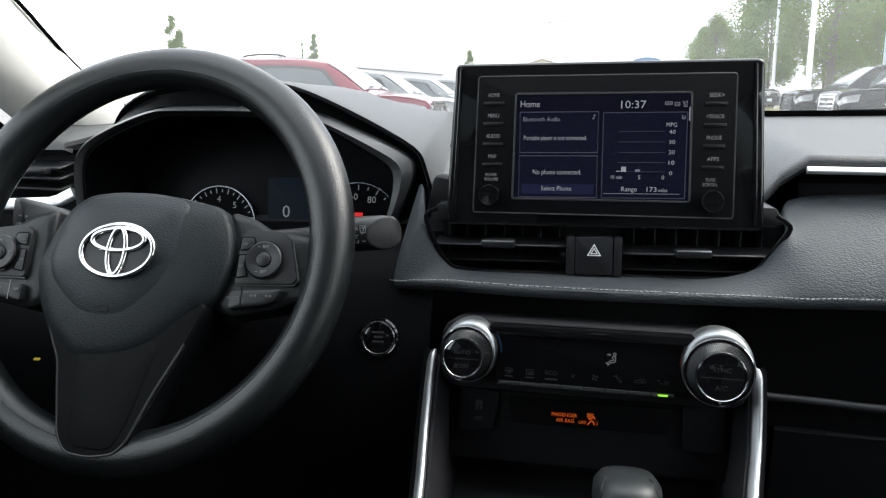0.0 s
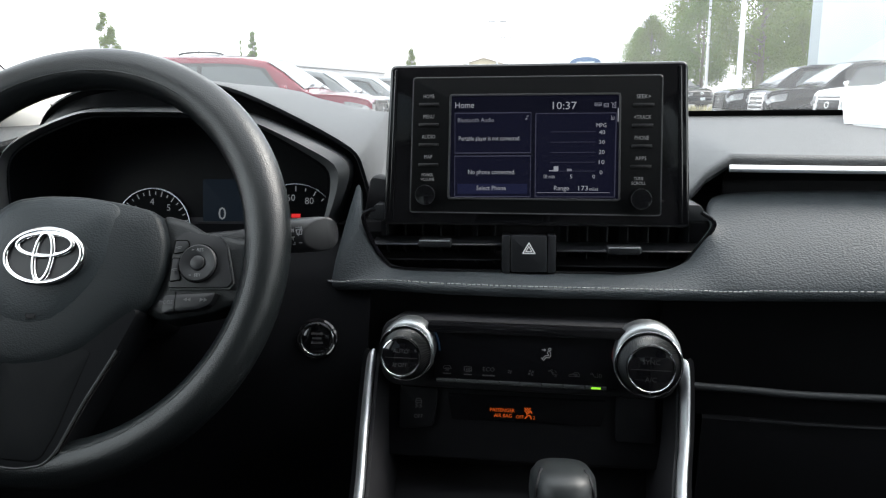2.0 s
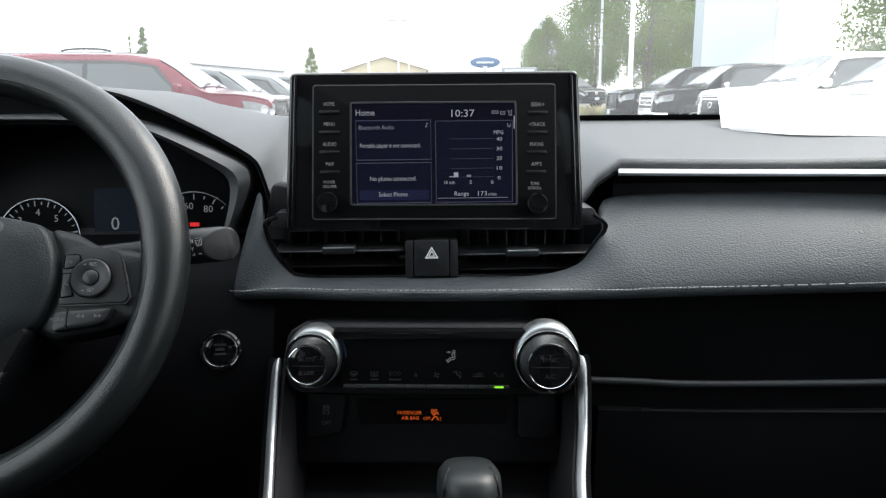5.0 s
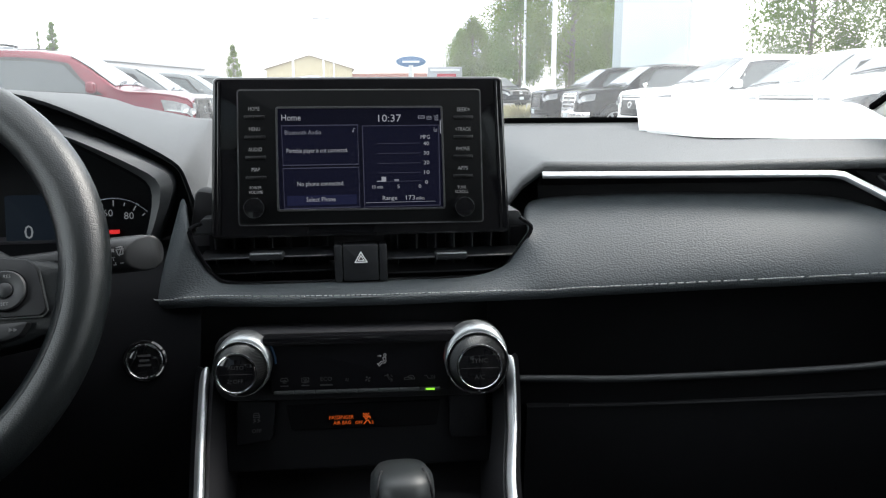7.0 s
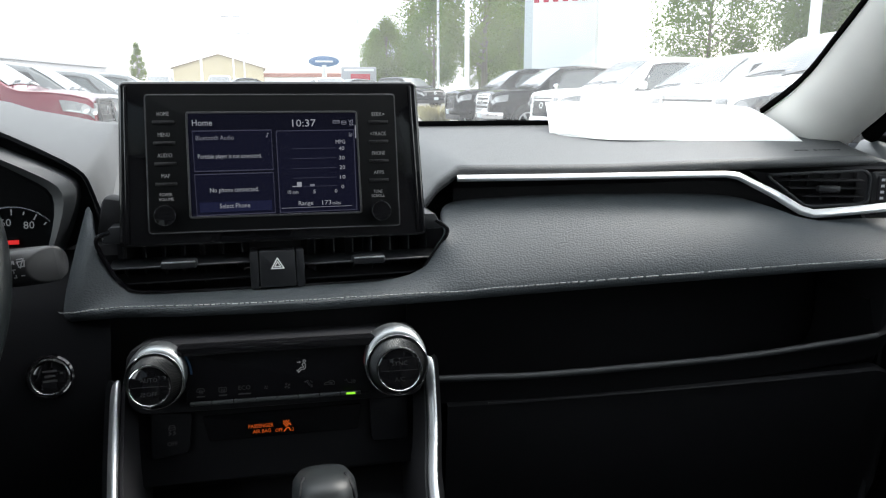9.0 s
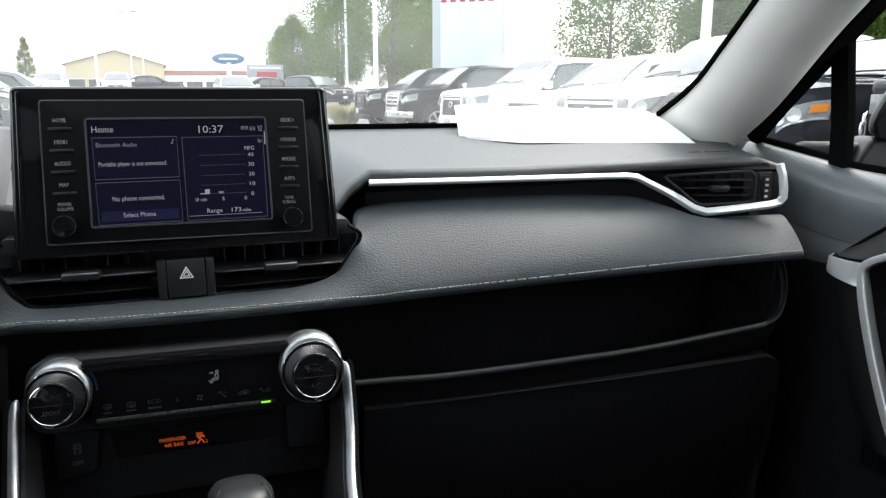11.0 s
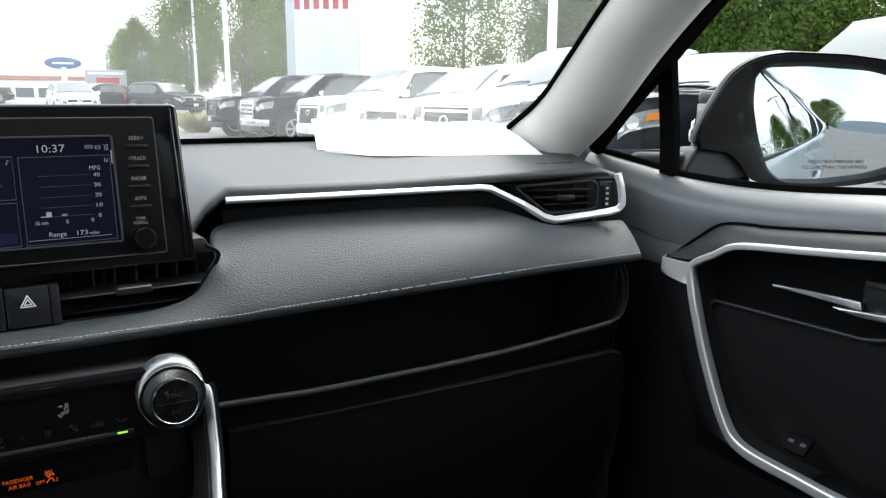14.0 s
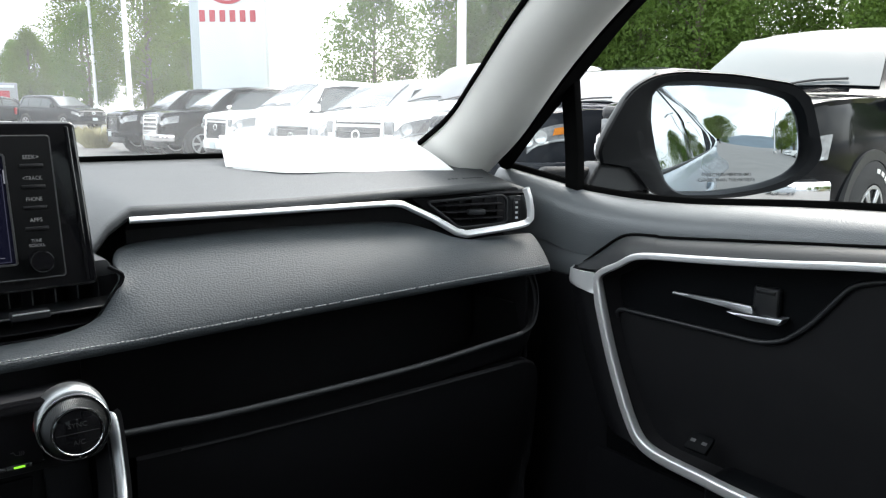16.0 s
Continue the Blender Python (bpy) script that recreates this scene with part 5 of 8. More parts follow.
INL = [(-0.0340, -0.0800), (-0.0255, -0.1018), (-0.0211, -0.1577), (-0.0155, -0.1628), (0.0098, -0.1644), (0.0163, -0.1607), (0.0248, -0.1437), (0.0363, -0.1030), (0.0440, -0.0800)]
part("spoke_inlay", dome(rounded(INL, 0.006, 5), 0.0012, T((0, 0, 0.0166)), skirt=0.002, edge=0.002), M_INLAY, low, "smooth black inlay")
part("inlay_line", sweep([(x, y, 0.0178) for x, y in rounded(INL, 0.006, 5)[6:-6]], round_prof(0.0006, 6), up=(0, 0, 1)), M_RUBBER, low, "thin joint")

# right and left spokes with their switches
ARM_R = [(0.0800, 0.0330), (0.1000, 0.0280), (0.1180, 0.0170), (0.1380, 0.0150), (0.1560, 0.0120), (0.1600, -0.0420), (0.1440, -0.0420), (0.1320, -0.0480), (0.0900, -0.0560), (0.0750, -0.0500)]
for s in (1, -1):
    arm = [(x * s, y) for x, y in ARM_R][::s]
    part("side_spoke", dome(rounded(arm, 0.006, 4), 0.002, T((0, 0, 0.000)), skirt=0.022), M_ARM, wheel, "grained side spoke", 60)
    plate = [(x * s, y) for x, y in ((0.0955, 0.0109), (0.1039, 0.0168), (0.1325, 0.0130), (0.1385, 0.0066), (0.1470, -0.0247), (0.1440, -0.0290), (0.0945, -0.0300), (0.0945, -0.0147))][::s]
    pl_ = part("switch_plate", dome(rounded(plate, 0.003, 3), 0.001, T((0, 0, 0.0085)), skirt=0.006, edge=0.004), M_SATINBLK, wheel, "satin black switch plate")
    part("plate_edge", sweep([(x * s, y, 0.0098) for x, y in ((0.0955, -0.0304), (0.1200, -0.0300), (0.1440, -0.0293), (0.1474, -0.0250), (0.1440, -0.0120), (0.1390, 0.0060))], round_prof(0.0008, 6), up=(0, 0, 1)), M_HOODRIM, pl_, "thin satin edge")
    ctr = (0.1190 * s, -0.0105)
    part("ring_switch", lathe([(0.0150, 0), (0.0150, 0.0020), (0.0140, 0.0028), (0.0075, 0.0022), (0.0060, 0.0015)], T((*ctr, 0.0152)), 40), M_SATINBLK, pl_, "round four-way switch")
    part("ring_gap", ring(0.0150, 0.0158, 0, 0.0008, T((*ctr, 0.0152)), 40), M_PIANO, pl_)
    part("centre_key", lathe([(0.0058, 0), (0.0058, 0.0026), (0.0050, 0.0032), (0.0, 0.0034)], T((*ctr, 0.0152)), 28), M_SATINBLK, pl_)
    marks = bmesh.new()
    if s > 0:
        text_mesh("RES", 0.0036, T((ctr[0] + 0.0015, ctr[1] + 0.0102, 0.0184)), bm=marks)
        text_mesh("SET", 0.0036, T((ctr[0] + 0.0015, ctr[1] - 0.0102, 0.0184)), bm=marks)
        rbox(0.0018, 0.0005, 0.0002, T((ctr[0] - 0.0045, ctr[1] + 0.0102, 0.0184)), 0, 1, marks)
        rbox(0.0018, 0.0005, 0.0002, T((ctr[0] - 0.0045, ctr[1] - 0.0102, 0.0184)), 0, 1, marks)
    else:
        text_mesh("OK", 0.0038, T((ctr[0], ctr[1], 0.0190)), bm=marks)
        for a in range(4):
            q = T((ctr[0] + 0.0105 * math.cos(a * math.pi / 2), ctr[1] + 0.0105 * math.sin(a * math.pi / 2), 0.0184)) @ Matrix.Rotation(a * math.pi / 2, 4, "Z")
            for u in (-1, 1):
                rbox(0.0026, 0.0005, 0.0002, q @ T((0, 0.0009 * u, 0)) @ Matrix.Rotation(-0.75 * u, 4, "Z"), 0, 1, marks)
    part("switch_marks", marks, M_MID_INK, pl_, "pale printed marks", 0)
    for out, (kx, ky) in (([(0.0972, 0.0085), (0.1075, 0.0085), (0.1095, 0.0040), (0.1055, -0.0010), (0.0968, -0.0025)], (0.1010, 0.0030)), ([(0.0964, -0.0060), (0.1030, -0.0060), (0.1022, -0.0140), (0.1055, -0.0235), (0.0962, -0.0250)], (0.0995, -0.0150))):
        key = rounded([(x * s, y) for x, y in out], 0.0015, 3)
        kp = part("key", prism(key[::s], 0.002, T((0, 0, 0.0140)), 0.0005), M_SATINBLK, pl_)
        part("key_gap", sweep([(x, y, 0.0137) for x, y in key], round_prof(0.0005, 5), closed=True, up=(0, 0, 1)), M_RUBBER, pl_, "dark gap", 0)
        part("key_mark", strokes(bmesh.new(), [[(-2.2, -0.8), (-0.6, 0.2), (1.8, 0.4)], [(-0.6, -1.2), (1.6, -0.8)]], T((kx * s, ky, 0.0143)), 0.0006), M_DIM_INK, pl_, "", 0)
    bar = [(x * s, y) for x, y in ((0.0928, -0.0360), (0.1365, -0.0332), (0.1310, -0.0432), (0.1224, -0.0468), (0.0925, -0.0505))][::s]
    lo = part("lower_switch", dome(rounded(bar, 0.003, 3), 0.001, T((0, 0, 0.0085)), skirt=0.006), M_SATINBLK, wheel, "satin black lower switch bar")
    marks = bmesh.new()
    if s > 0:
        text_mesh("MODE", 0.0040, T((0.0965, -0.0420, 0.0157)), bm=marks)
        for cx, dr in ((0.1115, -1), (0.1250, 1)):
            for u in (0, 1):
                c = [(cx + 0.0032 * u + 0.0014 * dr, -0.0395), (cx + 0.0032 * u - 0.0014 * dr, -0.0380), (cx + 0.0032 * u - 0.0014 * dr, -0.0410)]
                prism(c if dr < 0 else c[::-1], 0.0002, T((0, 0, 0.0157)), bm=marks)
    else:
        text_mesh("+", 0.0070, T((-0.1115, -0.0400, 0.0157)), bm=marks)
        rbox(0.0050, 0.0022, 0.0002, T((-0.0970, -0.0410, 0.0157)), 0, 1, marks)
    part("switch_marks", marks, M_DIM_INK, lo, "pale printed marks", 0)
    part("key_gap", rbox(0.0007, 0.0165, 0.0006, T((0.1035 * s, -0.0415, 0.0153))), M_PIANO, lo, "", 0)
part("column_shroud", rbox(0.115, 0.10, 0.16, T((0, -0.005, -0.105)), 0.025, 4), M_DARK, wheel, "black column shroud")


def stalk(name, label, base, tip, parent=None):
    d = (Vector(tip) - Vector(base))
    m = axes(base, (0, -1, 0.2), (0, 0.2, 1))
    z = d.normalized()
    x = Vector((0, -1, 0)).cross(z).normalized()
    m = basis(base, x, z.cross(x), z)
    st = thing(name, label, "control stalk", m=m)
    n = d.length
    part("lever", lathe([(0.0075, 0), (0.0085, n * 0.4), (0.0105, n * 0.55)], None, 20), M_SATINBLK, st)
    grip = lathe([(0.0105, n * 0.52), (0.0122, n * 0.56), (0.0130, n * 0.78), (0.0128, n * 0.92), (0.0118, n * 0.975), (0.0095, n), (0, n)], Matrix.Diagonal((1.15, 1.2, 1, 1)), 36)
    # the tip is cut off slantwise
    cut = bmesh.ops.bisect_plane(grip, geom=[*grip.verts, *grip.edges, *grip.faces], plane_co=(0, 0.0135, n - 0.0185), plane_no=(0, 0.74, 0.67), clear_outer=True)
    rim_edges = [e for e in cut["geom_cut"] if isinstance(e, bmesh.types.BMEdge)]
    bmesh.ops.holes_fill(grip, edges=rim_edges, sides=0)
    bmesh.ops.bevel(grip, geom=rim_edges, offset=0.0014, segments=3, affect="EDGES", profile=0.5)
    part("twist_grip", grip, M_GRIP, st, "satin black grip with a slanted tip")
    # symbols face the driver
    bm = bmesh.new()
    face = T((0.001, 0.0158, n * 0.83)) @ basis((0, 0, 0), (0, 0, 1), (1, 0, 0), (0, 1, 0))
    strokes(bm, [[(-1.0, 6.4), (4.6, 7.0), (3.6, 2.6), (-0.2, 2.4), (-1.0, 6.4)], [(0.6, 1.6), (2.0, 4.6), (4.4, 8.6)], [(-0.6, 8.4), (3.4, 8.6)]], face, 0.0008)
    strokes(bm, [[(-7.6, 5.2), (-6.0, 5.2), (-6.0, 7.4), (-7.6, 7.4), (-7.6, 5.2)], [(-5.0, 5.2), (-5.0, 7.4), (-3.4, 5.2), (-3.4, 7.4)], [(-6.0, 0.6), (-3.4, 0.6)], [(-4.7, 0.6), (-4.7, -1.8)], [(0.4, -4.6), (2.6, -4.6)], [(-5.2, -5.6), (-3.6, -5.6), (-3.6, -3.8)]], face, 0.0008)
    part("printed_marks", bm, M_GREY_INK, st, "white printed symbols", 0)
    return st


stalk("wiper_stalk", "satin black wiper stalk with white symbols", (-0.315, 0.600, 1.088), (-0.1695, 0.580, 1.1025))
stalk("lamp_stalk", "satin black lamp stalk with white symbols", (-0.43, 0.600, 1.085), (-0.540, 0.585, 1.1140))

# ---- cabin shell ----
CABIN = (0, 0, 1.2)
shell = thing("car_body", "silver-white estate car body with a grey-lined cabin", "car body", kind="structure")
EDGE = [(0.66, 0.8417, 1.2052), (0.648, 0.7525, 1.2484), (0.635, 0.679, 1.3038), (0.62, 0.579, 1.384), (0.605, 0.45, 1.468), (0.585, 0.28, 1.575)]
OUTER = [(0.722, 0.715, 1.1816), (0.715, 0.662, 1.2225), (0.702, 0.568, 1.3090), (0.685, 0.468, 1.3790), (0.665, 0.34, 1.452), (0.645, 0.20, 1.520)]


EDGE_L = [(-0.622, 0.905, 1.2050), (-0.629, 0.890, 1.2170), (-0.648, 0.850, 1.2545), (-0.651, 0.800, 1.2948), (-0.640, 0.745, 1.3250), (-0.610, 0.55, 1.43), (-0.57, 0.28, 1.575)]
OUTER_L = [(-0.705, 0.80, 1.180), (-0.700, 0.745, 1.215), (-0.690, 0.69, 1.245), (-0.680, 0.60, 1.300), (-0.665, 0.48, 1.380), (-0.645, 0.34, 1.452), (-0.625, 0.20, 1.520)]


def pillar(a, b):
    a, b = resample([(a[0][0], a[0][1] + 0.08, a[0][2] - 0.045), *a], 26), resample([(b[0][0], b[0][1] + 0.06, b[0][2] - 0.05), *b], 26)
    rows = []
    for i, (p, q) in enumerate(zip(a, b)):
        q = q.lerp(p, 0.12)
        k = 1 + 0.25 * max(0, 1 - i / 5)
        inward = Vector((-0.018 if p.x > 0 else 0.018, -0.022, 0.0))
        rows.append([p + Vector((0, 0.015, -0.012)), p, p.lerp(q, 0.12) + inward * 0.35, p.lerp(q, 0.35) + inward * 0.9 * k, p.lerp(q, 0.65) + inward * 0.95 * k, p.lerp(q, 0.9) + inward * 0.45, q, q + Vector((0.012 if q.x > 0 else -0.012, 0.012, 0))])
    return thick(grid(rows), 0.004)


for ea, eb_ in ((EDGE, OUTER), (EDGE_L, OUTER_L)):
    part("pillar_trim", pillar(ea, eb_), M_PILLAR, shell, "pale grey windscreen pillar trim", 60)


def seal(a, b):
    """The black strip between the pillar trim and the door window."""
    rows = [[p, p.lerp(q, 0.5) + Vector((-0.006 if p.x > 0 else 0.006, 0, 0)), q] for p, q in zip(resample(a, 20), resample(b, 20))]
    return thick(grid(rows), 0.006)


DOORLINE = [(0.757, 0.752, 1.1700), (0.757, 0.700, 1.2250), (0.750, 0.630, 1.2840), (0.742, 0.585, 1.3200), (0.728, 0.500, 1.3850), (0.708, 0.37, 1.460), (0.69, 0.23, 1.525)]
OUT2 = [tuple(q.lerp(p, 0.14) + Vector((0.008, 0.003, -0.002))) for p, q in zip(resample(EDGE, 20), resample(OUTER, 20))]
DOORLINE_L = [(-x, y + 0.05, z) for x, y, z in DOORLINE]
for ea, eb_ in ((OUT2, DOORLINE), ([(x - 0.006, y, z) for x, y, z in OUTER_L], DOORLINE_L)):
    part("door_seal", seal(ea, eb_), M_RUBBER, shell, "black rubber door seal", 60)


def headliner(z0, grow):
    rows = []
    for y in (0.28, 0.10, -0.3, -0.8, -1.4, -2.0, -2.25):
        row = []
        for k in range(-6, 7):
            x = 0.645 * k / 6 * (1 + grow)
            row.append((x, y - (0.06 * abs(k / 6) ** 2 if y > 0.2 else 0), z0 - 0.085 * abs(k / 6) ** 2.5 - 0.02 * max(0, (y - 0.1) / 0.18)))
        rows.append(row)
    return thick(grid(rows), 0.02)


part("headliner", headliner(1.605, 0.0), M_FABRIC, shell, "pale grey fabric roof lining")
part("roof", headliner(1.650, 0.06), M_OWN, shell, "silver-white roof")
part("cabin_floor", rbox(1.5, 3.2, 0.04, T((0, -0.7, 0.38))), M_MATTE, shell)
part("bulkhead", rbox(1.5, 0.03, 0.78, T((0, 1.0, 0.76))), M_MATTE, shell)
part("tailgate", rbox(1.6, 0.06, 0.80, T((0, -2.35, 0.78)), 0.02, 2), M_OWN, shell)


def body_side(s):
    bm = bmesh.new()
    rows = []
    for y, bulge in ((1.75, -0.10), (1.5, -0.02), (1.1, 0.0), (0.75, 0.0), (0.2, 0.01), (-0.5, 0.012), (-1.2, 0.01), (-1.7, 0.015), (-2.2, -0.02), (-2.42, -0.10)):
        rows.append([(s * (x + bulge), y, z + 0.02 * (-y / 2)) for x, z in ((0.78, 1.130), (0.815, 1.135), (0.835, 1.115), (0.86, 1.02), (0.915, 0.93), (0.925, 0.88), (0.905, 0.78), (0.91, 0.66), (0.925, 0.55), (0.90, 0.42), (0.84, 0.34))])
    return thick(grid(rows), 0.012)


for s in (1, -1):
    part("side_skin", body_side(s), M_OWN, shell, "silver-white side panels", 50)
    part("sill_strip", sweep([(s * 0.822, y, 1.140 - 0.010 * y) for y in (0.66, 0.2, -0.3, -0.8, -1.3, -1.62)], rounded(rect(-0.006, -0.006, 0.006, 0.006), 0.003, 2)), M_SATINBLK, shell)
    for y0, y1, w in ((-0.30, -0.42, 0.05), (-1.30, -1.38, 0.05), (-1.75, -2.2, 0.05)):
        part("body_pillar", thick(grid([[(s * 0.805, y0, 1.13), (s * 0.66, y0 - 0.05, 1.53)], [(s * 0.805, y1, 1.13), (s * 0.66, y1 - 0.05, 1.53)]]), 0.02), M_PIANO, shell, "gloss black pillar")
    part("roof_rail", sweep([(s * (0.70 - 0.02 * k), 0.22 - 0.62 * k, 1.525 + 0.012 * math.sin(k)) for k in range(5)], rounded(rect(-0.03, -0.03, 0.03, 0.03), 0.02, 3)), M_OWN, shell)
    for y0, y1 in ((0.62, -0.31), (-0.41, -1.31), (-1.37, -1.76)):
        top0 = y0 - 0.06 if y0 < 0.5 else 0.36
        pane = part("side_glass", grid([[(s * 0.803, y0 + (y1 - y0) * k, 1.125), (s * 0.742, top0 + (y1 - 0.05 - top0) * k + (0.18 * (1 - k) if y0 > 0.5 else 0), 1.33), (s * 0.675, top0 + (y1 - 0.05 - top0) * k, 1.52)] for k in (0, 0.33, 0.66, 1)]), M_SIDEGLASS if y0 > 0 else M_PRIVACY, shell, "clear side window" if y0 > 0 else "dark tinted side window", 40, CABIN)
        pane.visible_shadow = y0 < 0
    if s > 0:
        hd = part("outer_handle", sweep(resample([(0.928, -0.16, 0.975), (0.948, -0.19, 0.980), (0.948, -0.30, 0.982), (0.928, -0.33, 0.980)], 14), rounded(rect(-0.009, -0.014, 0.009, 0.014), 0.007, 3)), M_OWN, shell)

part("bonnet", thick(grid([[(x, y + 0.04 - 0.30 * (x / 0.86) ** 2, z - 0.05 * (x / 0.86) ** 2) for x in (-0.86, -0.7, -0.45, -0.2, 0, 0.2, 0.45, 0.7, 0.86)] for y, z in ((1.12, 1.12), (1.4, 1.09), (1.7, 1.05), (1.95, 0.97), (2.03, 0.86), (2.05, 0.60), (2.03, 0.35))]), 0.02), M_OWN, shell, "silver-white bonnet and nose", 50)

part("rear_glass", grid([[(x, -2.36, 1.15), (x * 0.9, -2.22, 1.56)] for x in (-0.72, -0.3, 0.3, 0.72)]), M_PRIVACY, shell, "dark tinted rear window", 40, CABIN)


def seat(name, label, w, m):
    st = thing(name, label, "seat", "car seats", m=m)
    part("cushion", rbox(w, 0.52, 0.16, T((0, 0.10, 0.62)), 0.05, 3), M_SEAT, st)
    part("backrest", rbox(w, 0.14, 0.62, T((0, -0.22, 0.92)) @ pose(0, 0, 0, 14, 0, 0), 0.06, 3), M_SEAT, st)
    part("base", rbox(w * 0.8, 0.45, 0.16, T((0, 0.08, 0.48)), 0.02, 1), M_MATTE, st)
    for k in range(max(1, round(w / 0.5))):
        x = (k - (max(1, round(w / 0.5)) - 1) / 2) * 0.45
        part("headrest", rbox(0.26, 0.10, 0.18, T((x, -0.31, 1.32)), 0.04, 3), M_SEAT, st)
    return st


seat("front_seat", "black fabric driver's seat", 0.50, pose(-0.37, -0.22, 0))
seat("front_seat", "black fabric passenger seat", 0.50, pose(0.37, -0.22, 0))
seat("rear_bench", "black fabric rear bench seat", 1.30, pose(0, -1.05, 0))

# windscreen
def windscreen():
    rows = []
    for k in range(-8, 9):
        u = k / 8
        e = [Vector(p) for p in EDGE]
        row = []
        for j in range(9):
            v = j / 8
            p = resample(EDGE if u > 0 else EDGE_L, 9)[j]
            yc = screen_foot(0) + (0.36 - screen_foot(0)) * v
            zc = 1.186 + (1.600 - 1.186) * v
            w = u * u
            row.append((abs(p.x) * u, yc + (p.y + 0.004 - yc) * w, zc + (p.z + 0.002 - zc) * w))
        rows.append(row)
    return grid(rows)


ws = tagged(link_mesh("window_1", windscreen(), M_GLASS, facing=CABIN), "clear raked windscreen with a dusty inner face", "windscreen", kind="structure")
ws.visible_shadow = False
bm = bmesh.new()
pts = [(0.70 * k / 12, screen_foot(0.66 * k / 12) - 0.043, 1.1870) for k in range(-12, 13)]
sweep(pts, rounded(rect(-0.005, -0.0036, 0.005, 0.0036), 0.0015, 2), bm=bm)
for e_, k_ in ((EDGE, -0.002), (EDGE_L, 0.002)):
    w_ = 0.0034 if k_ < 0 else 0.0018
    sweep(resample([(x + k_, y + 0.001, z + 0.001) for x, y, z in e_], 24), rounded(rect(-w_, -w_, w_, w_), w_ * 0.4, 2), bm=bm)
part("border", bm, M_FRIT, ws, "black border band")

for s in (1, -1):
    for y in (1.28, -1.42):
        m = T((s * 0.80, y, 0.355)) @ Matrix.Rotation(radians(90 * s), 4, "Y")
        wl = part("wheel", lathe([(0.22, 0.09), (0.24, 0.105), (0.33, 0.105), (0.352, 0.08), (0.355, -0.09), (0.33, -0.11), (0.0, -0.11)], m, 36), M_TYRE, shell, "black tyre")
        rim_ = bmesh.new()
        ring(0.20, 0.235, 0.05, 0.105, m, 32, bm=rim_)
        lathe([(0.06, 0.05), (0.06, 0.10), (0.0, 0.105)], m, 16, rim_)
        for q in range(5):
            rbox(0.18, 0.05, 0.03, m @ Matrix.Rotation(q * 2 * math.pi / 5, 4, "Z") @ T((0.13, 0, 0.085)), 0.008, 1, rim_)
        part("rim", rim_, M_RIM, wl, "alloy rim")


# ---- passenger door ----
door = thing("passenger_door", "closed black passenger door with a silver trim loop", "door")


def door_upper():
    line = [(0.757, 0.760, 1.172), (0.757, 0.640, 1.1555), (0.756, 0.585, 1.1475), (0.755, 0.450, 1.1450), (0.755, 0.20, 1.160), (0.755, -0.40, 1.175), (0.755, -0.9, 1.18)]
    rows = []
    for p in resample(line, 40):
        k = lerp([(-0.9, 1.0), (0.2, 1.0), (0.56, 0.8), (0.76, 0.5)], p.y)
        rows.append([p + Vector((0.020, 0, -0.012)), p + Vector((0.012, 0, -0.001)), p, p + Vector((-0.010, 0, -0.0025)), p + Vector((-0.038 * k, 0, -0.0145)), p + Vector((-0.048 * k, 0, -0.028)), p + Vector((-0.046 * k, 0, -0.050)), p + Vector((-0.030, 0, -lerp([(0.44, 0.056), (0.53, 0.080)], p.y)))])
    return thick(grid(rows), 0.006)


part("upper_trim", door_upper(), M_SILL, door, "dark soft-touch upper trim", 60)
part("front_panel", thick(grid([[(0.722 + 0.012 * k, y, z) for k, y in ((0, 0.80), (0, 0.70), (0, 0.60), (0.3, 0.545), (1.0, 0.52))] for z in (1.036, 0.9, 0.8, 0.5)]), 0.004), M_DARK, door, "", 60)
part("front_blend", thick(grid([[(x_ + 0.010 * k, y, z) for k, y in ((0, 0.80), (0, 0.70), (0, 0.60), (0.3, 0.545), (1.0, 0.52))] for x_, z in ((0.742, 1.10), (0.734, 1.075), (0.728, 1.050), (0.726, 1.037), (0.730, 1.032))]), 0.004), M_SILL, door, "", 60)
LOOP = [(0.696, 0.515, 1.0535), (0.694, 0.485, 1.070), (0.692, 0.4616, 1.0838), (0.690, 0.430, 1.0895), (0.690, 0.3722, 1.0950), (0.690, 0.28, 1.1050), (0.690, 0.1923, 1.1160), (0.690, 0.0, 1.132), (0.690, -0.25, 1.14)]
DOWN = [(0.696, 0.515, 1.0535), (0.697, 0.5171, 1.0338), (0.697, 0.5035, 0.9849), (0.696, 0.4825, 0.9306), (0.693, 0.4520, 0.8720), (0.690, 0.4215, 0.8502), (0.686, 0.3525, 0.8466), (0.682, 0.285, 0.8453), (0.68, 0.10, 0.848), (0.68, -0.2, 0.85)]
prof = rounded(rect(-0.0055, -0.006, 0.0055, 0.006), 0.003, 3)
whole = resample([*LOOP[::-1], *DOWN[1:]], 120)
for _ in range(4):
    whole[1:-1] = [(whole[i - 1] + whole[i] * 2 + whole[i + 1]) / 4 for i in range(1, 119)]
part("silver_loop", sweep(whole, prof, up=(-1, 0, 0), scale=[lerp([(0, 0.75), (48, 0.72), (60, 0.85), (66, 1.1), (100, 1.15), (119, 1.0)], i) for i in range(120)]), M_SILVER, door, "satin silver trim loop")


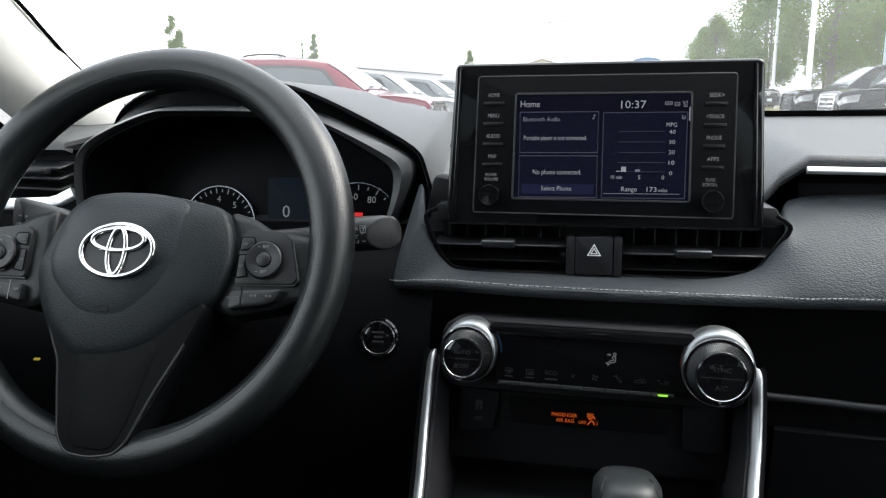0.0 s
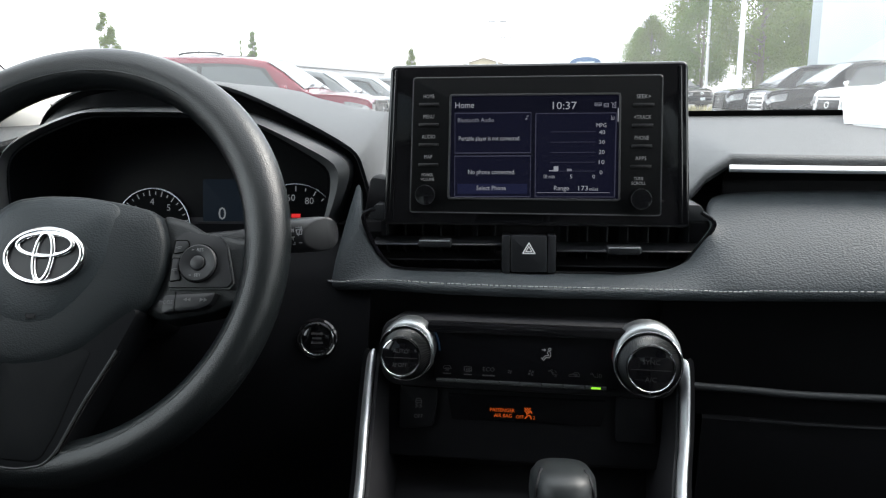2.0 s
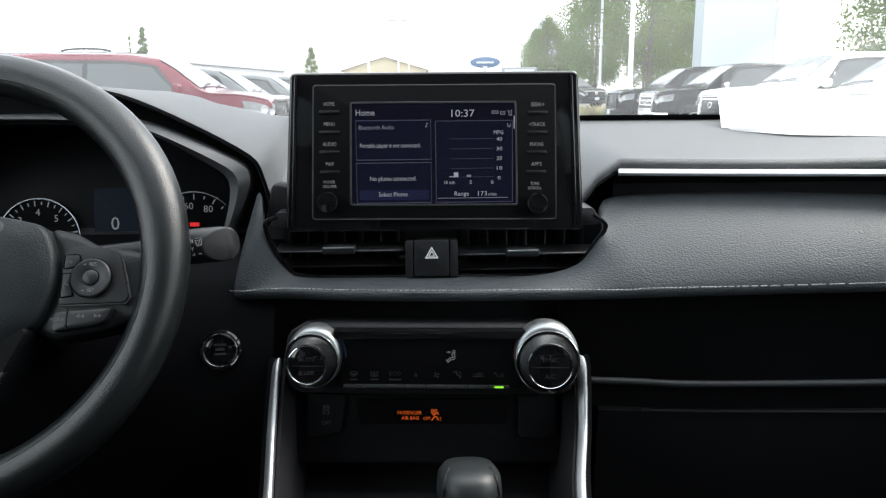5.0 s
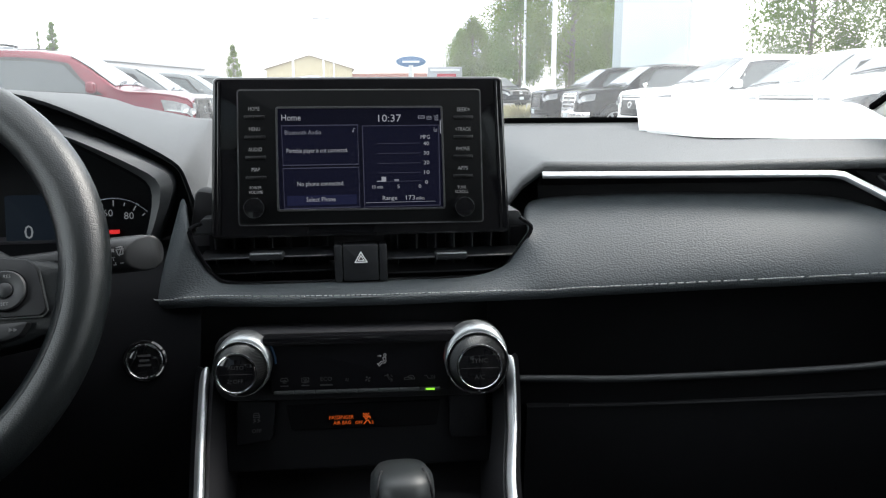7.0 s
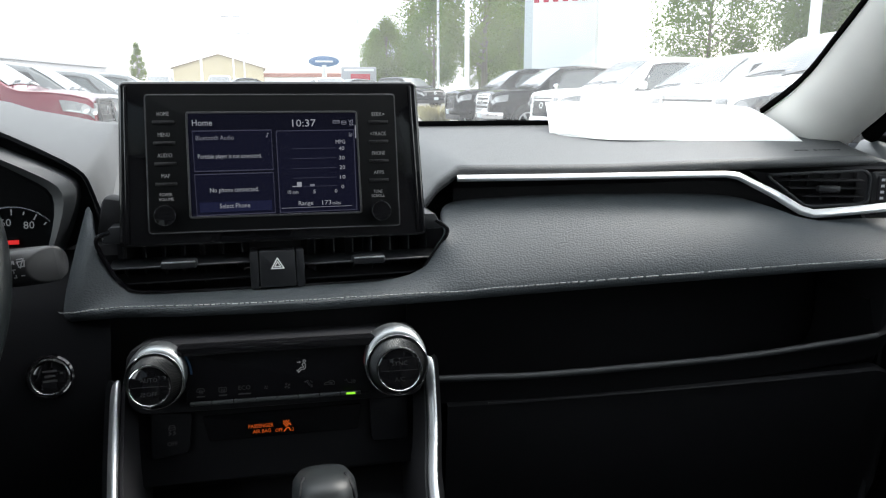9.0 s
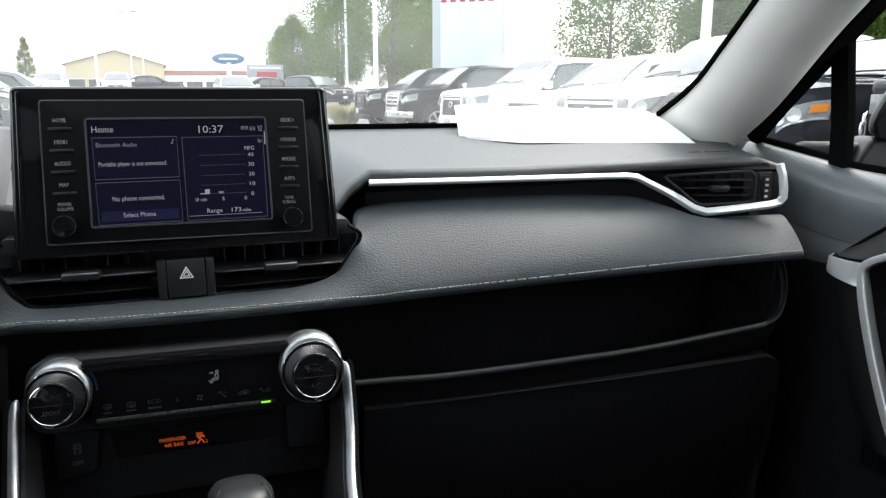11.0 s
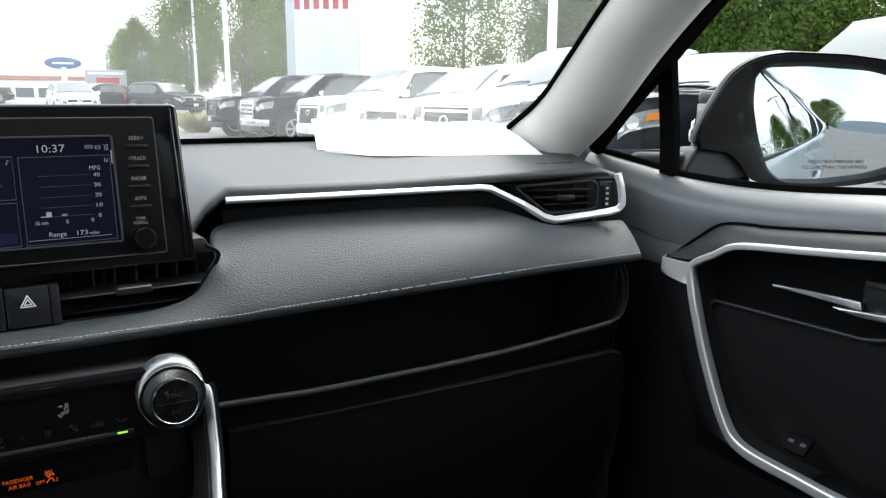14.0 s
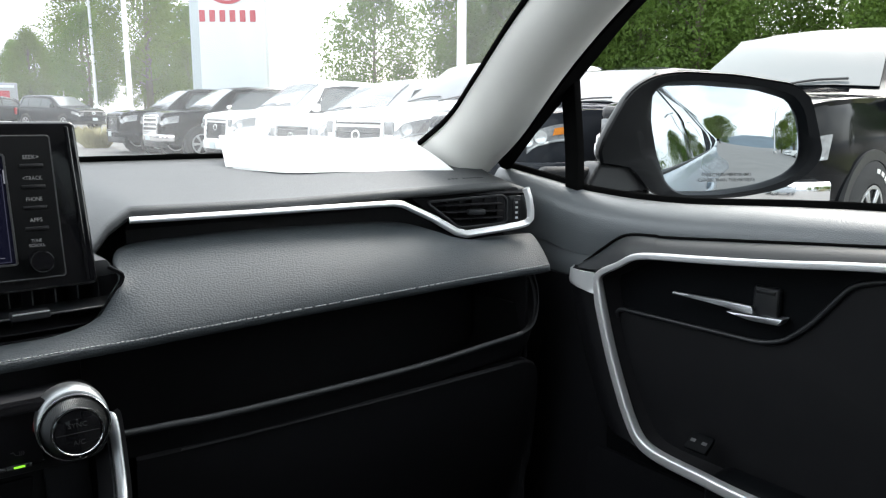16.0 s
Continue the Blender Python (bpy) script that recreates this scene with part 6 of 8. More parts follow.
def door_pad():
    """The shelf-like pad over the trim loop."""
    a = [(0.724, 0.562, 1.0560), (0.722, 0.525, 1.0850), (0.722, 0.4947, 1.1050), (0.722, 0.45, 1.1095), (0.722, 0.4223, 1.1105), (0.722, 0.2013, 1.1325), (0.722, 0.0, 1.150), (0.722, -0.25, 1.158)]
    b = [(0.698, 0.552, 1.0550), (0.696, 0.515, 1.0600), (0.693, 0.4700, 1.0840), (0.692, 0.44, 1.0910), (0.691, 0.40, 1.0955), (0.690, 0.1923, 1.1200), (0.690, 0.0, 1.136), (0.690, -0.25, 1.144)]
    rows = [[p + Vector((0.006, 0, 0.001)), p, p.lerp(q, 0.35) + Vector((-0.005, 0, 0.003)), p.lerp(q, 0.75) + Vector((-0.005, 0, 0.002)), q + Vector((-0.002, 0, 0)), q + Vector((0.004, 0, -0.006))] for p, q in zip(resample(a, 36), resample(b, 36))]
    return thick(grid(rows), 0.004)


pad_line = [(y, z, 0.7545 - 0.047 * lerp([(-0.9, 1.0), (0.2, 1.0), (0.56, 0.8), (0.76, 0.5)], y)) for y, z in ((0.560, 1.0580), (0.545, 1.0690), (0.528, 1.0820), (0.4947, 1.1030), (0.45, 1.1085), (0.4223, 1.1098), (0.2013, 1.1318), (0.0, 1.1493), (-0.25, 1.1573))]
part("pad_seam", sweep(resample([(x, y, z) for y, z, x in pad_line], 40), round_prof(0.0019, 8)), M_RUBBER, door, "dark seam above the pad")
part("grip_pad", door_pad(), M_RIMTRIM, door, "dark pad over the trim loop", 50)
part("front_column", thick(grid([[p + Vector((0.004, 0.002, 0)), p + Vector((-0.004, 0.020, 0)), p + Vector((0.0, 0.045, 0)), p + Vector((0.018, 0.056, 0))] for p in resample(DOWN[:7], 24)]), 0.004), M_DARK, door, "black outer rim of the door", 60)


def silver_cap():
    """Wraps the corner of the loop; its lower edge climbs towards the front."""
    rows = []
    for i, p in enumerate(resample([*DOWN[:2], (0.6972, 0.5145, 1.0250)], 10)):
        k = i / 9
        rows.append([p + Vector((dx, dy, up * k)) for dx, dy, up in ((0.003, 0.0, 0.0), (-0.0055, 0.010, 0.002), (-0.0068, 0.020, 0.004), (-0.0050, 0.036, 0.006), (-0.0015, 0.048, 0.008), (0.016, 0.057, 0.009))])
    return thick(grid(rows), 0.003)


part("silver_cap", silver_cap(), M_CAP, door, "satin silver corner cap", 60)
part("recess_panel", thick(grid([[(0.735, y, z) for y in (0.53, 0.40, 0.30, 0.20, -0.3)] for z in (1.11, 1.0, 0.9, 0.80)]), 0.004), M_SPOKE, door)
part("recess_wall", thick(grid([[p + Vector((0.002, 0, 0)), p + Vector((0.042, -0.006, 0))] for p in resample(DOWN, 40)]), 0.003), M_MATTE, door, "", 60)
part("recess_wall", thick(grid([[p + Vector((0.002, 0, -0.002)), p + Vector((0.042, 0, -0.006))] for p in resample(LOOP, 40)]), 0.003), M_MATTE, door, "", 60)
CUP = [(-0.5037, 0.84), (0.2, 0.84), (0.2, 1.118), (-0.19, 1.100), (-0.225, 1.090), (-0.262, 1.040), (-0.288, 1.016), (-0.315, 1.009), (-0.5037, 1.0075)]
part("ledge", prism(rounded(CUP, 0.012, 5), 0.012, axes((0.721, 0, 0), (0, -1, 0), (0, 0, 1)), 0.006, 4), M_LOWER, door, "black armrest ledge", 50)
part("ledge_edge", sweep([(0.7185, -x, z) for x, z in rounded(CUP, 0.012, 5)[20:]], round_prof(0.0030, 10), up=(-1, 0, 0)), M_SATINBLK, door, "soft rounded edge of the ledge")
BLADE = [(-0.421, 1.0435), (-0.400, 1.0434), (-0.378, 1.0428), (-0.350, 1.0412), (-0.320, 1.0390), (-0.323, 1.0480), (-0.350, 1.0480), (-0.378, 1.0474), (-0.400, 1.0466), (-0.421, 1.0455)]
hnd = part("pull_handle", prism(BLADE, 0.006, axes((0.713, 0, 0), (0, -1, 0), (0, 0, 1)), 0.0009, 2), M_SATIN, door, "satin chrome pull handle")
FOOT = [(-0.353, 1.0360), (-0.338, 1.0335), (-0.323, 1.0320), (-0.293, 1.0330), (-0.289, 1.0405), (-0.305, 1.0396), (-0.320, 1.0385)]
part("handle_foot", prism(FOOT, 0.018, axes((0.714, 0, 0), (0, -1, 0), (0, 0, 1)), 0.0018, 2), M_SATIN, hnd, "wider satin chrome end of the handle")
lock = part("lock_switch", rbox(0.010, 0.030, 0.036, T((0.726, 0.312, 1.053)), 0.004, 3), M_SATINBLK, door, "satin black lock switch")
part("rib", rbox(0.003, 0.021, 0.005, T((0.7205, 0.312, 1.0655)), 0.001, 2), M_SATINBLK, lock)
part("handle_cup", prism(rounded([(-0.10, -0.030), (0.04, -0.030), (0.045, 0.035), (-0.10, 0.030)], 0.01), 0.003, axes((0.733, 0.355, 1.045), (0, -1, 0), (0, 0, 1)), 0.001), M_PIANO, door)
sw = part("window_switch", rbox(0.024, 0.028, 0.006, T((0.690, 0.358, 0.884)) @ pose(0, 0, 0, 0, -35, 0), 0.002, 2), M_SPOKE, door, "black switch plate")
bm = bmesh.new()
for k in (-1, 1):
    rbox(0.004, 0.006, 0.0006, T((0.690, 0.358, 0.884)) @ pose(0, 0, 0, 0, -35, 0) @ T((0.0, 0.007 * k, 0.0032)), 0, 1, bm)
part("switch_marks", bm, M_DIM_INK, sw, "pale printed marks", 0)
part("armrest", rbox(0.07, 0.60, 0.06, T((0.715, 0.05, 0.825)), 0.02, 3), M_SPOKE, door, "black armrest")
part("lower_trim", rbox(0.04, 1.1, 0.42, T((0.742, 0.05, 0.60)), 0.015, 2), M_DARK, door)
# quarter light and its post
part("window_post", sweep([(0.758, 0.615, 1.135), (0.756, 0.6165, 1.20), (0.750, 0.6190, 1.26), (0.742, 0.6190, 1.315)], rounded(rect(-0.0125, -0.007, 0.0125, 0.007), 0.003, 2), up=(-1, 0, 0)), M_RUBBER, door, "black window post")
qg = part("quarter_glass", grid([[(0.765, 0.745, 1.168), (0.765, 0.695, 1.225)], [(0.765, 0.62, 1.145), (0.752, 0.62, 1.30)]]), M_SIDEGLASS, door, "small fixed quarter window", 40, CABIN)
qg.visible_shadow = False
part("weather_strip", sweep(resample([(0.765, 0.760, 1.1745), (0.765, 0.640, 1.1575), (0.765, 0.585, 1.1495), (0.765, 0.450, 1.1470), (0.765, 0.20, 1.162), (0.765, -0.40, 1.177)], 30), rounded(rect(-0.004, -0.005, 0.004, 0.005), 0.002, 2)), M_RUBBER, door, "black weather strip")

# driver's door, a plain closing panel
ddoor = thing("driver_door", "plain black driver's door panel", "door")
part("panel", thick(grid([[(-0.775, y, 1.145 + 0.03 * max(0, y - 0.6)), (-0.735, y, 1.13), (-0.725, y, 1.08), (-0.73, y, 0.6), (-0.74, y, 0.40)] for y in (0.80, 0.4, 0.0, -0.5, -0.9)]), 0.006), M_DARK, ddoor)

# ---- door mirror ----
MP = basis((0.98, 0.53, 1.215), (0.87083, -0.49159, 0), (0.01288, 0.02282, 0.99966), (-0.4914, -0.8705, 0.0262))
mirror = thing("door_mirror", "dark door mirror with curved glass in a black shell", "door mirror", m=MP)
CASE = [(-0.1924, -0.0337), (-0.1907, -0.0111), (-0.1772, 0.0186), (-0.1492, 0.0665), (-0.1159, 0.0883), (-0.0728, 0.0952), (0.0157, 0.0924), (0.1124, 0.0798), (0.1389, 0.0635), (0.1598, -0.0017), (0.1656, -0.023), (0.1469, -0.0485), (0.1018, -0.0738), (0.0281, -0.0857), (-0.0628, -0.0862), (-0.1077, -0.0805), (-0.1449, -0.0357)]
CASE = CASE[::-1]
GLS = [(-0.1062, 0.0669), (-0.085, 0.0783), (-0.028, 0.0798), (0.0560, 0.0735), (0.1050, 0.0600), (0.1240, 0.0360), (0.1320, -0.0010), (0.1315, -0.0340), (0.1090, -0.0540), (0.0600, -0.069), (-0.0091, -0.0784), (-0.0589, -0.077), (-0.0803, -0.0609), (-0.0967, -0.0179), (-0.1068, 0.0268)][::-1]


def case():
    out = rounded(CASE, 0.02, 4)
    face = [(x * 1.0, y) for x, y in out]
    rows = []
    for k, z in ((0.0, -0.105), (0.45, -0.100), (0.75, -0.080), (0.92, -0.045), (0.985, -0.015), (1.0, -0.002), (0.985, 0.004)):
        rows.append([(-0.01 + (x + 0.01) * k, y * k + 0.004, z) for x, y in face])
    b2 = grid(rows, closed_v=True)
    bmesh.ops.remove_doubles(b2, verts=b2.verts, dist=1e-6)
    return b2


part("shell", case(), M_SHELL, mirror, "dark textured shell", 60)
lipp = rounded(GLS, 0.010, 4)
rows = []
oc = rounded(CASE, 0.02, 4)


def ray_out(pts, n=72):
    """An outline read off at even angles."""
    out = []
    for i in range(n):
        a = 2 * math.pi * i / n
        d, best = Vector((math.cos(a), math.sin(a))), None
        for p, q in zip(pts, pts[1:] + pts[:1]):
            p, q = Vector(p), Vector(q)
            e = q - p
            den = d.x * e.y - d.y * e.x
            if abs(den) < 1e-12:
                continue
            t = (p.x * e.y - p.y * e.x) / den
            s = (p.x * d.y - p.y * d.x) / den
            if t > 0 and -1e-6 <= s <= 1 + 1e-6 and (best is None or t > best):
                best = t
        out.append((d.x * best, d.y * best))
    return out


go, co_ = [(x * 1.015, y * 1.015) for x, y in ray_out(lipp)], ray_out(oc)
part("glass_surround", grid([[(x, y, 0.003) for x, y in co_], [(x * 0.96 + u * 0.04, y * 0.96 + v * 0.04, 0.008) for (x, y), (u, v) in zip(co_, go)], [(x * 0.3 + u * 0.7, y * 0.3 + v * 0.7, 0.006) for (x, y), (u, v) in zip(co_, go)], [(u * 1.01, v * 1.01, -0.004) for u, v in go], [(u * 0.985, v * 0.985, -0.020) for u, v in go]], closed_v=True), M_SURROUND, mirror, "dull black surround", 50)
rows = [[(x * k, y * k, -0.008 - 0.004 * k * k + 0.035 * x * k) for x, y in go] for k in (1.0, 0.8, 0.6, 0.4, 0.2, 0.02)]
mg = part("mirror_glass", grid(rows, closed_v=True, caps=False), M_MIRROR, mirror, "slightly convex mirror glass", 90)
etch = bmesh.new()
for word, y in (("OBJECTS IN MIRROR ARE", -0.052), ("CLOSER THAN THEY APPEAR", -0.060)):
    text_mesh(word, 0.0070, T((0.018, y, -0.0072)) @ Matrix.Rotation(-0.035, 4, "Y"), bm=etch)
part("etched_words", etch, M_EDGE, mg, "small etched warning", 0)
part("arm", prism(rounded([(-0.215, -0.085), (-0.10, -0.0805), (-0.135, -0.0340), (-0.185, -0.0320)], 0.01), 0.07, T((0, 0, -0.004)), 0.008, 3), M_SHELL, mirror, "dark mirror arm")
part("foot", rbox(0.10, 0.10, 0.05, T((-0.215, -0.09, -0.05)), 0.015, 3), M_DARK, mirror)


# ---- papers on the dash ----
def sheet(front, back, lift, seed, wob):
    """A sheet that lies on the dash and rises towards the glass."""
    rng = random.Random(seed)
    f, b = resample(front, 26), resample(back, 26)
    ph = rng.random() * 6
    rows = []
    for i, (p, q) in enumerate(zip(f, b)):
        up = []
        for j in range(9):
            v = j / 8
            c = p.lerp(q, v)
            up.append(c + Vector((0, 0, lift + 0.003 * math.sin(math.pi * v) + wob * math.sin(ph + i * 0.7) * (0.3 + v))))
        rows.append([*up, *[c - Vector((0, 0, 0.0008)) for c in reversed(up)]])
    return grid(rows, closed_v=True, caps=True)


def papers():
    p = thing("paper_sheets", "loose overlapping white paper sheets lying on the dash", "paper")
    fronts = [(0.3908, 0.9224, 1.1725), (0.4405, 0.851, 1.17), (0.5177, 0.828, 1.169), (0.5932, 0.7983, 1.1685), (0.6575, 0.759, 1.169)]
    backs = [(0.4157, 1.01, 1.2146), (0.4821, 0.99, 1.2136), (0.5432, 0.955, 1.2121), (0.5982, 0.895, 1.2105), (0.6407, 0.845, 1.2098)]
    part("sheet", sheet(fronts, backs, 0.0012, 1, 0.0005), M_PAPER, p, "", 60)
    part("sheet", sheet([(x - 0.006, y + 0.012, z + 0.001) for x, y, z in fronts], [(x - 0.012, y - 0.01, z + 0.0005) for x, y, z in backs], 0.0030, 2, 0.0010), M_PAPER, p, "", 60)
    return p


papers()

# ---- the lot ----
def rise(y):
    """The lot climbs gently beyond the parked rows."""
    u = max(0.0, min(1.0, (y - 20.0) / 44.0))
    return 0.86 * u * u * (3 - 2 * u) if u < 0.5 else 0.86 * u * u * (3 - 2 * u)


def ground():
    xs = [-1500, -400, -150, -60, -25, -10, -4, 0, 4, 10, 25, 60, 150, 400, 1500]
    ys = [-1500, -400, -150, -60, -20, -5, 5, 14, 20, 24, 28, 32, 36, 40, 44, 48, 52, 56, 60, 64, 90, 150, 400, 1500]
    return grid([[(x, y, rise(y)) for x in xs] for y in ys])


tagged(link_mesh("ground", ground(), M_ASPHALT, smooth=0), "worn grey asphalt car park", "ground", kind="structure")


# A vehicle's length runs along +x from its tail at 0; rows are (place, height of the top, height of the shoulder).
SHAPES = {
    "suv": dict(L=4.65, W=1.88, H=1.70, belt=1.06, z0=0.24, sec=[(0, 0.98, 0.90), (0.05, 1.06, 0.98), (0.14, 1.14, 1.05), (0.42, 1.60, 1.09), (0.62, 1.665, 1.09), (1.4, 1.695, 1.08), (2.1, 1.685, 1.06), (2.55, 1.62, 1.05), (2.9, 1.43, 1.045), (3.36, 1.13, 1.04), (3.5, 1.085, 1.03), (4.0, 1.045, 1.0), (4.35, 0.99, 0.95), (4.55, 0.92, 0.88), (4.63, 0.84, 0.80), (4.65, 0.78, 0.74)],
                cab=(0.30, 3.40), roof=(0.62, 2.55), axles=(0.92, 3.68), wr=0.355, wins=[(0.56, 1.08, 0.70, 1.08), (1.15, 1.98, 1.15, 1.98), (2.05, 3.10, 2.05, 2.56)]),
    "estate": dict(L=4.95, W=1.98, H=1.86, belt=1.16, z0=0.30, sec=[(0, 1.0, 0.95), (0.04, 1.1, 1.05), (0.12, 1.25, 1.14), (0.30, 1.72, 1.18), (0.5, 1.79, 1.18), (1.4, 1.825, 1.17), (2.75, 1.80, 1.16), (3.2, 1.735, 1.15), (3.52, 1.54, 1.15), (3.88, 1.26, 1.14), (4.02, 1.205, 1.13), (4.4, 1.19, 1.15), (4.7, 1.15, 1.11), (4.88, 1.10, 1.06), (4.94, 1.04, 1.0), (4.95, 0.99, 0.95)],
                   cab=(0.2, 3.90), roof=(0.5, 3.2), axles=(1.0, 3.95), wr=0.39, wins=[(0.40, 1.10, 0.52, 1.10), (1.18, 2.10, 1.18, 2.10), (2.18, 3.62, 2.18, 3.15)]),
    "offroad": dict(L=4.95, W=1.98, H=1.82, belt=1.21, z0=0.34, sec=[(0, 1.0, 0.95), (0.04, 1.1, 1.05), (0.12, 1.25, 1.16), (0.30, 1.68, 1.22), (0.5, 1.77, 1.22), (1.4, 1.81, 1.22), (2.4, 1.805, 1.21), (2.75, 1.76, 1.21), (3.1, 1.56, 1.21), (3.5, 1.36, 1.21), (3.65, 1.32, 1.21), (4.3, 1.31, 1.22), (4.7, 1.28, 1.19), (4.88, 1.22, 1.14), (4.94, 1.15, 1.08), (4.95, 1.10, 1.03)],
                    cab=(0.2, 3.52), roof=(0.5, 2.75), axles=(1.0, 3.95), wr=0.39, wins=[(0.40, 1.10, 0.52, 1.10), (1.18, 2.10, 1.18, 2.10), (2.18, 3.25, 2.18, 2.74)]),
    "pickup": dict(L=5.85, W=2.02, H=1.95, belt=1.26, z0=0.36, sec=[(0, 1.15, 1.10), (0.03, 1.28, 1.22), (0.08, 1.30, 1.24), (1.70, 1.31, 1.25), (1.80, 1.32, 1.26), (1.90, 1.74, 1.27), (2.1, 1.90, 1.27), (2.6, 1.94, 1.27), (3.3, 1.945, 1.26), (3.75, 1.90, 1.25), (4.1, 1.68, 1.25), (4.5, 1.36, 1.245), (4.62, 1.30, 1.24), (5.2, 1.285, 1.24), (5.55, 1.26, 1.21), (5.76, 1.22, 1.17), (5.83, 1.16, 1.11), (5.85, 1.10, 1.05)],
                   cab=(1.80, 4.52), roof=(2.1, 3.78), axles=(1.15, 4.88), wr=0.41, wins=[(2.02, 2.72, 2.12, 2.72), (2.82, 4.15, 2.82, 3.68)]),
    "sedan": dict(L=4.7, W=1.82, H=1.46, belt=0.95, z0=0.20, sec=[(0, 0.85, 0.80), (0.05, 0.98, 0.92), (0.2, 1.03, 0.95), (0.7, 1.07, 0.96), (1.0, 1.20, 0.97), (1.5, 1.42, 0.97), (1.9, 1.46, 0.96), (2.4, 1.45, 0.95), (2.75, 1.38, 0.94), (3.15, 1.16, 0.93), (3.45, 0.99, 0.92), (4.0, 0.92, 0.88), (4.4, 0.84, 0.80), (4.62, 0.74, 0.70), (4.69, 0.66, 0.62), (4.7, 0.60, 0.56)],
                  cab=(0.72, 3.44), roof=(1.55, 2.72), axles=(0.95, 3.75), wr=0.33, wins=[(1.15, 2.02, 1.50, 2.02), (2.10, 3.05, 2.10, 2.60)]),
}


def vehicle(kind, paint_m, name, label, category, trim=M_GRILLE, group="", lamps=False, rails=False, bars=M_SATINBLK, wrap=(0.40, 0.0, 1.0), bump_z=0.0, lettered=False):
    """wrap: how far a headlight wraps round the side, and its foot and head between two body lines."""
    d = SHAPES[kind]
    L, W, H, belt, z0 = d["L"], d["W"] / 2, d["H"], d["belt"], d["z0"]
    car = thing(name, label, category, group)
    sec = d["sec"]
    knots = sorted({round(s[0], 3) for s in sec} | {round(L * k / 40, 3) for k in range(41)})
    c0, c1 = d["cab"]
    r0, r1 = d["roof"]

    def eased(col):
        pts = [(s[0], s[col]) for s in sec]
        raw = lambda x: lerp(pts, max(0, min(L, x)))
        return lambda x: (raw(x - 0.05) + 2 * raw(x) + raw(x + 0.05)) / 4 if 0.1 < x < L - 0.1 else raw(x)

    top, shoulder = eased(1), eased(2)

    def section(x):
        zt = top(x)
        zs = min(shoulder(x), zt - 0.03)
        e = min(x, L - x)
        w = W * (0.76 + 0.24 * min(1.0, e / 0.50) ** 0.5)
        tall = max(0.0, min(1.0, (zt - zs - 0.08) / 0.40))
        wt = w * (0.95 - 0.17 * tall)
        lo = z0 + 0.10 * max(0.0, 1 - e / 0.35)
        half = [(0.88, lo), (0.965, lo + 0.07), (0.99, lo + 0.20), (1.0, zs * 0.60), (0.992, zs * 0.80), (0.982, zs - 0.07), (0.955, zs - 0.005)]
        half = [(w * k, z) for k, z in half]
        half += [(wt + 0.012, zt - 0.10 * tall - 0.018), (wt * 0.975, zt - 0.05 * tall - 0.008), (wt * 0.88, zt - 0.012), (wt * 0.5, zt + 0.010), (0, zt + 0.018)]
        return [(x, -y, z) for y, z in half] + [(x, y, z) for y, z in half[-2::-1]]

    part("body", grid([section(x) for x in knots], closed_v=True, caps=True), paint_m, car, "", 32)

    def on_side(x, k, s, out, i=6):
        q = section(x)
        p = Vector(q[i]).lerp(Vector(q[i + 1]), k)
        return Vector((p.x, s * (abs(p.y) + out), p.z + out * 0.25))

    def panel(x0, x1, xt0, xt1, s, k0, k1, out, deep, i=6, n=9):
        rows = []
        for j in range(n):
            u = j / (n - 1)
            xb, xt = x0 + (x1 - x0) * u, xt0 + (xt1 - xt0) * u
            rows.append([on_side(xb + (xt - xb) * k, k0 + (k1 - k0) * k, s, out, i) for k in (0, 0.33, 0.66, 1)])
        return thick(grid(rows), deep)

    first, last = d["wins"][0], d["wins"][-1]
    for s in (1, -1):
        part("window_surround", panel(first[0] - 0.06, last[1] + 0.10, first[2] - 0.05, last[3] + 0.07, s, 0.0, 1.0, 0.008, 0.006), M_GRILLE, car, "black window surround")
        for w_ in d["wins"]:
            part("side_window", panel(*w_, s, 0.08, 0.90, 0.020, 0.006), M_CARGLASS, car)
        # doors show as shut lines and handles
        for xa, xb in [(w_[0], w_[1]) for w_ in d["wins"][-2:]]:
            hx = xa + 0.14
            part("door_handle", rbox(0.20, 0.035, 0.03, T((hx, s * (W * 0.988 + 0.012), belt - 0.15)), 0.010, 1), paint_m, car)
            part("shut_line", panel(xa - 0.045, xa - 0.03, xa - 0.045, xa - 0.03, s, 0.0, 1.0, 0.003, 0.002, 3, 2), M_GRILLE, car)
        part("lower_cladding", panel(d["axles"][0] + 0.42, d["axles"][1] - 0.42, d["axles"][0] + 0.42, d["axles"][1] - 0.42, s, 0.0, 1.0, 0.012, 0.01, 1), M_GRILLE if kind != "sedan" else paint_m, car)

    def screen(xa, xb, back=0.0):
        rows = []
        for k in (0.04, 0.3, 0.55, 0.8, 0.97):
            x = xa + (xb - xa) * k
            q = section(x)
            w = abs(q[9][1]) * 1.03
            rows.append([(x, w * u, top(x) + 0.032 - 0.026 * abs(u) ** 3) for u in (-1, -0.6, 0, 0.6, 1)])
        return thick(grid(rows), 0.006)

    part("windscreen", screen(c1, r1 + 0.02), M_CARSCREEN, car)
    part("rear_window", screen(c0 + 0.06, r0), M_CARGLASS, car)
    for s in (-0.45, 0.25):
        part("wiper", sweep(resample([(c1 + 0.02, s - 0.30, top(c1 + 0.02) + 0.035), (c1 - 0.05, s + 0.05, top(c1 - 0.05) + 0.05), (c1 - 0.06, s + 0.35, top(c1 - 0.06) + 0.05)], 6), round_prof(0.010, 5)), M_GRILLE, car)
    # front: grille with bars and a plain badge, lamps, bumper
    zt_ = shoulder(L - 0.05) + 0.02
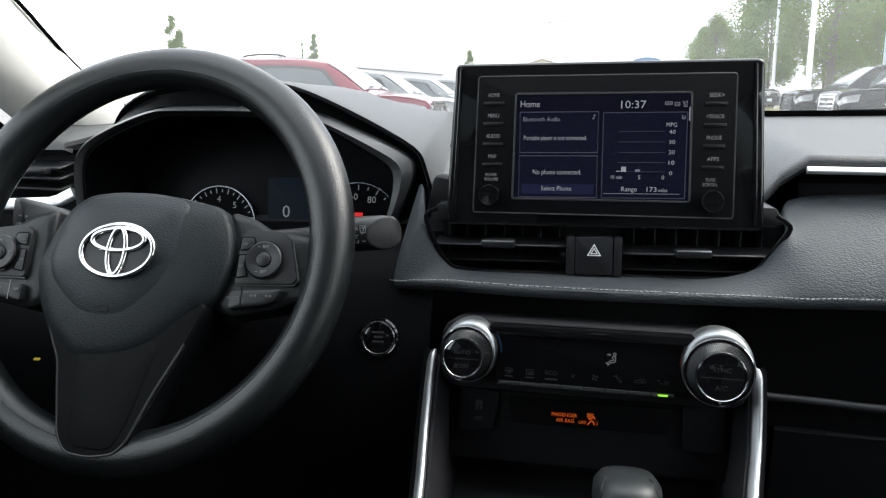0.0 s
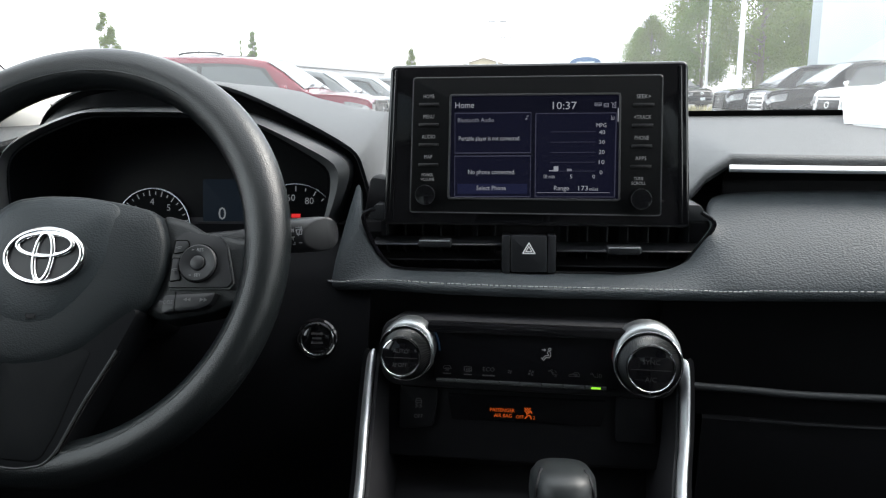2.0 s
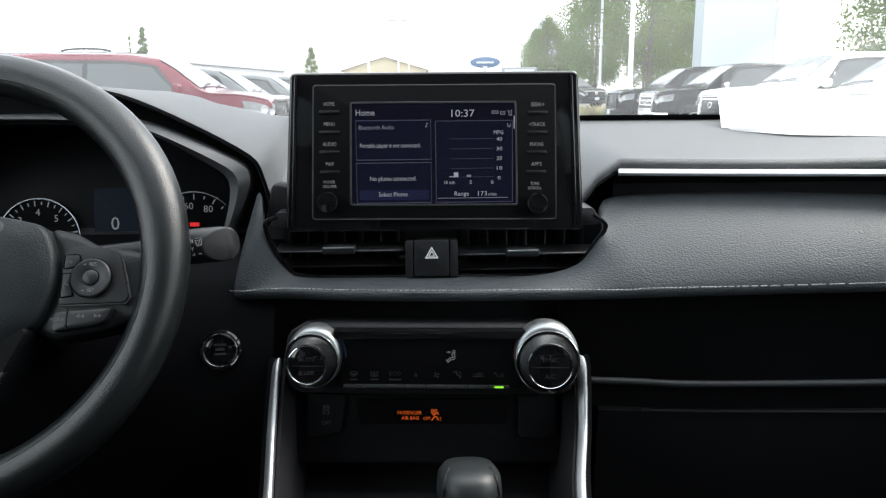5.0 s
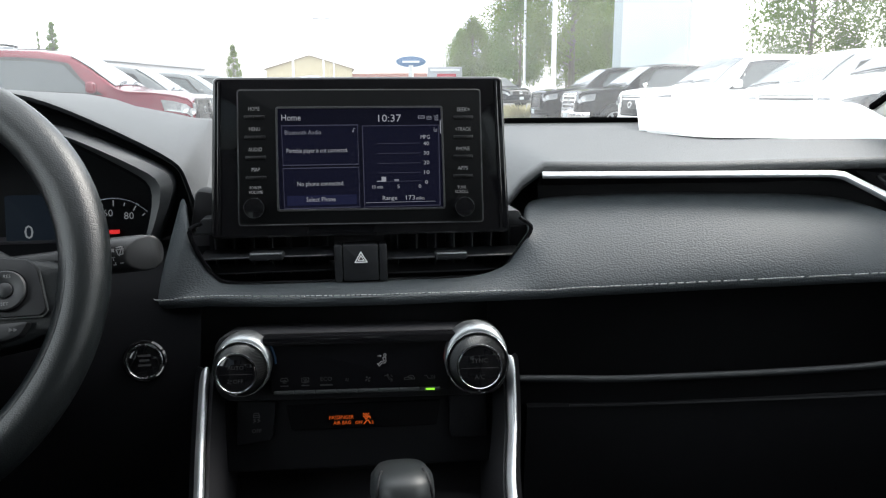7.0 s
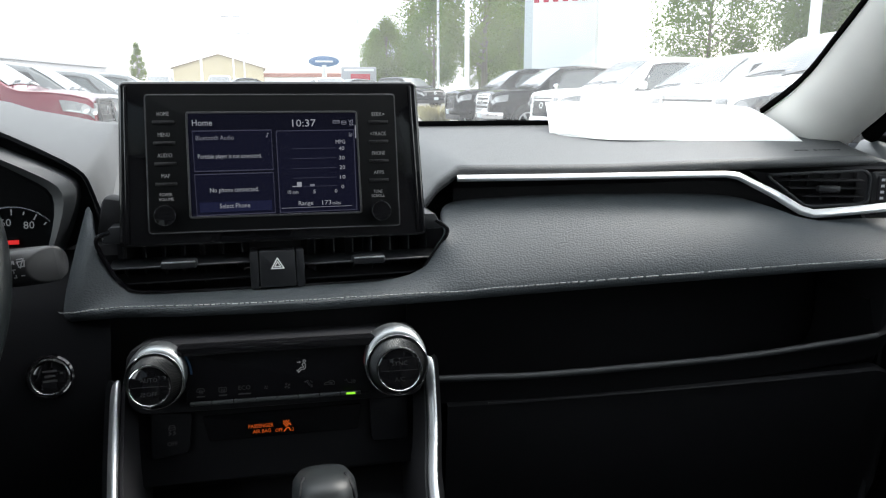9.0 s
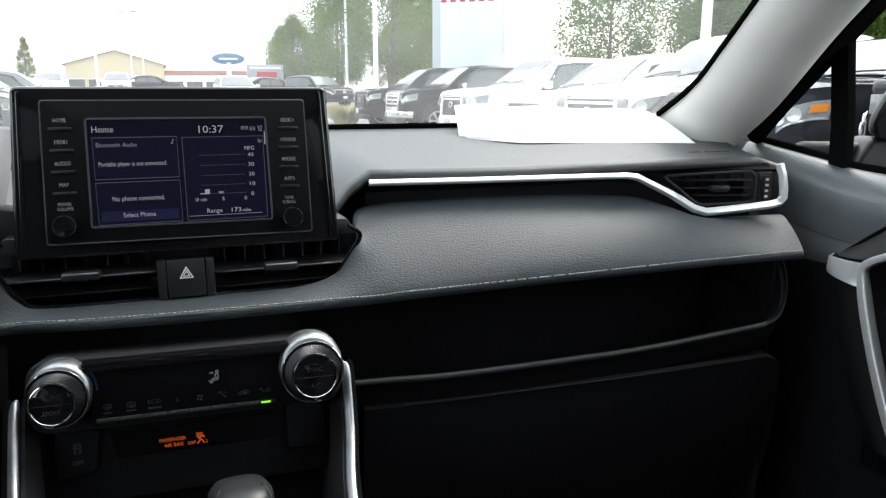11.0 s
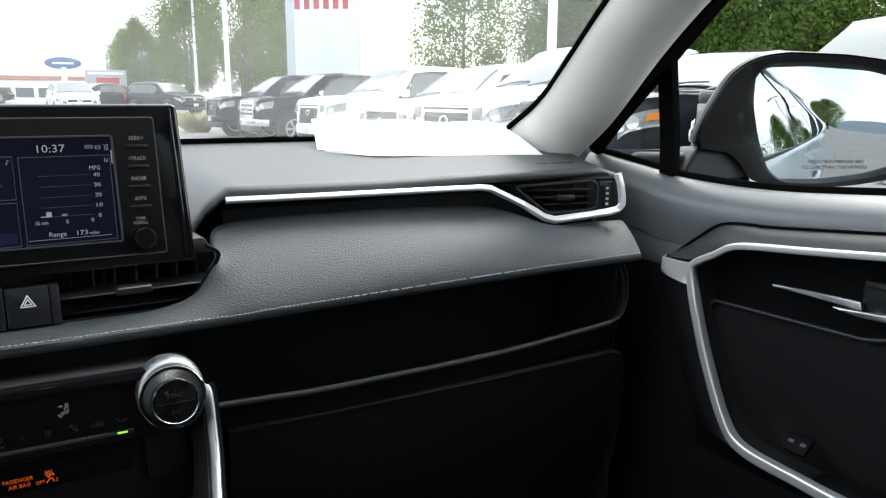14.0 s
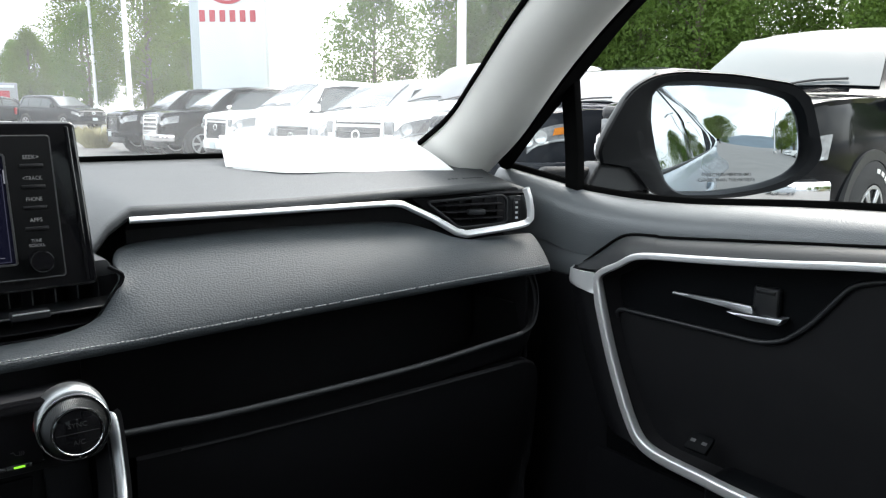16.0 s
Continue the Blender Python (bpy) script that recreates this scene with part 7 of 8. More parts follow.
    gh = zt_ - 0.68 if kind != "sedan" else 0.22
    zg = zt_ - gh / 2
    face = axes((L + 0.012, 0, zg), (0, 1, 0), (-0.10, 0, 1))
    gw = W * 0.56
    gr = part("grille", prism(rounded([(-gw * 0.92, -gh / 2), (gw * 0.92, -gh / 2), (gw, gh / 2), (-gw, gh / 2)], 0.05), 0.10, face, 0.01), M_GRILLE, car)
    for k in range(4):
        part("bar", rbox(gw * 1.86, 0.055 if bars == M_CHROME else 0.022, 0.03, face @ T((0, gh * (-0.36 + 0.24 * k), 0.008)), 0.006, 1), bars, gr)
    fr = bmesh.new()
    for s in (1, -1):
        rbox(0.045, gh, 0.05, face @ T((s * gw * 0.97, 0, 0.012)), 0.012, 1, fr)
        rbox(gw * 1.95, 0.05, 0.05, face @ T((0, s * gh * 0.49, 0.012)), 0.012, 1, fr)
    part("grille_frame", fr, M_GRILLE if lettered else trim, gr, "grille surround")
    part("badge", ring(0.055, 0.075, 0, 0.012, face @ T((0, 0.02, 0.03)), 24, rx=1.3, ry=0.85), M_CHROME, gr, "plain oval badge")
    bump_m = M_CHROME if (kind == "pickup" and trim == M_CHROME) else paint_m
    bz = bump_z or (0.50 if kind != "pickup" else 0.58)
    path = [(L - 0.62, -W * 1.0, bz), (L - 0.30, -W * 0.985, bz), (L - 0.07, -W * 0.86, bz), (L + 0.05, -W * 0.5, bz), (L + 0.075, 0, bz), (L + 0.05, W * 0.5, bz), (L - 0.07, W * 0.86, bz), (L - 0.30, W * 0.985, bz), (L - 0.62, W * 1.0, bz)]
    if kind == "pickup":
        path = [(L - 0.26, -W * 0.99, bz), *path[2:-2], (L - 0.26, W * 0.99, bz)]
    part("front_bumper", sweep(resample(path, 30), rounded(rect(-0.05, -0.09, 0.05, 0.09), 0.035, 3)), bump_m, car)
    part("lower_intake", sweep(resample([(x_ - 0.02, y_ * 0.97, bz - 0.17) for x_, y_, _ in path[1:-1]], 24), rounded(rect(-0.04, -0.08, 0.04, 0.08), 0.02, 2)), M_GRILLE, car)
    lz = zt_ - 0.12
    for s in (1, -1):
        mid = (wrap[1] + wrap[2]) / 2
        p0, p1 = on_side(L - 0.10, mid, s, 0.016, 4), on_side(L - 0.06, mid, s, 0.016, 4)
        m = axes(tuple((p0 + p1) / 2), tuple((p0 - p1) * s), (0, 0, 1))
        lamp = part("headlight", panel(L - wrap[0] + 0.02, L - 0.004, L - wrap[0] - 0.02, L - 0.008, s, wrap[1], wrap[2], 0.014, 0.012, 4, 12), M_LAMPBED, car, "dark-bezelled headlight")
        part("lamp_inner", rbox(0.04, W * 0.17, 0.15, T((L + 0.004, s * W * 0.67, lz)), 0.012, 2), M_LAMPBED, lamp)
        part("reflector", lathe([(0.065, 0.0), (0.065, 0.012), (0.05, 0.012), (0.03, 0.004), (0, 0.004)], m @ T((0.03 * s, 0, -0.004)), 20), M_HEADLAMP, lamp)
        part("reflector", lathe([(0.05, 0.0), (0.05, 0.012), (0.035, 0.012), (0.02, 0.004), (0, 0.004)], m @ T((-0.10 * s, 0, -0.006)), 18), M_HEADLAMP, lamp)
        part("light_strip", panel(L - wrap[0] + 0.06, L - 0.01, L - wrap[0] + 0.06, L - 0.01, s, wrap[1] + 0.04, wrap[1] + 0.14, 0.020, 0.008, 4, 10), M_HEADLAMP, lamp)
        if lamps:
            part("indicator", panel(L - wrap[0] + 0.04, L - wrap[0] + 0.20, L - wrap[0] + 0.02, L - wrap[0] + 0.18, s, wrap[1] + 0.40, wrap[1] + 0.80, 0.022, 0.008, 4, 6), M_ORANGE, lamp, "orange side lamp")
        part("fog_lamp", lathe([(0.065, -0.01), (0.065, 0.012), (0.045, 0.018), (0.03, 0.0), (0.0, 0.005)], axes((L + 0.015, s * W * 0.70, bz - 0.02), (-0.32 * s, 1, 0), (0, 0, 1)), 20), M_HEADLAMP, car)
        mx_, mz_ = last[1] - 0.02, shoulder(last[1]) + 0.10
        mirror = part("door_mirror", rbox(0.13, 0.22, 0.17, T((mx_, s * (W + 0.10), mz_)), 0.05, 3), M_CHROME if bars == M_CHROME else (paint_m if kind != "sedan" else M_SATINBLK), car)
        part("mirror_stalk", rbox(0.07, 0.12, 0.04, T((mx_, s * (W - 0.02), mz_ - 0.06)), 0.01, 1), M_GRILLE, mirror)
        part("tail_lamp", rbox(0.10, 0.14, 0.34, T((0.045, s * W * 0.86, belt * 0.84)), 0.02, 1), M_TAIL, car)
        for ax in d["axles"]:
            r = d["wr"]
            m = T((ax, s * (W - 0.12), r)) @ Matrix.Rotation(radians(-90 * s), 4, "X")
            part("wheel_arch", ring(r * 1.0, r * 1.19, -0.10, 0.137, m, 32), M_GRILLE, car, "black arch lip")
            part("wheel_well", lathe([(r * 1.03, -0.1), (r * 1.03, 0.1275), (0, 0.1275)], m, 24), M_MATTE, car)
            q_ = r * (0.82 if lettered else 1.0)
            wh = part("wheel", lathe([(q_ * 0.62, 0.10), (q_ * 0.66, 0.13), (q_ * 0.70, 0.148), (r * 0.92, 0.150), (r * 0.99, 0.130), (r, 0.08), (r, -0.1)], m, 36), M_TYRE, car, "black tyre")
            rimb = bmesh.new()
            ring(q_ * 0.58, q_ * 0.66, 0.10, 0.148, m, 32, bm=rimb)
            lathe([(q_ * 0.17, 0.10), (q_ * 0.16, 0.150), (q_ * 0.06, 0.156), (0, 0.150)], m, 16, rimb)
            for q in range(6):
                for side in (-0.09, 0.09):
                    rbox(q_ * 0.48, q_ * 0.085, 0.022, m @ Matrix.Rotation(q * math.pi / 3 + side, 4, "Z") @ T((q_ * 0.37, 0, 0.142)), 0.006, 1, rimb)
            part("rim", rimb, M_RIM, wh, "alloy rim")
            if lettered:
                marks = bmesh.new()
                for q in range(16):
                    if q % 8 < 6:
                        ring(r * 0.76, r * 0.84, 0.1495, 0.1530, m, 2, q * 15 + (q // 8) * 60, q * 15 + (q // 8) * 60 + 10, marks)
                part("tyre_marks", marks, M_WHITE, wh, "raised white marks", 0)
        if rails:
            part("roof_rail", sweep(resample([(1.75, s * W * 0.70, H - 0.02), (1.85, s * W * 0.70, H + 0.002), (2.1, s * W * 0.71, H + 0.014), (2.4, s * W * 0.70, H + 0.0), (2.5, s * W * 0.69, H - 0.03)], 12), round_prof(0.018, 6)), M_SATINBLK, car)
    part("plate", rbox(0.02, 0.30, 0.14, T((L + 0.13, 0, bz)), 0.004, 1), M_SIGNGREY, car)
    if kind == "pickup":
        part("bed_cover", rbox(1.62, W * 1.62, 0.03, T((0.90, 0, 1.35)), 0.008, 1), M_GRILLE, car, "dark load bed cover")
    return car


AISLE = "parked vehicles facing the aisle"
rowA = [
    ("pickup", M_BLACKP, "pickup_truck", "black full-size pickup with large tyres and chrome trim", M_CHROME, 5.41, 3.50, False, M_SATINBLK),
    ("offroad", M_GREYP, "dark_suv", "dark grey off-road estate with an orange side lamp", M_GRILLE, 5.08, 5.76, True, M_SATINBLK),
    ("pickup", M_WHITE, "white_pickup", "white full-size pickup with clear headlights", M_WHITE, 5.10, 8.02, False, M_GRILLE),
    ("estate", M_SILVERP, "silver_suv", "pale silver estate with a dark grille", M_SILVERP, 5.3, 10.2, False, M_SATINBLK),
    ("pickup", M_WHITE, "white_truck", "large white crew-cab pickup with tinted windows", M_WHITE, 6.0, 14.9, False, M_SATINBLK),
    ("pickup", M_BLACKP, "chrome_grille_pickup", "black pickup with a chrome grille and bumper", M_CHROME, 6.35, 20.3, False, M_CHROME),
    ("pickup", M_BLACKP, "plain_black_pickup", "black pickup with a body-coloured grille", M_BLACKP, 6.25, 23.5, False, M_SATINBLK),
]
EXTRA = {"pickup_truck": dict(wrap=(0.33, -0.75, 0.25), bump_z=0.61, lettered=True), "dark_suv": dict(wrap=(0.42, 0.15, 1.15), bump_z=0.70)}
SIZE = {"pickup_truck": 1.09, "white_pickup": 1.03}
for kind, pm, nm, lb, tr, x, y, ol, br in rowA:
    v = vehicle(kind, pm, nm, lb, "pickup truck" if kind == "pickup" else "car", tr, AISLE, ol, False, br, **EXTRA.get(nm, {}))
    v.matrix_basis = pose(x, y, rise(y) + 0.004, 0, 0, 180) @ Matrix.Scale(SIZE.get(nm, 1.0), 4) @ T((-SHAPES[kind]["L"], 0, 0))

ACROSS = "parked cars across the aisle"
red = vehicle("estate", M_REDP, "red_suv", "dark red estate car with black roof rails", "car", M_GRILLE, ACROSS, False, True)
red.matrix_basis = pose(-2.42, 13.3, 0.004) @ Matrix.Scale(1.06, 4) @ T((-4.95, 0, 0))
ws_ = vehicle("suv", M_WHITE, "pale_suv", "white estate car with dark windows", "car", M_WHITE, ACROSS)
ws_.matrix_basis = pose(-2.4, 19.3, 0.004) @ T((-4.65, 0, 0))
big = vehicle("estate", M_MIDGREY, "tall_grey_suv", "tall grey estate car with dark windows", "car", M_GRILLE, ACROSS)
big.matrix_basis = pose(-2.35, 16.3, 0.004) @ T((-4.95, 0, 0))
for x, y in ((-2.5, 22.3), (-2.5, 28.5)):
    copy_thing(big, pose(x, y, rise(y) + 0.004) @ T((-4.95, 0, 0)))
copy_thing(ws_, pose(-2.5, 25.4, rise(25.4) + 0.004) @ T((-4.65, 0, 0)))
sd = vehicle("sedan", M_SILVERP, "silver_saloon", "silver saloon car with dark windows", "car", M_GRILLE, ACROSS)
sd.matrix_basis = pose(-2.5, 31.6, rise(31.6) + 0.004) @ T((-4.7, 0, 0))
for x, y in ((-2.5, 34.6), (-2.5, 37.7)):
    copy_thing(sd, pose(x, y, rise(y) + 0.004) @ T((-4.7, 0, 0)))
END = "cars at the end of the aisle"
far_dark = vehicle("suv", M_GREYP, "grey_suv", "dark grey estate car at the end of the aisle", "car", M_GRILLE, END)
far_dark.matrix_basis = pose(9.6, 39.6, rise(40) + 0.004, 0, 0, -64) @ T((-4.65, 0, 0))
far_low = vehicle("sedan", M_GREYP, "grey_saloon", "dark grey saloon car at the end of the aisle", "car", M_GRILLE, END)
far_low.matrix_basis = pose(8.6, 46.0, rise(46) + 0.004, 0, 0, 20) @ T((-4.7, 0, 0))
copy_thing(far_low, pose(2.0, 58, rise(58) + 0.004, 0, 0, 15) @ T((-4.7, 0, 0)))
for x, y, h in ((4.0, 37.5, -88), (-6.2, 52, -90), (-2.3, 54, -90), (-11.5, 48, -80)):
    copy_thing(ws_, pose(x, y, rise(y) + 0.004, 0, 0, h) @ T((-4.65, 0, 0)))
# behind: cars far down the aisle
for x, y, h in ((6.2, -30, 180), (6.2, -33, 180), (5.6, -40, 180), (-4, -45, 0), (-4, -48, 0)):
    copy_thing(ws_, pose(x, y, 0.004, 0, 0, h) @ T((-4.65, 0, 0)))


# ---- trees ----
def tree_meshes(seed, height, spread, leaves, size, conic=0.0, lumps=16):
    rng = random.Random(seed)
    trunk = bmesh.new()
    base = height * 0.16
    sweep(resample([(0, 0, -0.1), (0.03, 0, height * 0.25), (-0.05, 0.05, height * 0.55), (0.05, -0.05, height * 0.92)], 14), round_prof(1.0, 8), up=(0, 1, 0.01), bm=trunk, scale=[0.022 * height * (1 - 0.92 * i / 13) for i in range(14)])
    lobes = []
    for i in range(lumps):
        u = (i + 0.5) / lumps
        z = base + (height - base) * u
        r = spread * (math.sin(math.pi * min(1, u * 0.85 + 0.16)) * (1 - conic) + (1 - u) * conic)
        a = i * 2.4 + rng.random()
        c = Vector((math.cos(a) * r * 0.62, math.sin(a) * r * 0.62, z + rng.uniform(-0.3, 0.3)))
        lobes.append((c, max(0.25 * spread, r * rng.uniform(0.30, 0.52))))
        sweep(resample([(0, 0, z * 0.72), (c.x * 0.5, c.y * 0.5, z * 0.86), tuple(c)], 6), round_prof(1.0, 5), up=(0.1, 0.2, 1), bm=trunk, scale=[0.0045 * height * (1 - 0.8 * k / 5) for k in range(6)])
    verts, faces = [], []
    for i in range(leaves):
        c, r = lobes[rng.randrange(len(lobes))]
        v = Vector((rng.gauss(0, 1), rng.gauss(0, 1), rng.gauss(0, 1))).normalized() * r * rng.random() ** 0.45
        p = c + Vector((v.x, v.y, v.z * 1.15))
        n = (v.normalized() + Vector((rng.uniform(-1, 1), rng.uniform(-1, 1), rng.uniform(-0.6, 1)))).normalized()
        t = n.orthogonal().normalized()
        t.rotate(Matrix.Rotation(rng.random() * 6.28, 3, n))
        b = n.cross(t)
        s = size * rng.uniform(0.6, 1.3)
        k = len(verts)
        verts += [p - t * s, p + b * s * 0.45 + n * s * 0.15, p + t * s, p - b * s * 0.45 + n * s * 0.1]
        faces.append((k, k + 1, k + 2, k + 3))
    me = bpy.data.meshes.new("crown")
    me.from_pydata(verts, [], faces)
    return trunk, me


def tree(seed, height, spread, leaves, size, leaf, conic=0.0, label="leafy green deciduous tree by the road", group="trees along the road", lumps=26):
    trunk, me = tree_meshes(seed, height, spread, leaves, size, conic, lumps)
    t = thing("tree", label, "tree", group)
    part("trunk", trunk, M_BARK, t, "grey bark trunk and limbs")
    me.materials.append(leaf)
    c = new("crown", me)
    c.parent = t
    c["label"] = "loose green foliage"
    return t


ta = tree(1, 10.5, 3.7, 12500, 0.128, M_LEAF2)
tb = tree(2, 9.0, 3.6, 12500, 0.122, M_LEAF)
tc = tree(3, 12.0, 3.8, 13500, 0.128, M_LEAF2, 0.2)
tn = tree(4, 10.5, 3.0, 34000, 0.080, M_LEAF, 0.1)
tn.matrix_basis = pose(22.5, 16.5, 0)
spots = [(11.6, 66), (14.0, 58), (16.0, 51), (17.2, 47), (13.6, 75), (16.0, 68), (18.4, 60), (20.2, 55), (21, 63), (17, 80), (14.5, 90),
         (21, 24), (23.5, 19.5), (20, 30), (25, 27), (22, 14), (26, 10.5), (22.5, 7.0), (25, 3.0), (27, 15), (24, -2), (29, 6), (28, -6), (21.5, 21.5)]
rng = random.Random(5)
for i, (x, y) in enumerate(spots):
    src = (ta, tb, tc)[i % 3]
    m = pose(x, y, rise(y), 0, 0, rng.uniform(0, 360)) @ Matrix.Scale(0.62 if i == 0 else (1.0, 0.82, 1.06, 0.74, 0.92)[i % 5] if i < 11 else 1.0, 4)
    if i < 3:
        src.matrix_basis = m
    else:
        copy_thing(tn if x > 20.5 and y < 35 else src, m)
for x, y in ((10.8, -27), (12, -34), (9.5, -46), (11, -60), (9, -75), (-12, -70), (-10, -85), (13.5, -95), (-9, -60), (-4.2, -95), (-6.5, -104), (31, 18), (33, 11), (31.5, 4), (34, -2), (30, 25), (35, 22), (32, -12), (26, 20)):
    copy_thing((ta, tb, tc)[int(abs(y)) % 3], pose(x, y, rise(y), 0, 0, rng.uniform(0, 360)))
thin = tree(7, 6.6, 0.85, 7000, 0.07, M_LEAF, 0.45, "slim upright dark green conifer", "slim trees", 44)
thin.matrix_basis = pose(-24.7, 69.5, rise(69))
narrow = tree(8, 5.6, 0.32, 3000, 0.06, M_LEAF, 0.8, "very slim dark green conifer", "slim trees", 40)
narrow.matrix_basis = pose(-25.8, 69.3, rise(69))
bushy = tree(9, 7.4, 1.25, 2600, 0.10, M_LEAF2, 0.25, "small leafy tree behind parked cars", "small trees", 12)
bushy.matrix_basis = pose(-32.8, 58, rise(58))
low = tree(10, 5.8, 1.2, 6000, 0.08, M_LEAF2, 0.2, "small round green tree", "small trees", 30)
low.matrix_basis = pose(-12.8, 93, rise(93))
copy_thing(low, pose(-31.4, 56.5, rise(56), 0, 0, 200))


# ---- lamp posts, signs, buildings ----
def lamp_post(height, r, label="tall pale metal car park lamp post"):
    p = thing("lamp_post", label, "lamp post", "car park lamps")
    part("pole", lathe([(r * 1.1, 0.6), (r, 0.62), (r * 0.8, height)], None, 14), M_POLE, p)
    part("footing", lathe([(0.28, 0), (0.28, 0.62), (0.24, 0.68), (0, 0.68)], None, 16), M_CONCRETE, p, "concrete footing")
    for s in (1, -1):
        part("lamp_head", rbox(0.75, 0.34, 0.10, T((s * 0.62, 0, height - 0.05)), 0.03, 2), M_GREYWALL, p, "flat grey lamp head")
    part("cross_arm", rbox(0.8, 0.07, 0.07, T((0, 0, height - 0.05)), 0.01, 1), M_POLE, p)
    return p


lp = lamp_post(8.2, 0.10)
lp.matrix_basis = pose(8.04, 27.88, 0)
for x, y in ((9.6, 11.3), (8.77, 63.5), (15.1, 78.0), (12.7, 51.3), (13.2, 4.6), (-23.5, 54.4), (-3.8, 61), (-1.9, 83), (-1.0, 106), (7.7, -16), (7.4, -24), (6.4, -38), (5.6, -52), (-6, -40), (-6, -70)):
    copy_thing(lp, pose(x, y, rise(y)))

pylon = thing("pylon_sign", "tall white and grey pylon sign with red marks", "sign", m=pose(11.0, 25.9, 0, 0, 0, -39))
part("grey_face", prism(rounded(rect(-1.36, 0.3, 0.35, 9.5), 0.03), 0.7, axes((0, 0, 0), (1, 0, 0), (0, 0, 1)), 0.02), M_SIGNGREY, pylon)
part("white_face", prism(rounded(rect(-1.0, 0.3, 1.36, 9.6), 0.03), 0.5, axes((0, -0.12, 0), (1, 0, 0), (0, 0, 1)), 0.02), M_SIGNWHITE, pylon)
bm = bmesh.new()
for i in range(6):
    rbox(0.20, 0.02, 0.40, T((-0.86 + 0.36 * i, -0.135, 4.62)), 0.0, 1, bm)
part("red_marks", bm, M_SIGNRED, pylon, "row of red blocks", 0)
part("red_oval", ring(0.42, 0.56, 0, 0.02, axes((0.05, -0.13, 5.5), (1, 0, 0), (0, 0, 1)), 40, rx=1.25, ry=0.85), M_SIGNRED, pylon, "red oval mark")
oval_sign = thing("oval_sign", "blue oval sign on a pale pole", "sign", m=pose(8.9, 96.2, 0.0))
part("face", lathe([(1.0, -0.2), (1.0, 0.0), (0.93, 0.03), (0, 0.03)], axes((0, 0, 5.05), (1, 0, 0), (0, 0, 1)) @ Matrix.Diagonal((2.05, 0.72, 1, 1)), 40), M_SIGNBLUE, oval_sign, "plain blue oval")
part("border", ring(0.93, 1.0, 0, 0.06, axes((0, 0, 5.05), (1, 0, 0), (0, 0, 1)) @ Matrix.Diagonal((2.05, 0.72, 1, 1)), 40), M_SIGNWHITE, oval_sign, "white edge")
part("white_mark", rbox(2.2, 0.03, 0.22, T((0, -0.06, 5.05)), 0.01, 1), M_SIGNWHITE, oval_sign)
part("pole", lathe([(0.35, 0), (0.30, 4.6)], None, 16), M_POLE, oval_sign)


def building(name, label, w, d, h, wall, roof, m, gable=0.0, bays=8):
    b = thing(name, label, "building", m=m)
    out = [(-w / 2, 0), (w / 2, 0), (w / 2, h), (0, h + gable), (-w / 2, h)] if gable else rect(-w / 2, 0, w / 2, h)
    part("wall", prism(out, d, axes((0, 0, 0), (1, 0, 0), (0, 0, 1))), wall, b, "", 0)
    if gable:
        for s in (1, -1):
            part("roof", thick(grid([[(0, -0.3, h + gable + 0.1), (0, d + 0.3, h + gable + 0.1)], [(s * (w / 2 + 0.4), -0.3, h - 0.05), (s * (w / 2 + 0.4), d + 0.3, h - 0.05)]]), 0.15), roof, b, "", 0)
    else:
        part("parapet", rbox(w + 0.3, 0.5, 0.7, T((0, 0, h - 0.2)), 0.05, 1), roof, b)
    for i in range(bays):
        x = -w / 2 + w * (i + 0.5) / bays
        wn_ = part("window", rbox(w / bays * 0.8, 0.10, h * 0.42, T((x, -0.02, h * 0.32))), M_CARGLASS, b, "", 0)
        part("window_frame", rbox(w / bays * 0.86, 0.06, 0.12, T((x, -0.05, h * 0.54))), M_SIGNWHITE, wn_, "", 0)
    return b


building("tan_building", "tan gabled building with a brown roof", 13.5, 16, 4.6, M_TAN, M_ROOF, pose(-5.0, 122, 0.4), 2.0, 5)
building("grey_building", "long pale grey flat-roofed building with dark windows", 56, 18, 4.9, M_GREYWALL, M_GREYWALL, pose(-27.5, 106, 0.86, 0, 0, 81.5), 0, 14)
building("red_building", "low red and white shop building", 22, 12, 3.6, M_WHITEWALL, M_REDWALL, pose(13, 135, 0.8), 0, 7)
board = thing("message_board", "grey roadside message board with a red panel", "sign", m=pose(8.0, 58.0, rise(58)))
part("cabinet", rbox(2.7, 0.5, 1.35, T((0, 0, 1.65)), 0.05, 2), M_GREYWALL, board)
part("red_panel", rbox(1.5, 0.03, 0.5, T((0.1, -0.26, 1.55)), 0.01, 1), M_SIGNRED, board, "red display panel")
part("header", rbox(2.3, 0.04, 0.16, T((0, -0.262, 2.08)), 0.01, 1), M_SIGNWHITE, board, "plain white strip")
for sx in (-0.9, 0.9):
    part("post", rbox(0.16, 0.16, 1.0, T((sx, 0, 0.5)), 0.02, 1), M_POLE, board)


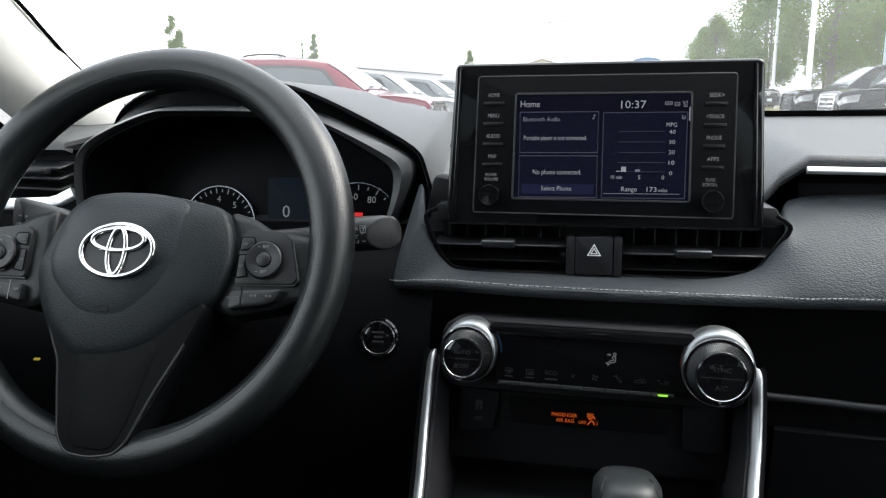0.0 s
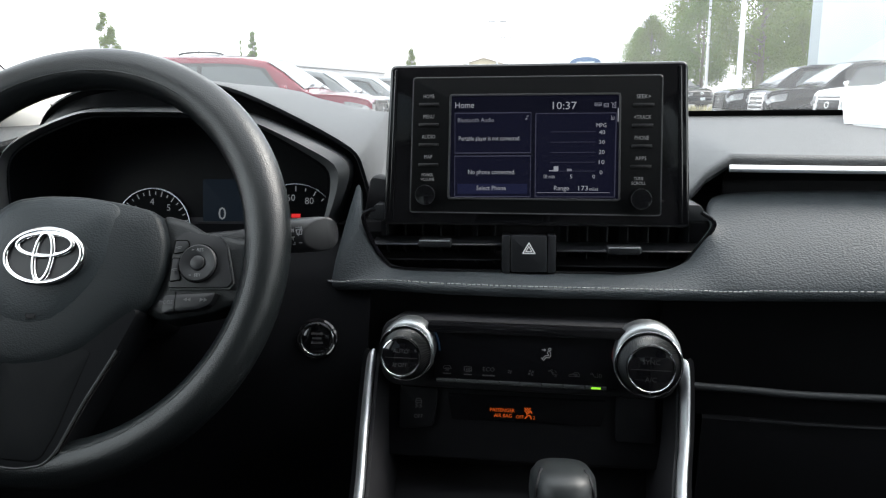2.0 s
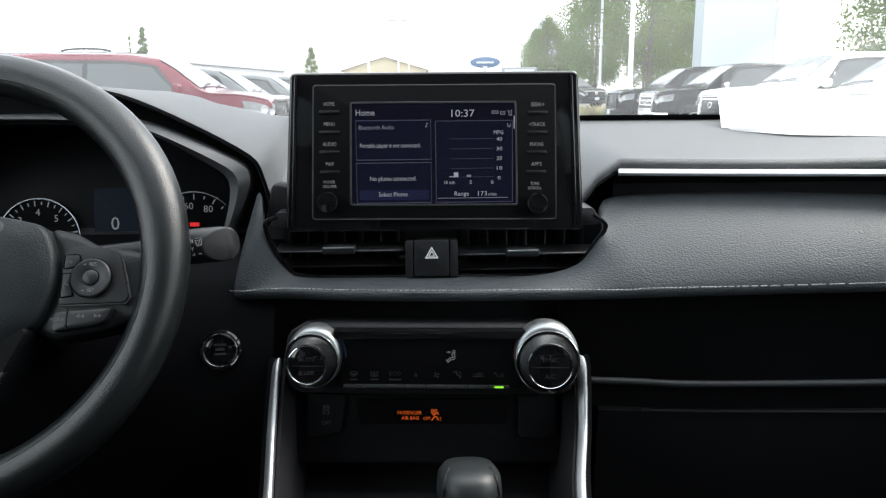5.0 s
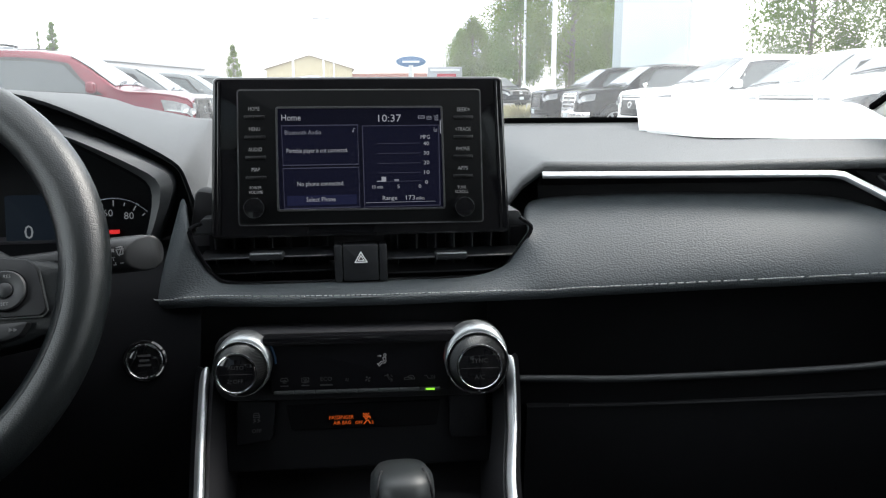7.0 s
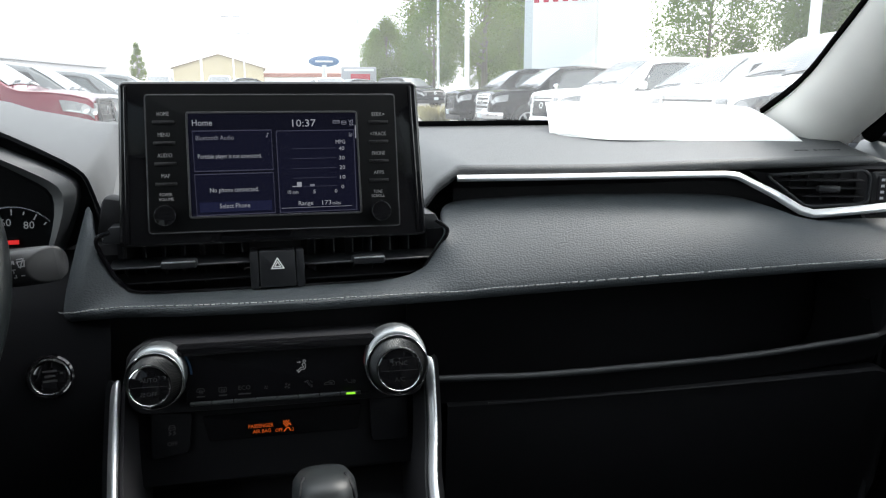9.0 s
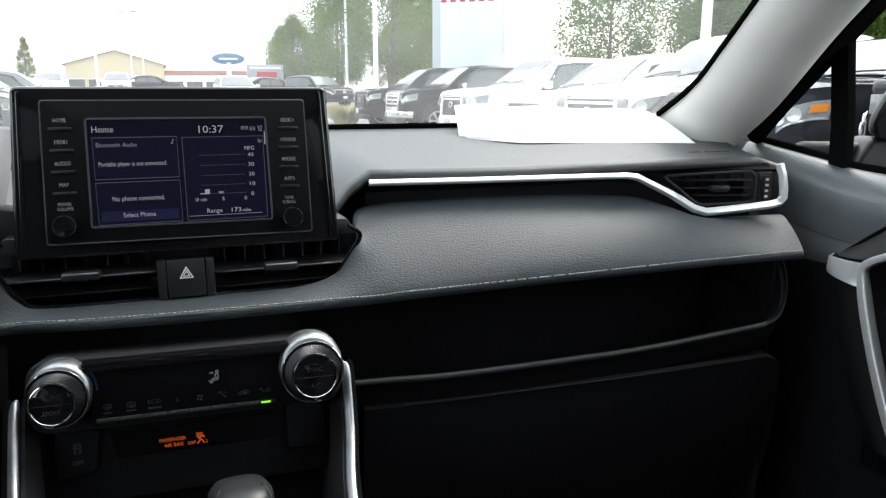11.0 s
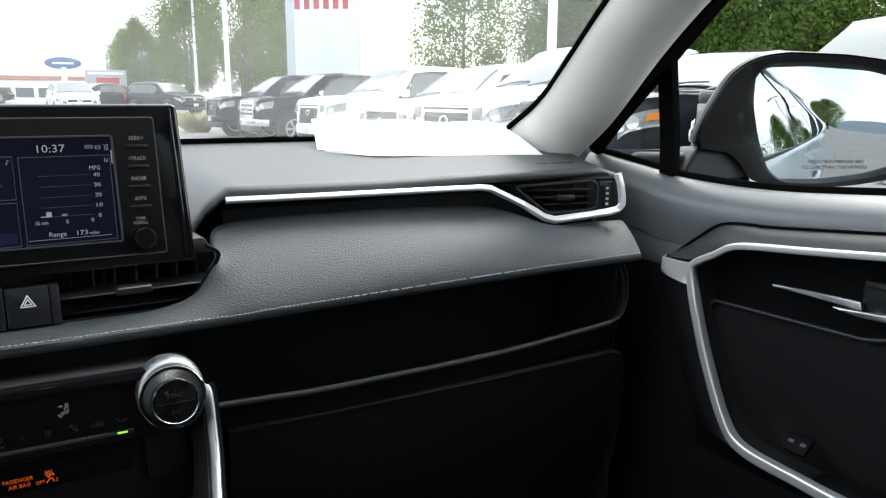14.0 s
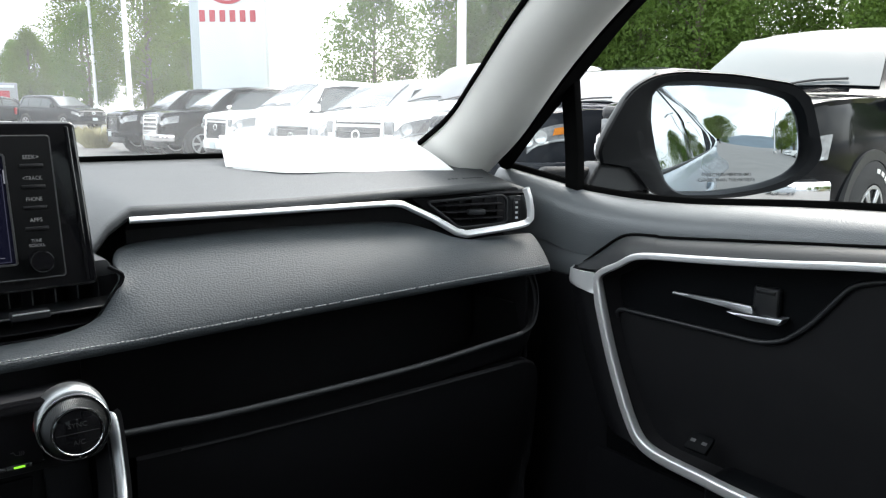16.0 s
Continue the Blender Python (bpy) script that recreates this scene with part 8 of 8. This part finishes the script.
# planted strips, bushes, hills
def strip(x0, y0, x1, y1):
    return thick(grid([[(x, y0 + (y1 - y0) * k / 24, 0.13 + rise(y0 + (y1 - y0) * k / 24)) for x in (x0, (x0 + x1) / 2, x1)] for k in range(25)]), 0.15)


tagged(link_mesh("verge", strip(10.8, 45, 24, 110), M_GRASS), "dry grass verge behind a kerb", "verge", kind="structure")
tagged(link_mesh("verge", strip(14.5, -90, 32, 31), M_GRASS), "dry grass verge behind a kerb", "verge", kind="structure")


def tuft(seed, r, h, n):
    rng = random.Random(seed)
    verts, faces = [], []
    for i in range(n):
        a, q = rng.random() * 6.28, r * rng.random() ** 0.6
        p = Vector((math.cos(a) * q, math.sin(a) * q, 0))
        lean = Vector((math.cos(a), math.sin(a), 0)) * rng.uniform(0.1, 0.6) * h
        s = rng.uniform(0.5, 1.0) * h
        w = Vector((-math.sin(a), math.cos(a), 0)) * 0.018
        k = len(verts)
        verts += [p - w, p + w, p + lean * 0.5 + Vector((0, 0, s * 0.7)) + w * 0.6, p + lean + Vector((0, 0, s))]
        faces.append((k, k + 1, k + 2, k + 3))
    me = bpy.data.meshes.new("blades")
    me.from_pydata(verts, [], faces)
    me.materials.append(M_STRAW)
    return me


for x, y, s in ((6.5, 26.7, 0.95), (10.8, -20, 1.5)):
    tagged(new("grass_bush", tuft(int(x * 100), 0.42 * s, 0.8 * s, 700)), "pale dry ornamental grass clump", "grass", kind="stuff").matrix_basis = pose(x, y, rise(y))


def hills():
    rows = []
    rng = random.Random(3)
    for i in range(73):
        a = radians(180 + 140 * (i / 72 - 0.5) * 2 * 0.75)
        h = 8 + 26 * math.exp(-((i - 34) / 12) ** 2) + 25 * math.exp(-((i - 52) / 8) ** 2) + rng.uniform(-4, 4)
        d = Vector((math.sin(a), math.cos(a), 0))
        rows.append([d * 1000 + Vector((0, 0, -2)), d * 1120 + Vector((0, 0, h * 0.55)), d * 1250 + Vector((0, 0, h)), d * 1400 + Vector((0, 0, -2))])
    return grid(rows)


tagged(link_mesh("backdrop", hills(), M_HILL), "distant blue-green wooded hills", "hills", kind="structure")
